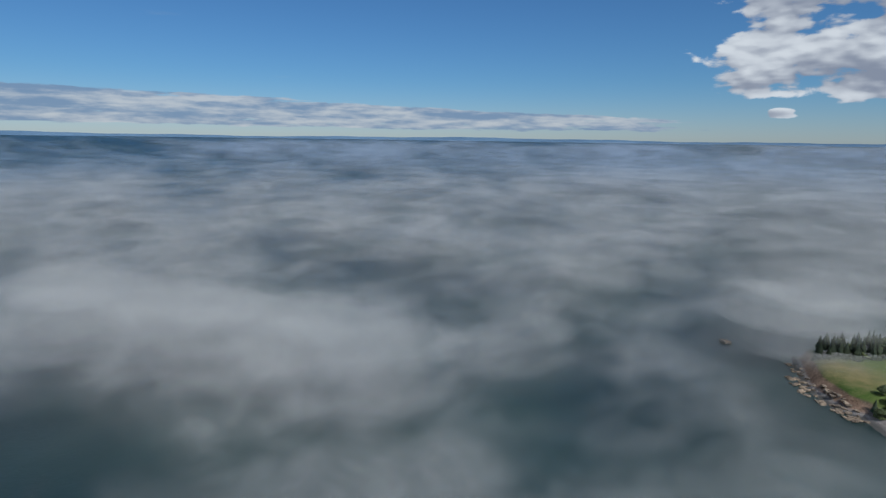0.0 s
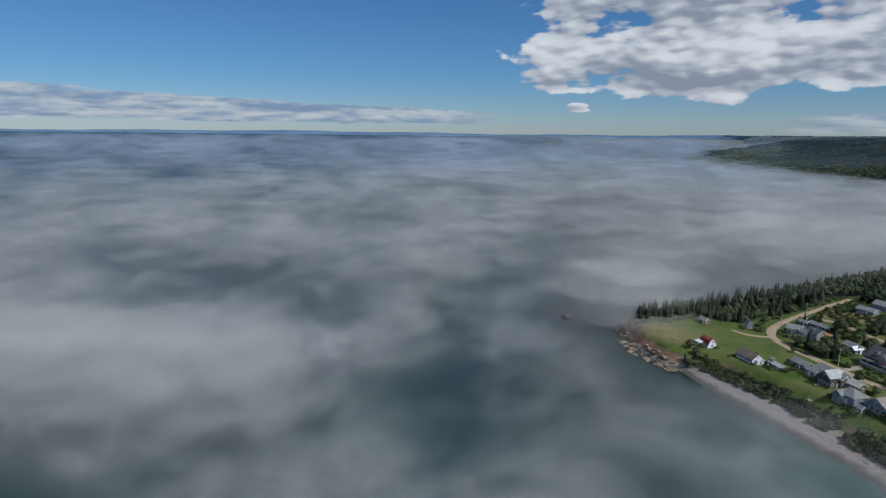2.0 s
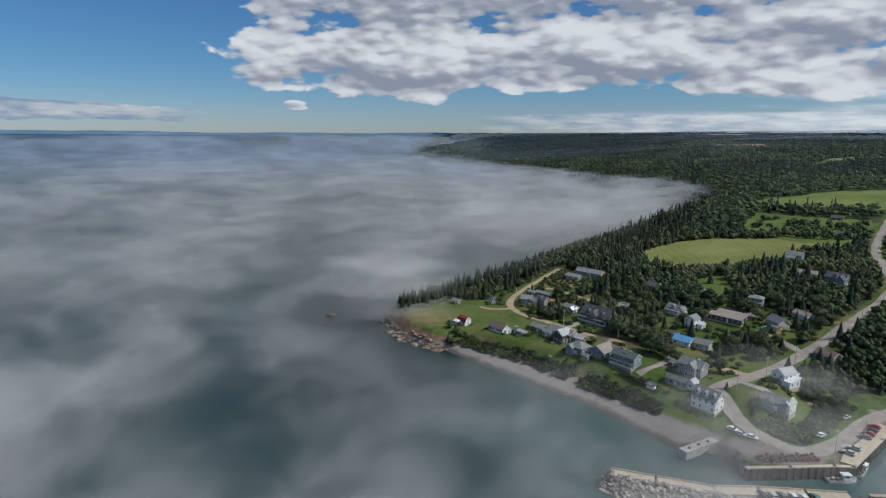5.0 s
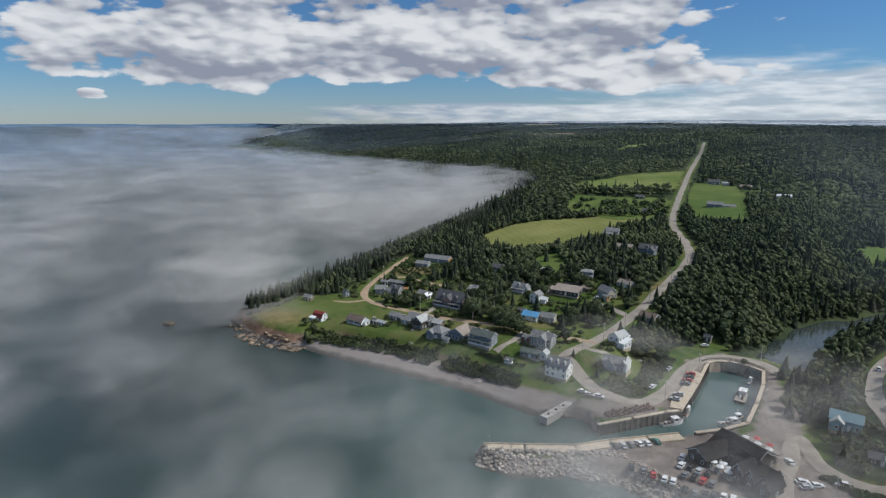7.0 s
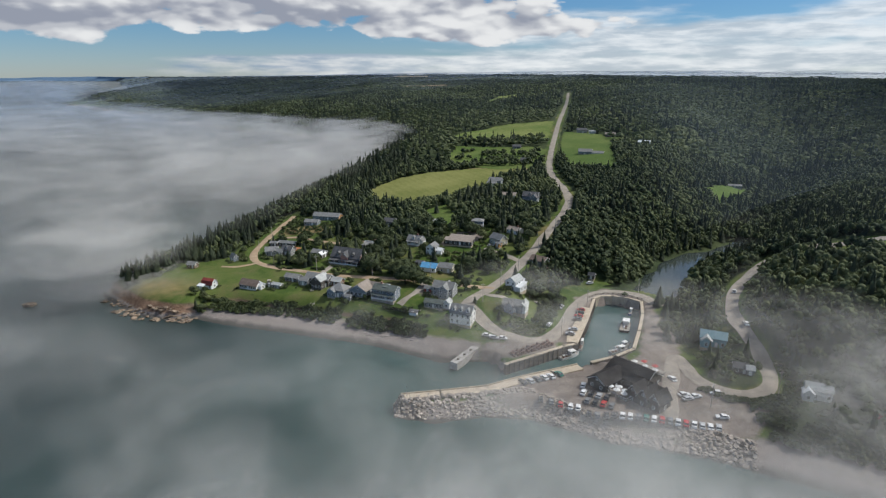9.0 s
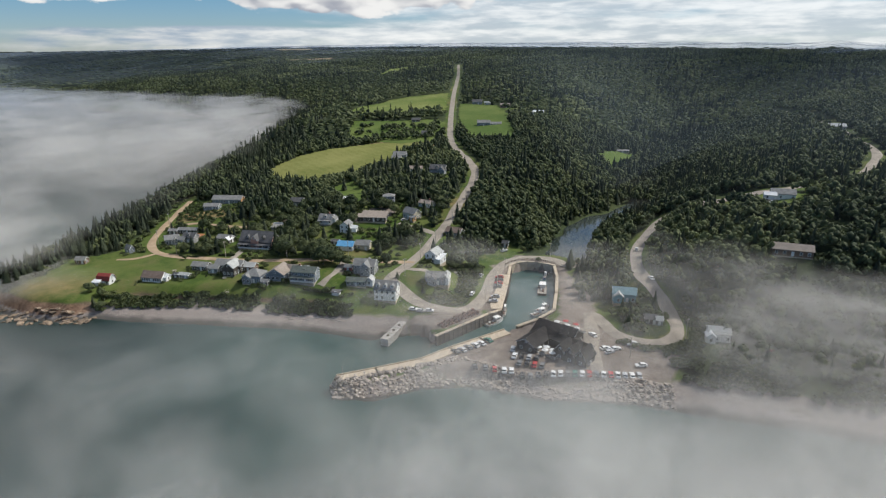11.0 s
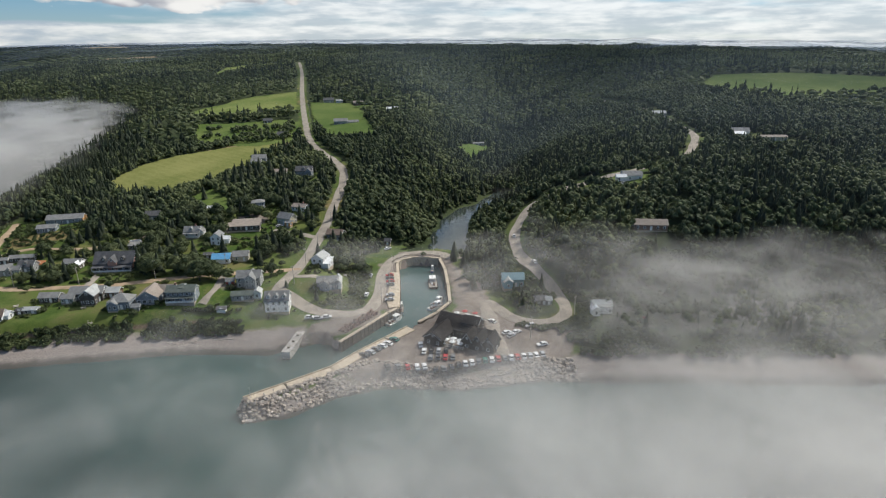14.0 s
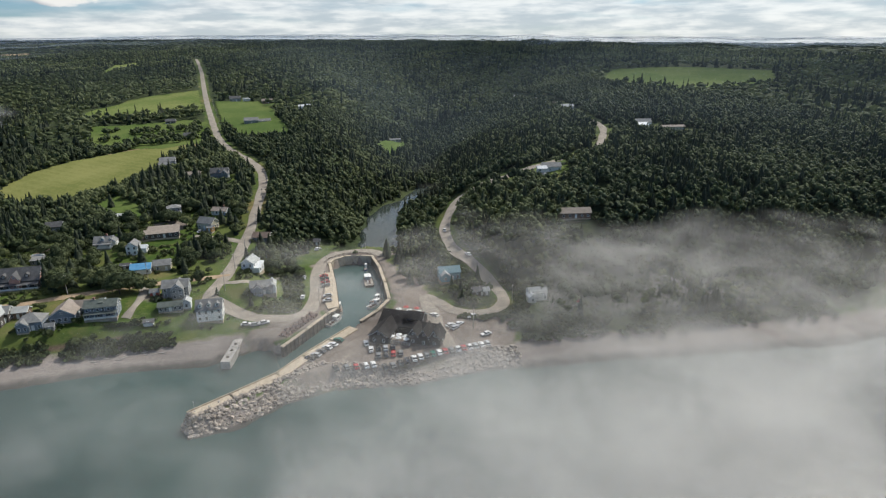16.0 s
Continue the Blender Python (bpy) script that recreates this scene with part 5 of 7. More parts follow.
house(38, 294.5, -38, "white two-storey house with stepped side porch roofs", [((0, 0, 90), B(8.5, 6.5, 5.3, 2.2, "white", "pale", floors=2, front=3, ends=2)), ((4.6, -0.5, 0), B(3, 7, 2.8, 1.3, "white", "white", style="shed", front=1, ends=2)), ((-0.5, 4.5, 0), B(6.5, 3.5, 3.0, 1.2, "white", "white", style="shed", front=1))], k=0.95)
house(35, 269.5, -22, "grey cross-gabled house with white trim behind the mist", [(O, B(13, 8, 4.4, 2.8, "slate", "grey", front=4, ends=2)), ((-2, -2.8, 90), B(7, 5.5, 4.2, 2.6, "slate", "dark", front=2, ends=2)), ((6, 1, 90), B(9, 4.5, 4.2, 2.2, "white", "pale", front=2))], k=0.76)
house(-7.5, 289, -22, "small red shed with a grey roof", [(O, B(4.2, 3.4, 2.2, 1.3, "red", "grey", front=1, ends=1))], "shed", "shed", "sheds")
house(11, 363, -18, "long brown-roofed row building on bare earth", [((0, -3.6, 0), B(19, 5.0, 2.8, 0.9, "dark", "taupe", style="shed", front=6, ends=1)), ((0.5, 3.8, 0), B(17, 5.0, 2.9, 0.9, "dark", "taupe", style="shed", front=6, ends=1))], "row_building", "building", k=0.95)
house(-3.5, 407, -30, "small cabin with white metal roof panels", [(O, B(8, 5.5, 2.5, 1.5, "dark", "white", front=3))], "cabin", "cabin")
house(24, 393, -10, "grey two-storey house with white balconies", [(O, B(9, 7, 5.4, 1.6, "slate", "grey", floors=2, front=3, porch=1.6, style="hip"))])
house(35.5, 361.5, -52, "beige house with a grey roof and orange side porch", [(O, B(11, 8, 4.2, 3.2, "beige", "grey", front=3, ends=3)), ((5.5, -5.0, 0), B(4, 3, 2.4, 0.8, "orange", "grey", style="shed", front=1))])
house(48, 379, -45, "low bungalow with a brown-grey roof", [(O, B(11, 7, 2.8, 1.8, "white", "taupe", front=4, chimney=1))])
house(-38, 412, -20, "dark blue house standing under trees", [(O, B(10, 7, 3.8, 2.6, "slate", "dark", front=3))])
house(69, 453, -25, "large slate-blue gabled house beside the road", [(O, B(14, 9, 4.8, 3.6, "slate", "dark", front=4, floors=1, dormers=1)), ((4.5, -3.5, 90), B(9, 6, 4.6, 3.0, "slate", "dark", front=2))])
house(47, 520, -18, "blue-grey farmhouse below the hay field", [(O, B(13, 9, 4.2, 3.0, "slate", "grey", front=4)), ((-2, -9, 0), B(9, 6, 2.8, 1.6, "white", "grey", front=3))])
house(53, 470, -12, "wide white bungalow with a taupe roof", [(O, B(14, 8, 2.8, 2.0, "white", "taupe", front=4))])
house(57, 331, -40, "brown-roofed house among the spruces", [(O, B(11, 8, 3.8, 2.6, "grey", "brown", front=3))])
house(86, 613, -20, "small dark roadside house", [(O, B(12, 8, 3.6, 2.8, "slate", "dark", front=3))])
house(152, 632, -16, "long blue-grey house with a garage wing", [(O, B(16, 9, 4.2, 3.0, "slate", "grey", front=5)), ((15, 0, 0), B(14, 7, 3.0, 2.0, "white", "grey", front=4))])
house(183, 787, -16, "far grey house with sheds", [(O, B(15, 9, 4, 3, "grey", "dark", front=4)), ((16, -4, 0), B(10, 6, 3, 1.5, "white", "pale", front=3))])
house(208, 741, -16, "far brown house at the wood's edge", [(O, B(14, 8, 3.4, 2.4, "brown", "taupe", front=4))])
house(225, 666, -16, "far white low house among trees", [(O, B(16, 7, 3.2, 1.8, "white", "white", front=4))])
house(87, 697, -18, "small far dark cottage", [(O, B(11, 7, 3.4, 2.4, "dark", "dark", front=3))])
# across the harbour
house(238, 286, -30, "pale house with a blue-grey roof on the hill", [(O, B(14, 8, 3.6, 2.6, "white", "grey", front=4)), ((-8, -3, 0), B(7, 5, 2.8, 1.6, "white", "white", front=2))])
house(191, 221, -32, "long brown-roofed barn in the woods", [(O, B(19, 8, 3.2, 2.4, "brown", "taupe", front=5))], "barn", "barn")
house(402, 339, -35, "white and grey hillside house", [(O, B(15, 9, 4.4, 3.0, "white", "grey", front=4)), ((-3, -9, 0), B(9, 7, 3.2, 2.0, "white", "white", front=3))])
house(408, 314, -30, "long low pale building", [(O, B(24, 7, 3.0, 1.4, "beige", "taupe", front=8))], "long_building", "building")
house(420, 447, -30, "far pale cottage by the hill road", [(O, B(16, 9, 3.6, 2.4, "grey", "pale", front=4))])
house(284, 566, -20, "far low building in a valley clearing", [(O, B(20, 8, 3, 1.6, "grey", "grey", front=5))], "long_building", "building", k=0.6)
house(118, 235, -25, "teal house with a faded teal roof above the car park", [(O, B(12, 8, 4.2, 2.6, "teal", "teal", front=4)), ((-3, -4, 90), B(5, 5, 3.6, 2.0, "teal", "pale", front=1))])
house(120, 214, -20, "small dark cottage inside the road bend", [(O, B(6, 5, 2.6, 1.8, "dark", "dark", front=2)), ((4, -1.5, 0), B(3, 3.5, 2.6, 1.6, "grey", "pale", front=1))], "cottage", "cottage")
house(139, 194, -24, "white gabled house half hidden in fog", [(O, B(12, 8, 4.4, 3.0, "white", "pale", front=4)), ((-5, -4, 90), B(6, 5, 3.6, 2.2, "white", "white", front=2))], k=0.7)
house(87.5, 327, -30, "little dark shed beside the pond", [(O, B(4, 3.4, 2.4, 1.6, "dark", "dark", front=1, ends=1))], "shed", "shed", "sheds")
house(-14.5, 268.5, -22, "low open garden shelter", [(O, B(4.5, 2.2, 1.9, 0.5, "white", "dark", style="shed", front=1, ends=0))], "shelter", "shelter", "sheds")

# the restaurant on the quay: a dark roofed hall, three small gables, decks with parasols
pub = thing("restaurant", pose(71, 205, ground_at(71, 205), 0, 0, -52), "sprawling dark-roofed waterfront restaurant with decks", "restaurant")
block(pub, pose(0, 5.0, 0), 16.5, 13.5, 3.8, 3.4, "dark", "black", front=0, ends=3, eave=0.8, door=False)
block(pub, pose(-4.4, -5.6, 0, 0, 0, 90), 13, 8.4, 3.5, 2.6, "dark", "black", front=3, ends=2, eave=0.7)
block(pub, pose(6.4, 3.4, 0), 6.5, 6.0, 6.4, 2.2, "dark", "black", front=3, ends=2, eave=0.5, door=False)
block(pub, pose(12.0, -0.6, 0), 9.5, 8.0, 3.6, 2.4, "dark", "black", front=0, ends=2, eave=0.6, door=False)
for ox, oy, w in ((9.2, -5.6, 7.0), (13.6, -5.4, 7.6), (18.0, -5.2, 7.0)):
    block(pub, pose(ox, oy, 0, 0, 0, 90), w, 5.0, 3.6, 3.6, "dark", "black", front=1, ends=1, eave=0.6, door=False)
part("deck", Shape().box(3.3, -8.0, -1.0, 10.5, 7.0, 1.6), DECK, pub)
part("back_deck", Shape().box(-2, 16.0, -1.0, 14, 8, 1.8), DECK, pub)
for k in range(10):
    part("rail_post", Shape().box(-1.7 + k * 1.13, -11.4, 0.6, 0.1, 0.1, 1.1), TRIM, pub)
part("rail", Shape().box(3.3, -11.4, 1.65, 10.5, 0.1, 0.1).box(8.5, -9.9, 1.65, 0.1, 3.0, 0.1), TRIM, pub)
HOMES.append((71, 205, 16))
c0, s0 = math.cos(radians(-52)), math.sin(radians(-52))


def parasol(x, y, z, color, label):
    ob = thing("parasol", pose(x, y, z), label, "parasol", "restaurant parasols")
    top = Shape()
    for k in range(8):
        a, b = k * math.pi / 4, (k + 1) * math.pi / 4
        top.add([(0, 0, 2.75), (1.35 * math.cos(a), 1.35 * math.sin(a), 2.2), (1.35 * math.cos(b), 1.35 * math.sin(b), 2.2), (0, 0, 2.68)], [(0, 1, 2), (3, 2, 1)])
    part("canopy", top, color, ob)
    part("pole", Shape().rod((0, 0, 0), (0, 0, 2.75), 0.04, 0.03, 6), METAL, ob)
    part("table", Shape().rod((0, 0, 0.7), (0, 0, 0.76), 0.6, 0.6, 10), DECK, ob)


RED_CLOTH = rough_paint("red_canvas", (0.42, 0.05, 0.05), (0.5, 0.09, 0.08), 1.0, 0.8)
WHITE_CLOTH = rough_paint("white_canvas", (0.72, 0.72, 0.70), (0.8, 0.8, 0.78), 1.0, 0.8)
for k, (ox, oy, zz) in enumerate([(0.2, -9.6, 0.6), (2.6, -7.6, 0.6), (3.4, -10.2, 0.6), (5.6, -8.2, 0.6), (6.8, -10.4, 0.6), (-6, 14.5, 0.8), (-3.5, 17.5, 0.8), (-1, 14.5, 0.8), (1.5, 17.5, 0.8), (3.5, 14.5, 0.8)]):
    red = k in (6, 8)
    parasol(71 + ox * c0 - oy * s0, 205 + ox * s0 + oy * c0, ground_at(71, 205) + zz, RED_CLOTH if red else WHITE_CLOTH, f"{'red' if red else 'white'} canvas parasol over a deck table")

# ---------------------------------------------------------------- harbour works
def wall_run(name, line, thick, top, bottom, mat, label, cap=None):
    """A quay wall along a line, with a cap beam of its own."""
    body, beam = Shape(), Shape()
    for (ax, ay), (bx, by) in zip(line[:-1], line[1:]):
        d = Vector((bx - ax, by - ay))
        l, a = d.length, math.atan2(d.y, d.x)
        m = Matrix.Translation(((ax + bx) / 2, (ay + by) / 2, 0)) @ Matrix.Rotation(a, 4, "Z")
        body.box(0, 0, bottom, l + thick * 0.7, thick, top - bottom, m)
        beam.box(0, 0, top + 0.004, l + thick * 0.9, thick + 0.25, 0.35, m)
    ob = whole(name, body, mat, label, "quay", kind="structure")
    part("cap_beam", beam, cap or CONCRETE, ob)
    return ob


WEST = [(26.5, 222.5), (40, 230.7), (54, 239.5), (60, 242), (72, 271), (82, 298)]
HEAD = [(82, 298), (86, 301), (93, 302), (101, 298), (106, 293)]
EAST = [(106, 293), (101.5, 277), (93, 256), (84.5, 237), (74, 229.5), (63, 224.4)]
west = wall_run("quay_wall_west", WEST, 1.3, 4.6, -4, TIMBER_PILE, "tall timber-faced quay with a concrete cap")
head = wall_run("quay_wall_head", HEAD, 1.2, 4.9, -4, CONCRETE, "stone basin head wall below the road")
east = wall_run("quay_wall_east", EAST, 1.3, 4.6, -4, TIMBER_PILE, "timber-faced quay beside the restaurant")
pile = Shape().rod((0, 0, -4), (0, 0, 5.0), 0.22, 0.2, 7).mesh("pile", TIMBER_PILE)
for owner, line, flip in ((west, WEST, 1), (east, EAST, 1)):
    for (ax, ay), (bx, by) in zip(line[:-1], line[1:]):
        l = math.dist((ax, ay), (bx, by))
        for i in range(int(l / 2.4)):
            k = (i + 0.5) / int(l / 2.4)
            nx, ny = (by - ay) / l, -(bx - ax) / l
            part("pile", pile, None, owner, at=pose(ax + (bx - ax) * k + nx * 0.85 * flip, ay + (by - ay) * k + ny * 0.85 * flip, 0))
rail = thing("road_guard_rail", pose(0, 0, 0), "low timber guard rail round the basin head", "railing")
RAIL = [(79.5, 299.5), (84, 303.4), (89, 305.2), (94, 305.3), (99, 303.6), (103.5, 300.4), (107.5, 296)]
for (ax, ay), (bx, by) in zip(RAIL[:-1], RAIL[1:]):
    for k in (0.0, 0.5):
        part("post", Shape().box(ax + (bx - ax) * k, ay + (by - ay) * k, 4.6, 0.2, 0.2, 1.1), TIMBER_PILE, rail)
    for z in (5.1, 5.55):
        part("board", Shape().rod((ax, ay, z), (bx, by, z), 0.11, 0.11, 6), TIMBER_PILE, rail)

# the tan apron of the west quay, on which cars are parked
apron = Shape().add([(x, y, 5.0) for x, y in [(56, 243.5), (60.5, 243), (71.5, 271), (76.5, 284), (73, 286), (67, 271), (58, 252)]], [tuple(range(7))[::-1]])
apron.add([(x, y, 4.6) for x, y in [(56, 243.5), (60.5, 243), (71.5, 271), (76.5, 284), (73, 286), (67, 271), (58, 252)]], [])
apron.f += [(i, (i + 1) % 7, (i + 1) % 7 + 7, i + 7) for i in range(7)]
whole("quay_apron", apron, CONCRETE, "tan concrete quay apron", "quay", kind="structure")

# breakwater: concrete deck with a low parapet on the harbour side
MOLE = [(-15.5, 197.0), (-1, 199.6), (17, 203.2), (30, 210), (44, 216), (56, 221)]
mole, parapet = Shape(), Shape()
for (ax, ay), (bx, by) in zip(MOLE[:-1], MOLE[1:]):
    d = Vector((bx - ax, by - ay))
    m = Matrix.Translation(((ax + bx) / 2, (ay + by) / 2, 0)) @ Matrix.Rotation(math.atan2(d.y, d.x), 4, "Z")
    mole.box(0, -1.7, -4, d.length + 0.8, 4.2, 9.0, m)
    parapet.box(0, 0.62, 5.004, d.length + 0.6, 0.4, 0.45, m)
breakwater = whole("breakwater", mole, CONCRETE, "long tan concrete breakwater deck", "breakwater", kind="structure")
part("parapet", parapet, CONCRETE, breakwater)
beacon = thing("harbour_light", pose(-13.6, 196.4, 5.0), "small steel harbour light on the breakwater tip", "beacon")
part("mast", Shape().rod((0, 0, 0), (0, 0, 3.6), 0.08, 0.06, 6), METAL, beacon)
part("lantern", Shape().rod((0, 0, 3.6), (0, 0, 4.1), 0.18, 0.14, 8), METAL, beacon)
for ox, oy in ((-9, 196.2), (-5.5, 197.3)):
    bollard = thing("bollard", pose(ox, oy, 5.0), "rusty iron mooring bollard", "bollard", "bollards")
    part("shaft", Shape().rod((0, 0, 0), (0, 0, 0.5), 0.18, 0.16, 8), METAL, bollard)
    part("cap", Shape().rod((0, 0, 0.5), (0, 0, 0.65), 0.26, 0.24, 8), METAL, bollard)

# concrete jetty on the beach side of the entrance
jetty = Shape()
for (ax, ay), (bx, by) in (((4.6, 226.5), (20.5, 251)),):
    d = Vector((bx - ax, by - ay))
    m = Matrix.Translation(((ax + bx) / 2, (ay + by) / 2, 0)) @ Matrix.Rotation(math.atan2(d.y, d.x), 4, "Z")
    jetty.box(0, 0, -4, d.length, 3.7, 7.3, m)
jt = whole("jetty", jetty, PALE_CONCRETE, "pale concrete jetty running out from the beach", "jetty", kind="structure")
for k in range(3):
    part("deck_fitting", Shape().box(6.5 + k * 2.9, 229.3 + k * 4.5, 3.3, 1.0, 0.7, 0.5), TIMBER_PILE, jt)

# armour stones
def stone_mesh(seed):
    r = random.Random(seed)
    bm = bmesh.new()
    bmesh.ops.create_icosphere(bm, subdivisions=1, radius=1)
    sx, sy, sz = r.uniform(0.75, 1.25), r.uniform(0.6, 1.0), r.uniform(0.5, 0.8)
    for v in bm.verts:
        p = v.co
        p = Vector([math.copysign(abs(c) ** 0.62, c) for c in p])
        v.co = Vector((p.x * sx, p.y * sy, p.z * sz)) * r.uniform(0.82, 1.15)
    bmesh.ops.dissolve_limit(bm, angle_limit=0.05, verts=bm.verts, edges=bm.edges)
    me = bpy.data.meshes.new("boulder")
    bm.to_mesh(me)
    bm.free()
    me.materials.append(BOULDER)
    return me


STONES = [stone_mesh(s) for s in range(10)]
armour = thing("armour_stone_bank", pose(0, 0, 0), "bank of large pale armour boulders on the seaward side", "rock armour", kind="structure")
r = random.Random(11)
OUTER = [(-18.5, 197), (-17.5, 190.5), (-3, 187.2), (14, 190.5), (31, 189.5), (46, 181.5), (57, 174.5), (69, 171.5), (88, 165.5), (100, 159.5)]
INNER = [(-15.5, 196), (-14.6, 194.2), (-1, 196.4), (17, 199.8), (32, 203), (47, 190.5), (60, 184), (74, 181), (92, 175), (103, 168)]
spots = []
for k in range(len(OUTER) - 1):
    a0, a1, b0, b1 = (Vector(p) for p in (OUTER[k], OUTER[k + 1], INNER[k], INNER[k + 1]))
    count = int((a1 - a0).length * ((a0 - b0).length + (a1 - b1).length) / 2 / 0.85)
    for _ in range(count):
        u, v = r.random(), r.random()
        p = a0.lerp(a1, u).lerp(b0.lerp(b1, u), v)
        spots.append((p.x, p.y, 0.1 + 4.9 * min(1, v * 1.15) - (0.6 if k > 4 else 0) * v, 0.62 + 0.5 * r.random()))
spots.sort(key=lambda s: s[0])
rest_v, rest_f, at = [], [], 0
for i, (x, y, z, size) in enumerate(spots):
    me = STONES[r.randrange(10)]
    m = Matrix.Translation((x, y, z)) @ Euler((r.uniform(-0.5, 0.5), r.uniform(-0.5, 0.5), r.uniform(0, 6.3))).to_matrix().to_4x4() @ Matrix.Scale(size, 4)
    if i < 300:
        part("boulder", me, None, armour, at=m)
    else:
        rest_v += [tuple(m @ v.co) for v in me.vertices]
        rest_f += [tuple(j + at for j in p.vertices) for p in me.polygons]
        at += len(me.vertices)
rest = Shape()
rest.v, rest.f = rest_v, rest_f
tagged(part("boulders", rest, BOULDER, armour), kind="stuff")

# cliff ledges of the headland
LEDGES = [m.copy() for m in STONES]
for m in LEDGES:
    m.materials.clear()
    m.materials.append(LEDGE_ROCK)
ledges = thing("rock_ledges", pose(0, 0, 0), "broken brown rock ledges at the foot of the headland", "rocks", kind="structure")
for k in range(90):
    s = r.random()
    cliff_line = [(-190, 309), (-165, 288), (-142, 280), (-127, 282)]
    j = min(int(s * 3), 2)
    p = Vector(cliff_line[j]).lerp(Vector(cliff_line[j + 1]), s * 3 - j)
    out = Vector((-0.55, -0.85)) if j < 2 else Vector((0.1, -1))
    q = p + out * r.uniform(-5, 5)
    sz = r.uniform(0.5, 1.5)
    part("ledge", LEDGES[k % 10], None, ledges, at=Matrix.Translation((q.x, q.y, max(0.2, ground_at(q.x, q.y)))) @ Euler((r.uniform(-0.3, 0.3), r.uniform(-0.3, 0.3), r.uniform(0, 6))).to_matrix().to_4x4() @ Matrix.Diagonal((sz * 1.6, sz * 1.2, sz * 0.6, 1)))

# a lone rock off the headland
islet = thing("sea_rock", pose(-226, 299, 0), "dark wave-worn rock standing off the headland", "rock")
for k, (ox, oy, size) in enumerate(((0, 0, 2.3), (2.2, 0.8, 1.5), (-1.9, -0.5, 1.4), (0.6, 1.6, 1.3))):
    part("rock_hump", LEDGES[k + 2], None, islet, at=Matrix.Translation((ox, oy, 0.5)) @ Matrix.Diagonal((size * 1.2, size, size * 1.3, 1)))

# beach stairs, driftwood
def stairs(x, y, turn, run, drop, wood, label):
    top = ground_at(x, y) + 0.2
    ob = thing("beach_stairs", pose(x, y, top, 0, 0, turn), label, "stairs", "beach stairs")
    n_steps = int(drop / 0.2)
    for i in range(n_steps):
        part("tread", Shape().box(0, -(i + 0.5) * run / n_steps, -(i + 1) * drop / n_steps, 1.5, 0.34, 0.06), wood, ob)
    for sx in (-0.8, 0.8):
        part("stringer", Shape().rod((sx, 0, -0.1), (sx, -run, -drop - 0.1), 0.14, 0.14, 4), wood, ob)
        part("handrail", Shape().rod((sx, 0, 0.9), (sx, -run, -drop + 0.9), 0.06, 0.06, 4), wood, ob)


stairs(-113.5, 291.5, 0, 7.5, 6.2, FRESH_WOOD, "fresh orange lumber stairs down the bluff")
stairs(-67, 283.5, -30, 8, 6, DRIFTWOOD, "old grey wooden stairs down the bluff")
stairs(-23.5, 264.5, -20, 8, 5, DRIFTWOOD, "grey twin-railed stairs to the beach")
for k in range(22):
    s = r.random()
    base = Vector((-70, 278)).lerp(Vector((-58, 273)), r.random()) if k < 10 else Vector((-36, 260)).lerp(Vector((-10, 250)), r.random())
    x, y = base.x + r.uniform(-2, 2), base.y + r.uniform(-2, 2)
    l = r.uniform(1.2, 3.2)
    a = r.uniform(-0.75, -0.1)
    log = Shape().rod((-l / 2, 0, 0), (l / 2 * 0.3, 0.15, 0.05), 0.22, 0.18, 7).rod((l / 2 * 0.3, 0.15, 0.05), (l / 2, -0.1, 0.1), 0.18, 0.1, 7)
    whole("driftwood_log", log, DRIFTWOOD, "bleached driftwood log on the shingle", "log", "driftwood", m=pose(x, y, ground_at(x, y) + 0.12, 0, 0, math.degrees(a)))

# lobster traps stacked on the quay
TRAP = rough_paint("red_brown_traps", (0.13, 0.075, 0.06), (0.21, 0.125, 0.10), 0.9, 0.9, 5.0, 0.3)
trap_mesh = Shape().prism([(-0.5, 0), (0.5, 0), (0.5, 0.3), (0.3, 0.5), (-0.3, 0.5), (-0.5, 0.3)], -0.45, 0.45).mesh("lobster_trap", TRAP)
for row in range(4):
    for k in range(12):
        for lv in range(1 + (row + k) % 3):
            q = Vector((31, 229.5)).lerp(Vector((49, 240.5)), k / 11) + Vector((-0.52, 0.85)) * (row * 1.15)
            ob = new("lobster_trap", trap_mesh)
            ob.matrix_basis = pose(q.x, q.y, ground_at(q.x, q.y) + 0.06 + lv * 0.5, 0, 0, 30)
            tagged(ob, "weathered red-brown lobster trap stacked on the quay", "lobster trap", "lobster traps")


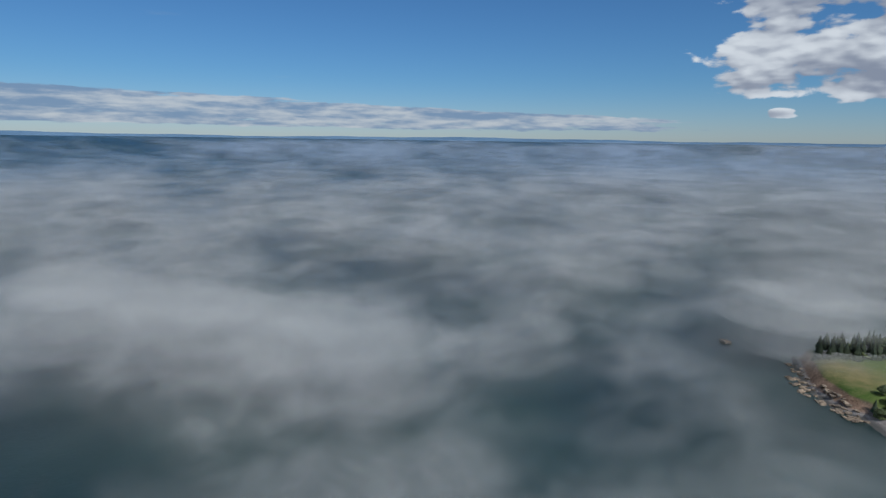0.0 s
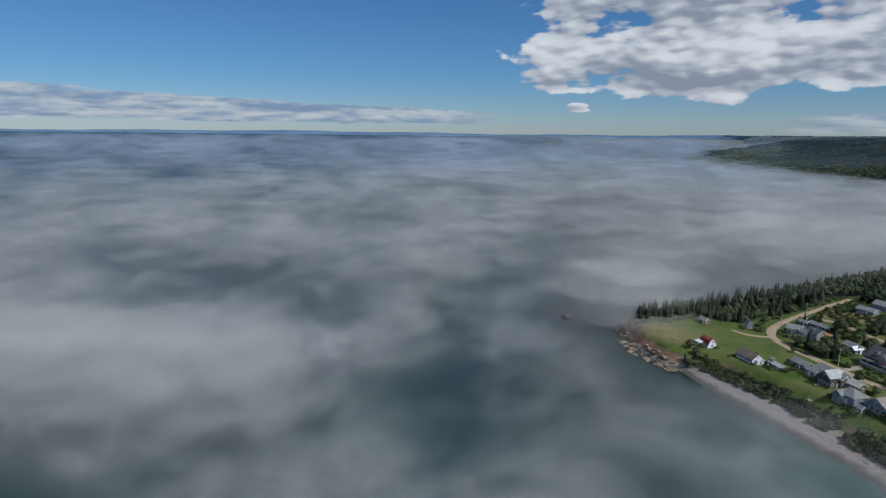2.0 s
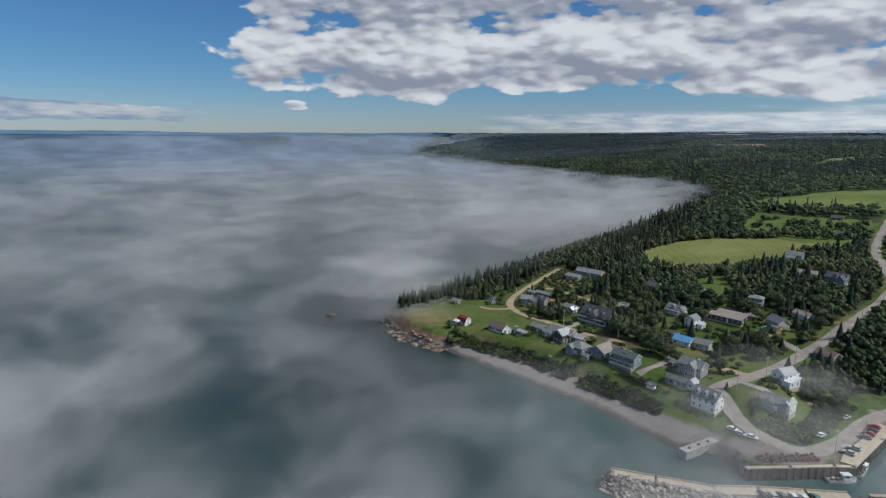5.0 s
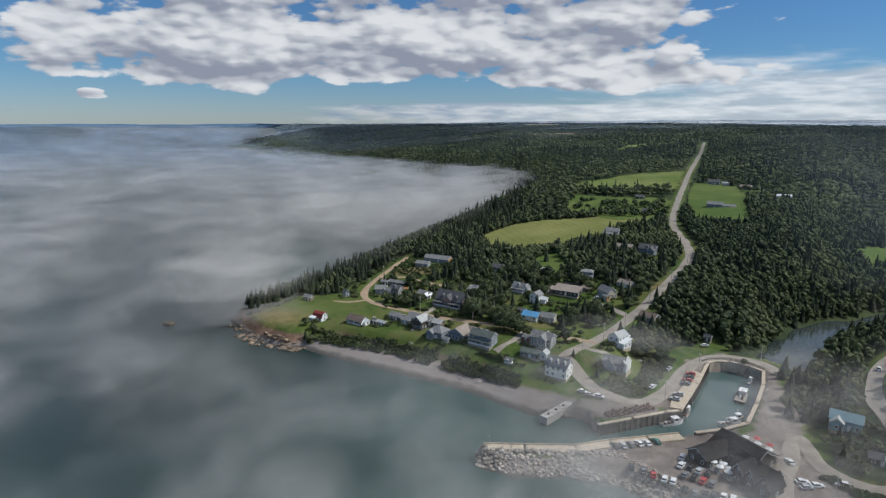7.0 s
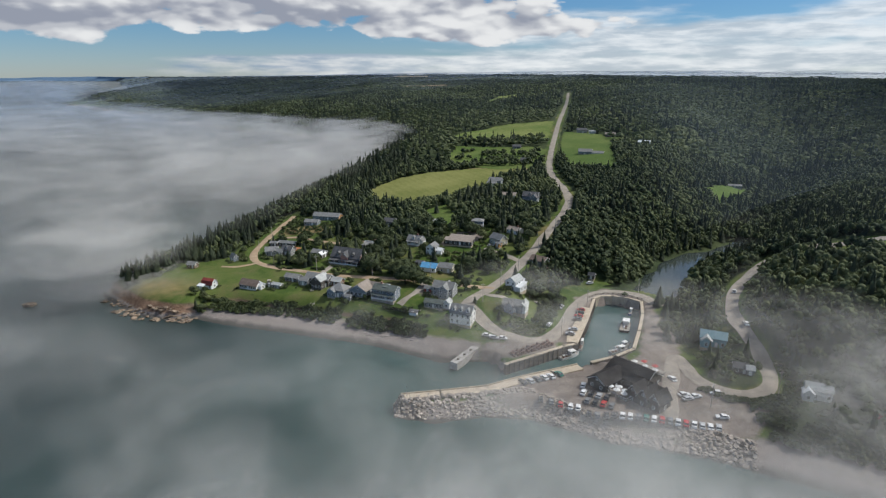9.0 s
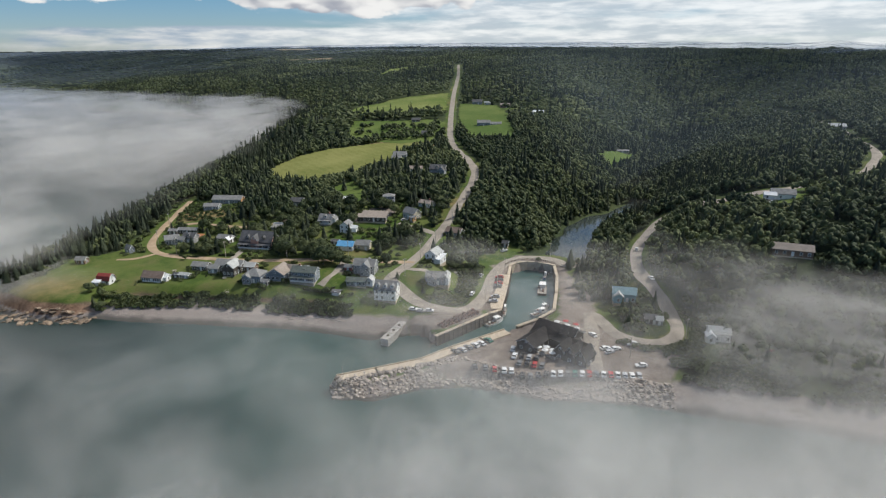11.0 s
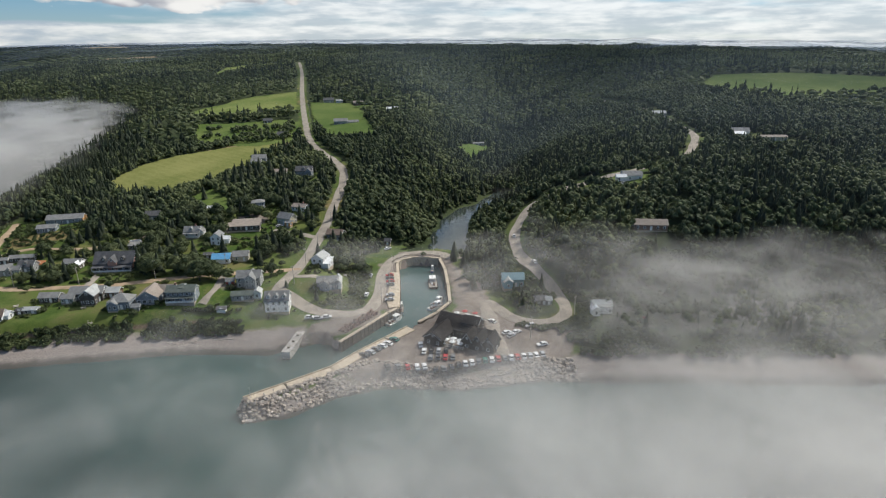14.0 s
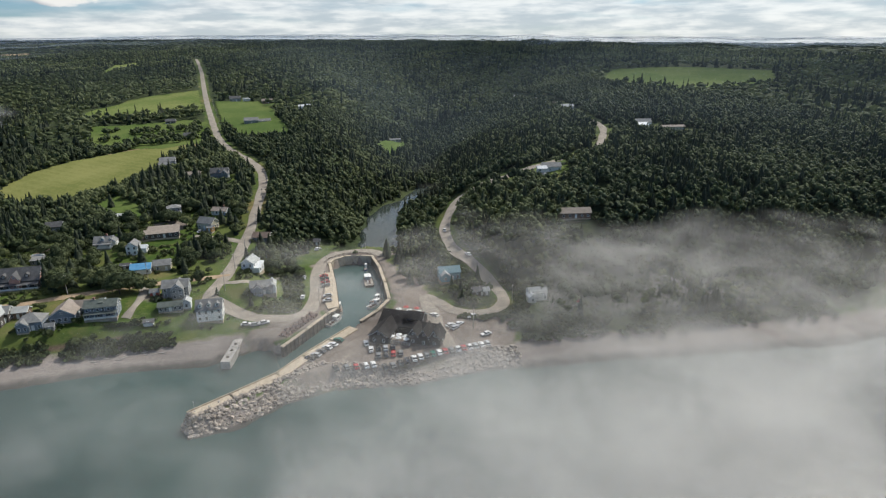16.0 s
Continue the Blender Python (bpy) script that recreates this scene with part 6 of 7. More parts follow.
# ---------------------------------------------------------------- boats
def boat(x, y, turn, l, hull_mat, label, house_mat=None, gear=True):
    ob = thing("fishing_boat", pose(x, y, 0.03, 0, 0, turn), label, "boat", "boats")
    hull, deck = Shape(), Shape()
    rows = 9
    verts = []
    for i in range(rows):
        s = i / (rows - 1)
        xx = -l / 2 + l * s
        b = l * 0.16 * (1 - max(0, (s - 0.45) / 0.55) ** 2.2) + 0.03
        sheer = 1.1 + 0.9 * s * s
        verts += [(xx, -b, sheer), (xx, -b * 0.75, -0.2), (xx + 0.05, 0, -0.6), (xx, b * 0.75, -0.2), (xx, b, sheer)]
    faces = [(i * 5 + k, i * 5 + k + 1, (i + 1) * 5 + k + 1, (i + 1) * 5 + k) for i in range(rows - 1) for k in range(4)]
    hull.add(verts, [f[::-1] for f in faces] + [(4, 3, 2, 1, 0)])
    part("hull", hull, hull_mat, ob, smooth=False)
    deck.add([(v[0], v[1] * 0.96, v[2] - 0.35) for i in range(rows) for v in (verts[i * 5], verts[i * 5 + 4])], [(i * 2, i * 2 + 2, i * 2 + 3, i * 2 + 1) for i in range(rows - 1)])
    part("deck", deck, DECK, ob)
    w = l * 0.2
    cabin = part("wheelhouse", Shape().prism([(l * 0.02, 1.0), (l * 0.27, 1.2), (l * 0.24, 3.0), (l * 0.0, 3.0)], -w / 2, w / 2), house_mat or TRIM, ob)
    part("windscreen", Shape().box(l * 0.265, 0, 2.0, 0.08, w * 0.8, 0.65).box(l * 0.12, -w / 2 - 0.01, 2.0, l * 0.14, 0.06, 0.6).box(l * 0.12, w / 2 + 0.01, 2.0, l * 0.14, 0.06, 0.6), GLASS, cabin)
    part("cabin_roof", Shape().box(l * 0.12, 0, 3.0, l * 0.31, w * 1.15, 0.14), house_mat or TRIM, cabin)
    if gear:
        part("mast", Shape().rod((l * 0.05, 0, 3.1), (l * 0.05, 0, 5.6), 0.07, 0.05, 6).rod((l * 0.05, -0.8, 4.6), (l * 0.05, 0.8, 4.6), 0.04, 0.04, 5), METAL, ob)
        for k in range(4):
            part("crate", Shape().box(-l * 0.1 - k * 0.9, (-1) ** k * 0.5, 0.9, 0.75, 0.7, 0.55), TRAP if k % 2 else TRIM, ob)


boat(91.5, 271.5, 68, 15, TIMBER_PILE, "large dark-hulled trawler with white wheelhouse moored at the quay")
boat(80, 243, 20, 9.5, PAINTS["white"], "white fishing boat beside the restaurant deck")
boat(83, 247.5, 25, 8, PAINTS["white"], "small white boat rafted up at the quay")
boat(63.8, 249, 68, 10, PAINTS["white"], "white lobster boat tied to the quay")
boat(56.5, 238.2, 28, 10.5, PAINTS["white"], "white lobster boat with an open stern")
boat(99, 288, 60, 5.5, PAINTS["blue"], "small blue skiff in the basin", gear=False)


# ---------------------------------------------------------------- cars
def car(color, tall=0.0):
    ob = thing("parked_car", pose(0, 0, -50), f"{color} car parked on the gravel", "car", "parked cars")
    side = [(-2.2, 0.35), (2.15, 0.35), (2.2, 0.75), (1.15, 0.95 + tall * 0.3), (-2.15, 1.0 + tall * 0.3), (-2.25, 0.6)]
    part("body", Shape().prism(side, -0.88, 0.88), PAINTS[color], ob)
    part("cabin_windows", Shape().prism([(-1.75, 0.98 + tall * 0.3), (1.0, 0.94 + tall * 0.3), (0.35, 1.43 + tall), (-1.35, 1.45 + tall)], -0.78, 0.78), GLASS, ob)
    part("roof", Shape().prism([(-1.4, 1.44 + tall), (0.38, 1.42 + tall), (0.3, 1.5 + tall), (-1.3, 1.52 + tall)], -0.74, 0.74), PAINTS[color], ob)
    for x in (-1.35, 1.38):
        for y in (-0.82, 0.82):
            wheel = part("wheel", Shape().rod((x, y - 0.1, 0.33), (x, y + 0.1, 0.33), 0.33, 0.33, 12), RUBBER, ob)
            part("rim", Shape().rod((x, y - 0.115, 0.33), (x, y + 0.115, 0.33), 0.19, 0.19, 8), METAL, wheel)
    return ob


CARS = {(c, tall): car(c, tall) for c, tall in (("white", 0.0), ("silver", 0.0), ("black", 0.0), ("red", 0.0), ("blue", 0.0), ("green", 0.0), ("grey", 0.0), ("white", 0.35), ("silver", 0.35), ("black", 0.35))}
used = set()


def park(color, x, y, turn, tall=0.0, lift=0.05):
    m = pose(x, y, ground_at(x, y) + lift, 0, 0, turn)
    first = CARS[color, tall]
    if (color, tall) in used:
        copy_thing(first, m)
    else:
        first.matrix_basis = m
        used.add((color, tall))


ROW = ["black", "white", "white", "grey", "green", "white", "red", "grey", "white", "red", "white", "silver", "white", "silver"]
for k, color in enumerate(ROW):
    park(color, 60.5 + k * 2.62, 182.0 - k * 0.47, 66 + (k * 7 % 5), 0.35 if k in (1, 8, 10) else 0.0)
for color, x, y, a in (("black", 31.5, 206.5, 118), ("silver", 34.4, 207.6, 116), ("grey", 37.2, 209, 118), ("white", 40.4, 210.4, 115), ("white", 43.2, 211.4, 117), ("white", 54.4, 203.6, 70), ("white", 53.0, 197.0, 62),
                       ("black", 55.6, 195.8, 64), ("silver", 58.2, 194.6, 62), ("black", 60.8, 193.4, 63), ("white", 46.5, 189.1, 75), ("white", 49.0, 188.0, 75), ("grey", 40.1, 192.5, 80), ("black", 36.5, 194.2, 80),
                       ("white", 89.9, 206.8, 100), ("white", 90.1, 195.2, 10), ("silver", 90.4, 192.3, 15), ("white", 94.0, 194.0, 12), ("white", 98.0, 181.0, 170), ("grey", 53.2, 191.4, 62), ("black", 55.8, 190.2, 64), ("red", 58.4, 189.0, 62),
                       ("grey", 61.0, 187.8, 63), ("black", 57.8, 182.6, 72), ("grey", 55.0, 183.6, 74), ("black", 52.3, 184.9, 70), ("red", 43.2, 190.8, 76), ("green", 46.8, 213.4, 117), ("red", 152, 180, 30)):
    park(color, x, y, a)
for color, x, y, a in (("red", 70.7, 280.4, 160), ("black", 69.3, 276.3, 160), ("red", 67.9, 272.4, 160), ("grey", 66.4, 268.6, 158), ("silver", 61.6, 256.2, 160), ("silver", 59.3, 251.2, 158)):
    park(color, x, y, a, 0.0, 0.05 + max(0, 5.0 - ground_at(x, y)))
for color, x, y, a, tall in (("white", 61.5, 284.2, 60, 0.35), ("white", 51.3, 261.4, 60, 0.0), ("white", 85.0, 320.5, 20, 0.0), ("white", 20.4, 249.5, -20, 0.0), ("silver", 23.5, 246.5, -20, 0.0), ("white", 27.3, 246.0, -15, 0.0),
                             ("red", -16.5, 318.5, 60, 0.0), ("white", 102, 195.5, 160, 0.35), ("white", 134, 240, 80, 0.0), ("white", 150, 284, 60, 0.35), ("silver", 30, 357, 10, 0.0), ("grey", -100, 371, 30, 0.0), ("white", 230, 283, 10, 0.0)):
    park(color, x, y, a, tall, 0.3)
camper = thing("camper", pose(-48.5, 371.5, ground_at(-48.5, 371.5), 0, 0, -15), "white camper trailer parked on the grass", "camper")
part("body", Shape().prism([(-3, 0.5), (2.6, 0.5), (3.0, 1.4), (2.6, 2.7), (-2.9, 2.7)], -1.1, 1.1), TRIM, camper)
part("window", Shape().box(0.6, -1.12, 1.5, 1.4, 0.05, 0.6).box(-1.6, -1.12, 1.5, 0.9, 0.05, 0.6), GLASS, camper)
for x in (-0.6, 0.4):
    part("wheel", Shape().rod((x, -1.1, 0.35), (x, 1.1, 0.35), 0.35, 0.35, 10), RUBBER, camper)


# ---------------------------------------------------------------- poles, tables, hedges
pole = thing("utility_pole", pose(0, 0, -80), "tall grey wooden utility pole at the roadside", "utility pole", "utility poles")
part("shaft", Shape().rod((0, 0, -1), (0, 0, 9.5), 0.17, 0.11, 8), DRIFTWOOD, pole)
part("crossarm", Shape().box(0, 0, 8.7, 2.0, 0.12, 0.14), DRIFTWOOD, pole)
for k in (-0.8, 0, 0.8):
    part("insulator", Shape().rod((k, 0, 8.84), (k, 0, 9.05), 0.06, 0.05, 6), TRIM, pole)
POLES = [(20, 276), (31, 297), (43, 318), (58, 343), (75, 380), (90, 414), (55, 250.5), (66, 268), (75.5, 287), (-7, 308), (-40, 315), (-74, 327), (-103, 341), (-118, 362), (108, 305), (126, 196.5), (97, 188),
         (-119, 395), (97, 555), (116, 620), (133, 690), (150, 765)]
for k, (x, y) in enumerate(POLES):
    m = pose(x, y, ground_at(x, y), 0, 0, (k * 37) % 180)
    if k:
        copy_thing(pole, m)
    else:
        pole.matrix_basis = m
for x, y, a in ((46.5, 291.5, 30), (48.5, 287, -20), (-98, 313, 0), (-70, 295, 20)):
    tb = thing("picnic_table", pose(x, y, ground_at(x, y), 0, 0, a), "pale wooden picnic table on the lawn", "table", "picnic tables")
    part("tabletop", Shape().box(0, 0, 0.7, 1.9, 0.75, 0.06), DRIFTWOOD, tb)
    for s in (-1, 1):
        part("bench", Shape().box(0, s * 0.75, 0.42, 1.9, 0.28, 0.06), DRIFTWOOD, tb)
        part("leg", Shape().box(s * 0.7, 0, 0, 0.1, 1.5, 0.42).box(s * 0.7, 0, 0.4, 0.1, 0.6, 0.3), DRIFTWOOD, tb)
# little red bait shed on the quay behind the trawler
house(104, 279, 66, "small faded red bait shed on the quay", [(O, B(6.5, 4.2, 2.4, 1.5, "red", "red", front=2, ends=1))], "shed", "shed", "sheds")

# ---------------------------------------------------------------- village trees, hedges and the bushes on the bluff
def tree_parts(kind, seed):
    name = "spruce_tree" if kind == "spruce" else "broadleaf_tree"
    label = {"spruce": "dark green pointed spruce tree", "leafy": "rounded green broadleaf tree", "bright": "light green broadleaf tree", "dead": "bare grey weathered tree"}[kind]
    ob = thing(name, pose(0, 0, -90), label, "tree", "village trees")
    h = {"spruce": 10.8, "leafy": 9.0, "bright": 7.0, "dead": 8.0}[kind]
    part("trunk", Shape().rod((0, 0, -0.6), (0.05, 0, h * 0.45), 0.24, 0.15, 7).rod((0.05, 0, h * 0.45), (0, 0.05, h * 0.9), 0.15, 0.03, 6), BARK, ob)
    if kind == "spruce":
        v, f = spruce_crown(h, 3.0, 13, 11, seed, 0.36)
        mat = SPRUCE
    else:
        v, f = leafy_crown(h, h * 0.46, 6, 620, 0.42, seed)
        mat = LEAFY if kind == "leafy" else BRIGHT_LEAFY
        r = random.Random(seed)
        for k in range(4):
            a = k * 1.57 + r.random()
            part("limb", Shape().rod((0, 0, h * 0.3), (math.cos(a) * h * 0.22, math.sin(a) * h * 0.22, h * 0.6), 0.10, 0.04, 5), BARK, ob)
    part("crown", quick_mesh("crown", v, f, mat), None, ob)
    return ob


KINDS = [tree_parts("spruce", 21), tree_parts("spruce", 22), tree_parts("spruce", 23), tree_parts("leafy", 24), tree_parts("leafy", 25), tree_parts("leafy", 26), tree_parts("bright", 27), tree_parts("bright", 28)]
planted = [False] * len(KINDS)
rt = random.Random(3)


def tree(x, y, kind, size=1.0):
    k = rt.choice({"s": (0, 1, 2), "l": (3, 4, 5), "b": (6, 7)}[kind])
    w = size * rt.uniform(0.85, 1.2)
    m = pose(x, y, ground_at(x, y), 0, 0, rt.uniform(0, 360))
    ob = KINDS[k] if not planted[k] else None
    if ob is None:
        ob = copy_thing(KINDS[k], m)
    else:
        planted[k] = True
    ob.matrix_basis = m @ Matrix.Diagonal((w, w, size, 1))


FRONT_LAWNS = [(-165, 325), (-140, 356), (-105, 342), (-84, 330), (-62, 314), (-38, 302), (-14, 296), (10, 292), (16, 262), (20, 240), (-60, 262), (-110, 280), (-150, 295)]
TREES = [
    (-20.5, 300, "l", 1.25), (-16, 302, "l", 1.15), (-23, 303, "l", 1.0), (-13, 299, "l", 0.9), (-41, 318, "l", 1.15), (-38, 320, "s", 1.1), (-43, 322, "l", 1.0), (-29, 319, "s", 1.1), (-26, 320, "l", 0.9),  # x, y, kind, size
    (-47, 333, "s", 1.1), (-42, 330, "l", 1.0), (-36, 334, "s", 1.0), (-44, 339, "s", 0.9), (-30, 317, "l", 1.0), (-25, 313, "l", 1.1), (-21, 316, "l", 1.1), (-28, 321, "s", 0.8), (-20, 311, "l", 0.9),
    (-87, 345, "s", 0.7), (-90, 340, "b", 0.7), (-60, 401, "s", 1.0), (-66, 395, "s", 1.1), (-56, 392, "b", 0.9), (-72, 402, "l", 1.0), (-50, 398, "l", 1.0), (-63, 384, "b", 0.8), (-81, 393, "s", 0.8),
    (18, 330, "s", 0.9), (21, 327, "s", 1.0), (15, 325, "l", 0.9), (12, 329, "s", 0.9), (25, 333, "l", 0.9), (22, 337, "s", 0.9), (28, 339, "l", 0.9), (17, 335, "l", 0.8),
    (-12, 297, "b", 0.8), (-15, 300, "l", 0.7), (-8, 295, "l", 0.7), (12, 290, "l", 0.8), (7, 291, "b", 0.8), (53, 322, "s", 1.0), (50, 317, "s", 0.9), (57, 320, "s", 1.1), (46, 305, "l", 0.8), (55, 310, "l", 0.9), (60, 300, "l", 0.9),
    (52, 298, "b", 0.7), (57, 292, "b", 0.8), (60, 286, "b", 0.7), (54, 287, "b", 0.6), (-38, 269.5, "l", 0.6), (-42, 271.5, "l", 0.55), (-35, 271, "b", 0.5), (-50, 279, "l", 0.4), (-60, 312, "l", 0.5), (-50, 303, "b", 0.5),
    (27, 262, "s", 0.45), (16, 275, "s", 0.35), (-96, 330, "b", 0.4), (-128, 294, "l", 0.55), (-125, 292, "b", 0.5), (-133, 296, "l", 0.5), (66, 340, "s", 1.0), (63, 352, "s", 0.9), (70, 356, "s", 1.0),
    (40, 385, "s", 1.0), (30, 400, "l", 1.0), (36, 395, "l", 0.9), (16, 398, "l", 1.0), (60, 372, "s", 0.9), (64, 392, "s", 0.9), (56, 398, "l", 1.0), (40, 408, "s", 1.0), (48, 412, "s", 1.1), (30, 420, "l", 1.0),
    (22, 448, "s", 1.2), (28, 452, "s", 1.2), (18, 455, "s", 1.1), (34, 458, "s", 1.3), (12, 446, "s", 1.0), (38, 450, "s", 1.1), (45, 447, "s", 1.2), (24, 460, "s", 1.2), (-5, 440, "s", 1.0), (-10, 395, "l", 1.0), (-14, 400, "l", 1.0),
    (-20, 392, "l", 1.0), (-26, 396, "l", 1.1), (-24, 384, "s", 0.9), (-30, 404, "l", 1.0), (-18, 412, "l", 1.1), (-44, 402, "l", 0.9), (-34, 376, "l", 0.9), (-28, 372, "s", 1.0), (-38, 382, "l", 1.0), (-2, 390, "l", 1.0),
    (80, 440, "s", 1.0), (84, 450, "s", 1.0), (76, 425, "s", 1.0), (84, 462, "l", 1.0), (58, 440, "s", 1.1), (50, 436, "s", 1.0), (99, 300, "l", 0.4), (112, 286, "s", 0.8), (115, 292, "s", 0.9), (117, 281, "s", 0.9), (112, 275, "s", 0.8), (96, 318, "b", 0.5), (101, 322, "b", 0.5), (108, 211, "l", 0.55), (112, 206, "l", 0.5), (110, 219, "l", 0.6), (115, 224, "s", 0.6), (107, 224, "b", 0.5), (113, 213, "s", 0.5), (127, 214, "l", 0.5),
    (102, 246, "s", 0.8), (104, 253, "l", 0.7), (107, 262, "s", 0.9),
]
TREES += [(20, 463, "s", 1.5), (26, 467, "s", 1.6), (31, 470, "s", 1.4), (38, 466, "s", 1.6), (45, 461, "s", 1.5), (13, 458, "s", 1.35), (52, 452, "s", 1.4), (3, 470, "s", 1.1)]
for x, y, kind, size in TREES:
    tree(x, y, kind, size)
count, tries = len(TREES), 0
while count < 320 and tries < 9000:
    tries += 1
    x, y = rt.uniform(-130, 70), rt.uniform(283, 400)
    patch = float(wavy(np.array(x), np.array(y), 70, 5.0))
    back = 0.5 if y > 365 else 0.22
    if not bool(inside(np.array(x), np.array(y), VILLAGE)) or bool(in_fields(np.array(x), np.array(y))) or patch + back < 0.05:
        continue
    if float(road_gap(np.array(x), np.array(y))) < 3.5 or any(math.hypot(x - a, y - b) < c + 0.6 for a, b, c in HOMES) or bool(inside(np.array(x), np.array(y), FRONT_LAWNS)):
        continue
    if any(math.hypot(x - a, y - (b - 7)) < c + 1.0 for a, b, c in HOMES):
        continue
    tree(x, y, rt.choices("slb", (0.34, 0.50, 0.16))[0], rt.uniform(0.45, 0.95))
    count += 1

# shrubs: the bluff, hedges, garden edges
SHRUBS = [leafy_crown(1, 1, 3, 46, 0.34, s) for s in (31, 32, 33)]


def shrub_field(name, x, y, tall, wide, mat, label, scale=1.0):
    crowd(name, plant(x, y, scale, 3, tall, wide, 0.12), SHRUBS, mat, label, "shrubs")


s = rng.random(900)
line = np.array([(-127, 290), (-112, 286), (-94, 283), (-79, 280), (-62, 274), (-47, 268), (-33, 263), (-20, 258), (-8, 254)], float)
k = s * (len(line) - 1)
i = k.astype(int)
base = line[i] + (line[np.minimum(i + 1, len(line) - 1)] - line[i]) * (k - i)[:, None]
off = rng.uniform(-2.6, 6.0, 900)[:, None] * np.array([0.35, 0.94])
p = base + off
gap = (rng.random(900) < 0.85) & (wavy(p[:, 0], p[:, 1], 17, 2.0) > -0.36)
bulk = np.clip(0.85 + 0.5 * wavy(p[:, 0], p[:, 1], 26, 6.0), 0.45, 1.5)
dark = gap & (rng.random(900) < 0.4)
shrub_field("bluff_bushes", p[dark, 0], p[dark, 1], 2.5, 1.5, LEAFY, "dark green bushes along the bluff above the beach", bulk[dark])
gap &= ~dark
shrub_field("bluff_shrubs", p[gap, 0], p[gap, 1], 1.8, 1.45, BRIGHT_LEAFY, "dense green shrubs along the bluff above the beach", bulk[gap])
x, y = scatter(-132, 96, 284, 475, 4.2)
ok = inside(x, y, VILLAGE) & ~in_fields(x, y) & (road_gap(x, y) > 1.5) & (wavy(x, y, 38, 8.0) + np.where(y > 380, 0.45, 0) > 0.02)
ok &= ~inside(x, y, FRONT_LAWNS)
for a, b, c in HOMES:
    ok &= np.hypot(x - a, y - b) > c + 0.8
shrub_field("garden_shrubs", x[ok], y[ok], 1.7, 1.6, BRIGHT_LEAFY, "green garden shrubs and rough growth between houses")
beds = random.Random(17)
bx, by = [], []
for a, b, c in HOMES:
    if not (-140 < a < 60 and b < 400):
        continue
    for k in range(9):
        turn, far = beds.uniform(0, 2 * math.pi), c + beds.uniform(-0.6, 2.2)
        bx.append(a + far * math.cos(turn))
        by.append(b + far * math.sin(turn))
bx, by = np.array(bx), np.array(by)
ok = (road_gap(bx, by) > 0.8) & (shore(bx, by)[0] > 20) & np.logical_and.reduce([np.hypot(bx - a, by - b) > c * 0.86 for a, b, c in HOMES])
pick = ok & (np.arange(len(bx)) % 3 > 0)
shrub_field("garden_bushes", bx[pick], by[pick], 1.3, 0.95, LEAFY, "small dark garden bushes beside the house walls", rng.uniform(0.6, 1.5, pick.sum()))
pick = ok & (np.arange(len(bx)) % 3 == 0)
shrub_field("flower_bushes", bx[pick], by[pick], 0.9, 0.8, BRIGHT_LEAFY, "low light green garden bushes beside the house walls", rng.uniform(0.6, 1.4, pick.sum()))
for hx, hy, tx, ty, tall in ((-30, 274.5, -18, 269.5, 1.7), (-78, 331, -70, 328, 1.3), (-66, 333.5, -50, 327.5, 1.2), (-100, 336, -90, 331.5, 1.2), (-62, 320.5, -52, 318, 1.3), (-94, 350, -88, 342, 1.8), (44, 300, 52, 292, 1.8)):
    m = int(math.dist((hx, hy), (tx, ty)) / 0.55)
    t = np.linspace(0, 1, m)
    shrub_field("hedge", hx + (tx - hx) * t, hy + (ty - hy) * t, tall, 0.85, LEAFY, "clipped green hedge beside the lawn")
# trees between the fields and along the field lane
x = np.concatenate([np.linspace(5, 128, 60), np.linspace(10, 95, 34), np.linspace(36, 70, 14)]) + rng.uniform(-2.5, 2.5, 108)
y = np.concatenate([np.linspace(748, 728, 60), np.linspace(612, 600, 34), np.linspace(622, 645, 14)]) + rng.uniform(-5, 5, 108)
clump = np.repeat(np.array([(46, 664), (58, 660), (66, 668), (84, 655), (92, 650), (101, 662), (100, 640), (30, 690), (22, 652), (70, 622), (88, 628)], float), 6, 0) + rng.normal(0, 4.0, (66, 2))
x, y = np.concatenate([x, clump[:, 0]]), np.concatenate([y, clump[:, 1]])
crowd("field_trees", plant(x, y, 0.8, 3, 10, 4), LEAFY_FAR, LEAFY, "row of broadleaf trees between the fields", "trees")
x, y = scatter(24, 70, 246, 306, 2.3)
ok = inside(x, y, QUAY_SCRUB) & (road_gap(x, y) > 1.4) & (wavy(x, y, 14, 5.0) > -0.5)
for a, b, c in HOMES:
    ok &= np.hypot(x - a, y - b) > c
shrub_field("quay_scrub", x[ok], y[ok], 1.7, 1.5, BRIGHT_LEAFY, "rough green scrub on the bank above the harbour road")
# the wooded slope between the basin, the bends of the hill road and the houses there
x, y = scatter(98, 205, 145, 305, 4.6)
ok = inside(x, y, HARBOUR_SLOPE) & ~wooded(x, y) & (road_gap(x, y) > 2.6) & (wavy(x, y, 26, 4.0) > -0.35) & (shore(x, y)[0] > 14)
for a, b, c in HOMES:
    ok &= (np.hypot(x - a, y - b) > c - 0.5) & (np.hypot(x - a + 2, y - b + 6) > c * 0.8)
x, y = x[ok], y[ok]
pine = rng.random(len(x)) < 0.4
crowd("slope_spruces", plant(x[pine], y[pine], 1.0, 2, 7.5, 1.7), SPRUCE_FAR, SPRUCE, "dark spruces on the slope above the harbour", "trees")
crowd("slope_trees", plant(x[~pine], y[~pine], 1.0, 3, 5.6, 2.6), LEAFY_FAR, LEAFY, "dark broadleaf trees on the slope above the harbour", "trees")
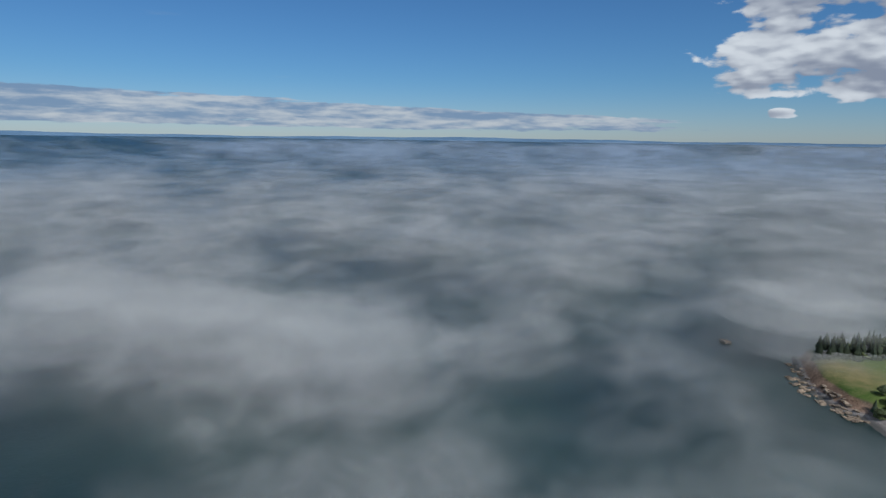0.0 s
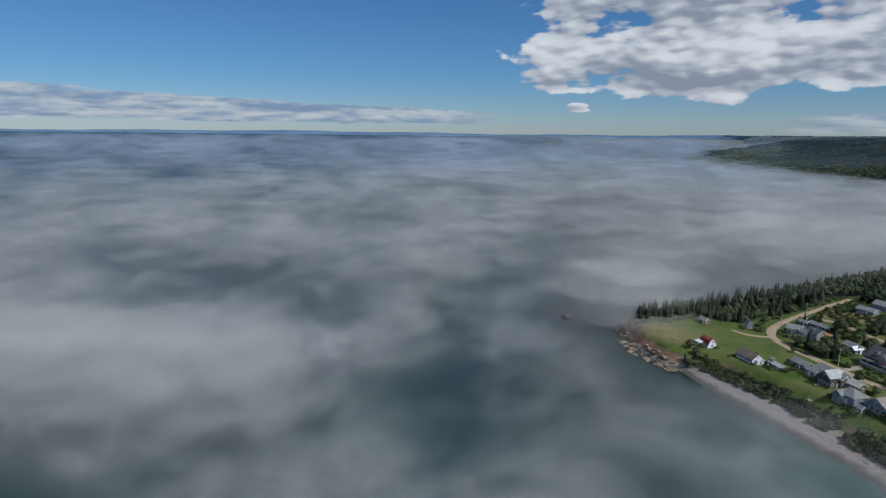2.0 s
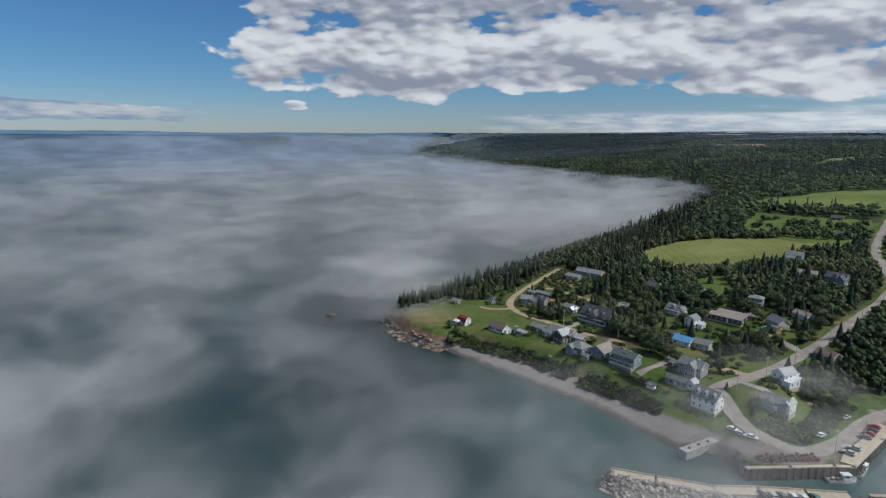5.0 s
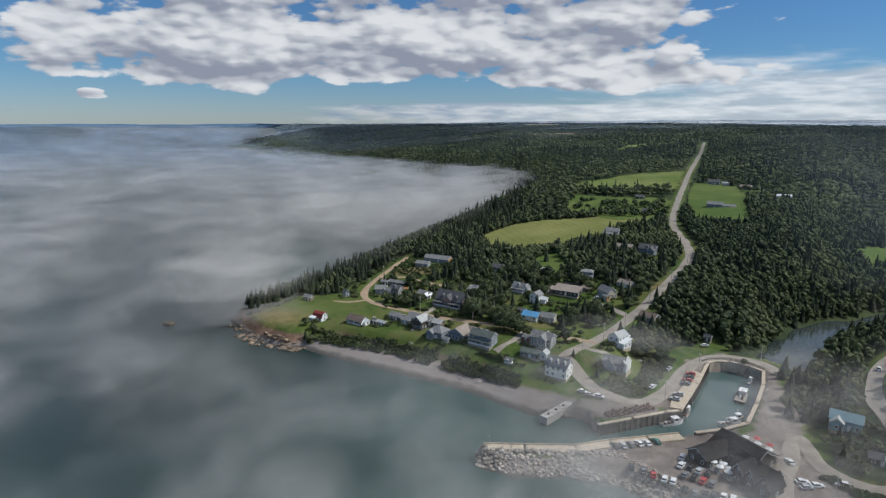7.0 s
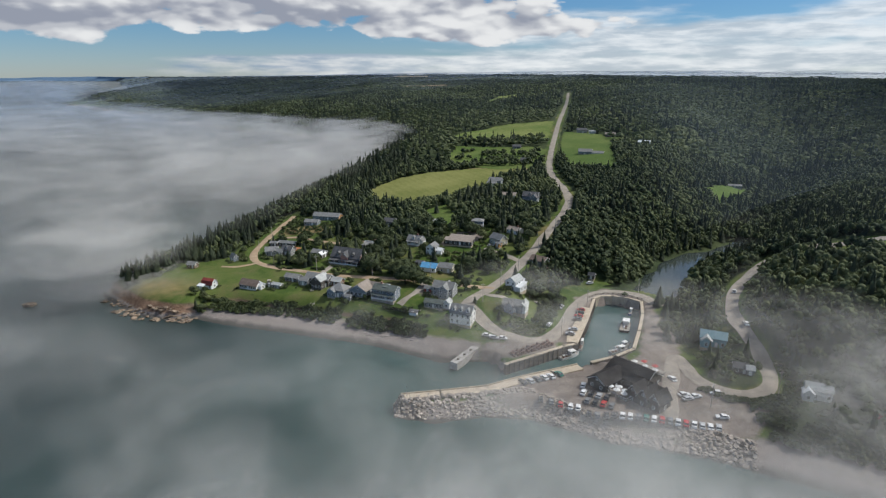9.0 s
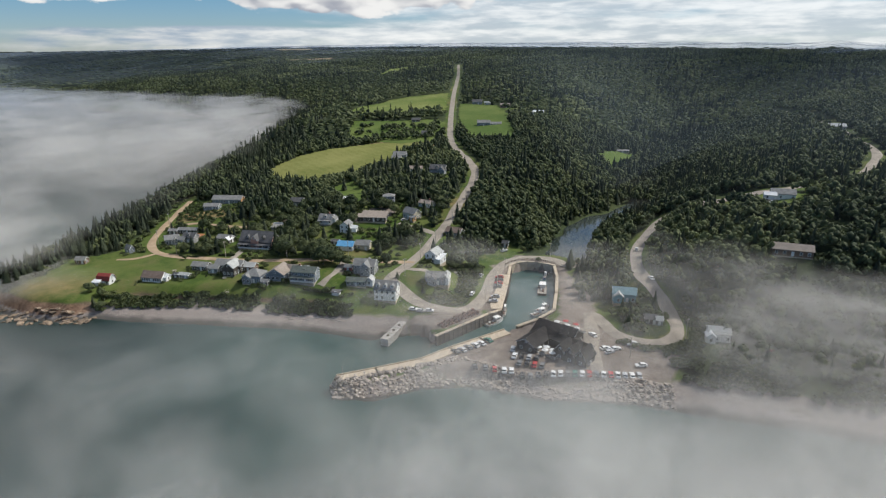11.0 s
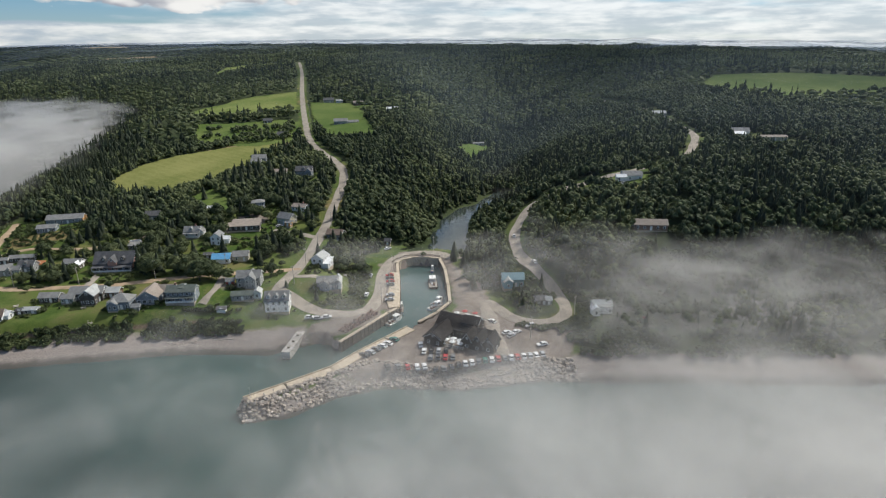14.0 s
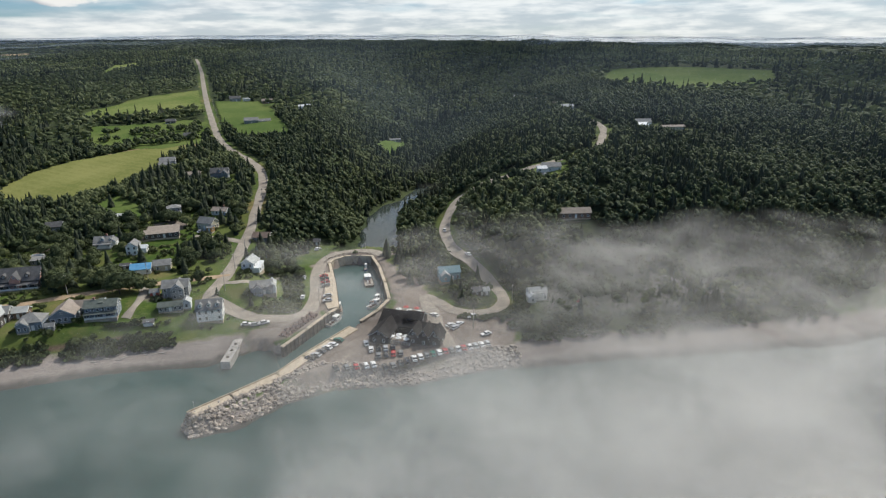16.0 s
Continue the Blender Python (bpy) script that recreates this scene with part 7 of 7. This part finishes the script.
x, y = np.linspace(99, 122, 40) + rng.uniform(-1, 1, 40), np.interp(np.linspace(99, 122, 40), [99, 105, 115, 122], [199, 193, 189, 191]) + rng.uniform(-1.2, 1.2, 40)
shrub_field("roadside_shrubs", x, y, 1.8, 1.6, LEAFY, "dark roadside bushes along the bend")
x, y = scatter(112, 240, 80, 242, 3.4)
sd = shore(x, y)[0]
ok = (sd > 13) & ~wooded(x, y) & ~inside(x, y, HARBOUR_SLOPE) & (road_gap(x, y) > 1.6) & (wavy(x, y, 22, 1.0) > -0.2)
for a, b, c in HOMES:
    ok &= (np.hypot(x - a, y - b) > c) & (np.hypot(x - a + 2, y - b + 6) > c * 0.8)
shrub_field("shore_scrub", x[ok], y[ok], 2.2, 2.0, LEAFY, "dark low scrub above the foggy shore")

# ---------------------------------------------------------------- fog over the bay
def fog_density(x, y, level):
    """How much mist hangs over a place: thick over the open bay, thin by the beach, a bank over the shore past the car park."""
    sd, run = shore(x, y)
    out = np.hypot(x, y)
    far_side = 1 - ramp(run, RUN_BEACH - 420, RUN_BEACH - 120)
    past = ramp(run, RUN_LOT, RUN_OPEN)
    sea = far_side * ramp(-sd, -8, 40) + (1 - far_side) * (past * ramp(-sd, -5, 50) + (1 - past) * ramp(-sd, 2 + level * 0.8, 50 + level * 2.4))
    # thickened out to 600 m from the viewpoint, standing in for longer sight lines
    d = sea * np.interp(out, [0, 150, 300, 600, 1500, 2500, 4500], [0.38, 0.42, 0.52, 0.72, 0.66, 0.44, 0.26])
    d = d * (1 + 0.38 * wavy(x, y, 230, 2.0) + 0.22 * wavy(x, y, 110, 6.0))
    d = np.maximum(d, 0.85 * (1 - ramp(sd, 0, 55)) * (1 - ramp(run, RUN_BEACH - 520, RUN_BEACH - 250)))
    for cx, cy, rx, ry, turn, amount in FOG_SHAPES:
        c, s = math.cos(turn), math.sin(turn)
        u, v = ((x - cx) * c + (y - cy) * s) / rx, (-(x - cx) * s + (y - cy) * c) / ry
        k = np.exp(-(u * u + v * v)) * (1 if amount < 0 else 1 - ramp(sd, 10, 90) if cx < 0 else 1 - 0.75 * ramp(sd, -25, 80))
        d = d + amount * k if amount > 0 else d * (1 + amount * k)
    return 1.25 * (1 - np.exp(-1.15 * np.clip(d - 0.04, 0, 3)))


FOG_SHAPES = [  # centre, half-sizes, turn, amount
    # first bank thickened to carry the bright arc of the fogbow
    (-262, 6, 95, 26, 0.95, 2.6), (-215, 62, 40, 22, 0.9, 0.7), (-165, -45, 90, 34, 0.95, -0.85), (-150, 128, 44, 34, 0.4, -0.7), (-351, 216, 60, 60, 0.4, -0.4), (-20, 120, 80, 50, 0.3, 0.25),
    (-85, 226, 60, 26, -0.3, -0.4), (-60, 190, 50, 24, -0.3, 0.25), (-194, 308, 30, 28, 0.0, 1.7), (-206, 350, 32, 44, 0.0, 0.9),
    (124, 78, 85, 26, -0.42, 0.75), (195, 78, 75, 26, -0.42, 0.55), (72, 58, 75, 28, -0.3, 0.55), (38, 204, 60, 26, 0.2, 0.66), (152, 172, 30, 24, 0.2, 0.55), (330, 34, 120, 46, -0.42, 0.6), (120, 204, 58, 32, -0.2, 0.60), (200, 178, 42, 16, -0.5, 1.3), (165, 224, 34, 18, 0.6, 2.3), (22, 244, 36, 15, -0.30, 1.15), (150, 246, 20, 40, -0.5, 0.6), (150, 132, 60, 13, -0.46, 1.0), (172, 160, 64, 26, -0.5, 1.5), (240, 130, 80, 24, -0.45, 0.5), (330, 92, 80, 30, -0.35, 0.4), (186, 350, 44, 18, 0.7, 0.8),
    (-175, 850, 80, 330, 0.05, 1.5), (-460, 1290, 520, 130, 2.34, 1.4),
]
FOG_LEVELS = (11, 24, 38)
fx = np.unique(np.concatenate([growing(-420, -4700, 44), np.arange(-420, 430, 9.0), growing(430, 3000, 24)]))
fy = np.unique(np.concatenate([growing(-150, -2500, 20), np.arange(-150, 480, 9.0), growing(480, 4700, 56)]))
X, Y = (a.ravel() for a in np.meshgrid(fx, fy, indexing="ij"))
rise = 62 * ramp(np.hypot(X, Y), 2600, 4700) * (ramp(np.cos(np.arctan2(Y, X) - 2.36), 0.25, 0.45))
land = np.maximum(ground_height(X, Y), 0) * np.where(shore(X, Y)[0] > 0, 1, 0)
faces = grid_faces(len(fx), len(fy))
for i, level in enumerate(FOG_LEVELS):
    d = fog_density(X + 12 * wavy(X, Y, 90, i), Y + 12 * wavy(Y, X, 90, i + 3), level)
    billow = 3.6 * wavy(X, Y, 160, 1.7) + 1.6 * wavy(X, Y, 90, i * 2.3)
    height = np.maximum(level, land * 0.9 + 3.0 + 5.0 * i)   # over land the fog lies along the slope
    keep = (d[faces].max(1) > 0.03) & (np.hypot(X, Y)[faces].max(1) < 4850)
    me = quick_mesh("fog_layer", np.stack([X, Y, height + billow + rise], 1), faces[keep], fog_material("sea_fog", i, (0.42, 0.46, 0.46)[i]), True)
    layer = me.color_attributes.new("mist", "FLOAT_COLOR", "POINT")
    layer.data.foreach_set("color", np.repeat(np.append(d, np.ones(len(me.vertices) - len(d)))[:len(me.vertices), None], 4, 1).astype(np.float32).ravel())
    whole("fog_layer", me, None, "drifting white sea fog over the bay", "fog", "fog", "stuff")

# ---------------------------------------------------------------- unseen cloud sheet, added sunward so that its patches shade the woods
def cloud_material():
    m, n = material("cloud")
    p = place(n)
    amount = n.tree.nodes.new("ShaderNodeVertexColor")
    amount.layer_name = "mist"
    shape = n.fit(n.math("ADD", n.noise(p, 0.0016, 4, 0.5, 0.4), n.math("MULTIPLY", n.math("MAXIMUM", n.math("SUBTRACT", n.xyz(amount.outputs[0])[0], 1.0), 0.0), 0.25)), 0.46, 0.57)
    white = (0.85, 0.85, 0.85, 1)
    drops = n.add("ShaderNodeMixShader", in_0=0.5, in_1=n.add("ShaderNodeBsdfDiffuse", in_0=white), in_2=n.add("ShaderNodeBsdfTranslucent", in_0=white))
    veil = n.math("MULTIPLY", n.math("MULTIPLY", n.math("MINIMUM", n.xyz(amount.outputs[0])[0], 1.0), shape), 0.9)
    n.add("ShaderNodeOutputMaterial", in_0=n.add("ShaderNodeMixShader", in_0=veil, in_1=n.add("ShaderNodeBsdfTransparent"), in_2=drops))
    return m


CLOUD_BASE = 1500
drift = Vector((sun_way.x, sun_way.y)) * (CLOUD_BASE / sun_way.z)
cx, cy = np.arange(-2500, 4600, 90.0), np.arange(-1200, 4900, 90.0)
X, Y = (a.ravel() for a in np.meshgrid(cx, cy, indexing="ij"))
sd, run = shore(X, Y)
# shade is kept off the sea and the village, heavier over the far woods
over = ramp(sd, 60, 300) * ramp(np.hypot(X - 40, Y - 330), 420, 700) * (1 + 0.3 * ramp(np.hypot(X, Y), 1300, 2600))
cloud_faces = grid_faces(len(cx), len(cy))
me = quick_mesh("cloud_deck", np.stack([X + drift.x, Y + drift.y, CLOUD_BASE + 40 * wavy(X, Y, 900)], 1), cloud_faces[over[cloud_faces].max(1) > 0.01], cloud_material(), True)
me.color_attributes.new("mist", "FLOAT_COLOR", "POINT").data.foreach_set("color", np.repeat(over[:, None], 4, 1).astype(np.float32).ravel())
whole("cloud_deck", me, None, "broken white cloud sheet out of view, added to shade the woods", "clouds", kind="stuff")

# ---------------------------------------------------------------- added blue sheet over the woods, standing in for aerial haze
def haze_material():
    m, n = material("distant_haze")
    amount = n.tree.nodes.new("ShaderNodeVertexColor")
    amount.layer_name = "mist"
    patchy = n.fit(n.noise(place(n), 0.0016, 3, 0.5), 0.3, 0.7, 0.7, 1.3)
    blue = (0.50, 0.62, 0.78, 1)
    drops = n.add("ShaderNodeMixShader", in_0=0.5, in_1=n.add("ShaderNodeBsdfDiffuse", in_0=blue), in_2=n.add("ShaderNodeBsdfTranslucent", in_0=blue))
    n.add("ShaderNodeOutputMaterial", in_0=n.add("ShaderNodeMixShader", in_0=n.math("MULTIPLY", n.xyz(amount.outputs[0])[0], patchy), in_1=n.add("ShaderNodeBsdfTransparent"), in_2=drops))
    return m


hx, hy = np.arange(-3100, 4800, 60.0), np.arange(-1000, 4860, 60.0)
X, Y = (a.ravel() for a in np.meshgrid(hx, hy, indexing="ij"))
sd = shore(X, Y)[0]
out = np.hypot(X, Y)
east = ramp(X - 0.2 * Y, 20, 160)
# the sheet grows more opaque with distance, as hazy air would
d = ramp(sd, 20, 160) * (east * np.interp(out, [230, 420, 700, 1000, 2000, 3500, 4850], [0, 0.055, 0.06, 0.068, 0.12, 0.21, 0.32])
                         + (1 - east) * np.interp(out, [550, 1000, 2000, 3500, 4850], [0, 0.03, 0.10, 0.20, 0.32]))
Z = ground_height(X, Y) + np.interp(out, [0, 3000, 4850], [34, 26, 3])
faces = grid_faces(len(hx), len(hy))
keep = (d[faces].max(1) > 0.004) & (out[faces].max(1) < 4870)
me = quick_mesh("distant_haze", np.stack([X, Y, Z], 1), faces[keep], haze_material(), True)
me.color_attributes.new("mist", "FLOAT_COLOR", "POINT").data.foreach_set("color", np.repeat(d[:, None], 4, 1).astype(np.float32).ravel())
whole("distant_haze", me, None, "thin blue sheet standing in for aerial haze over the woods", "haze", "fog", "stuff")
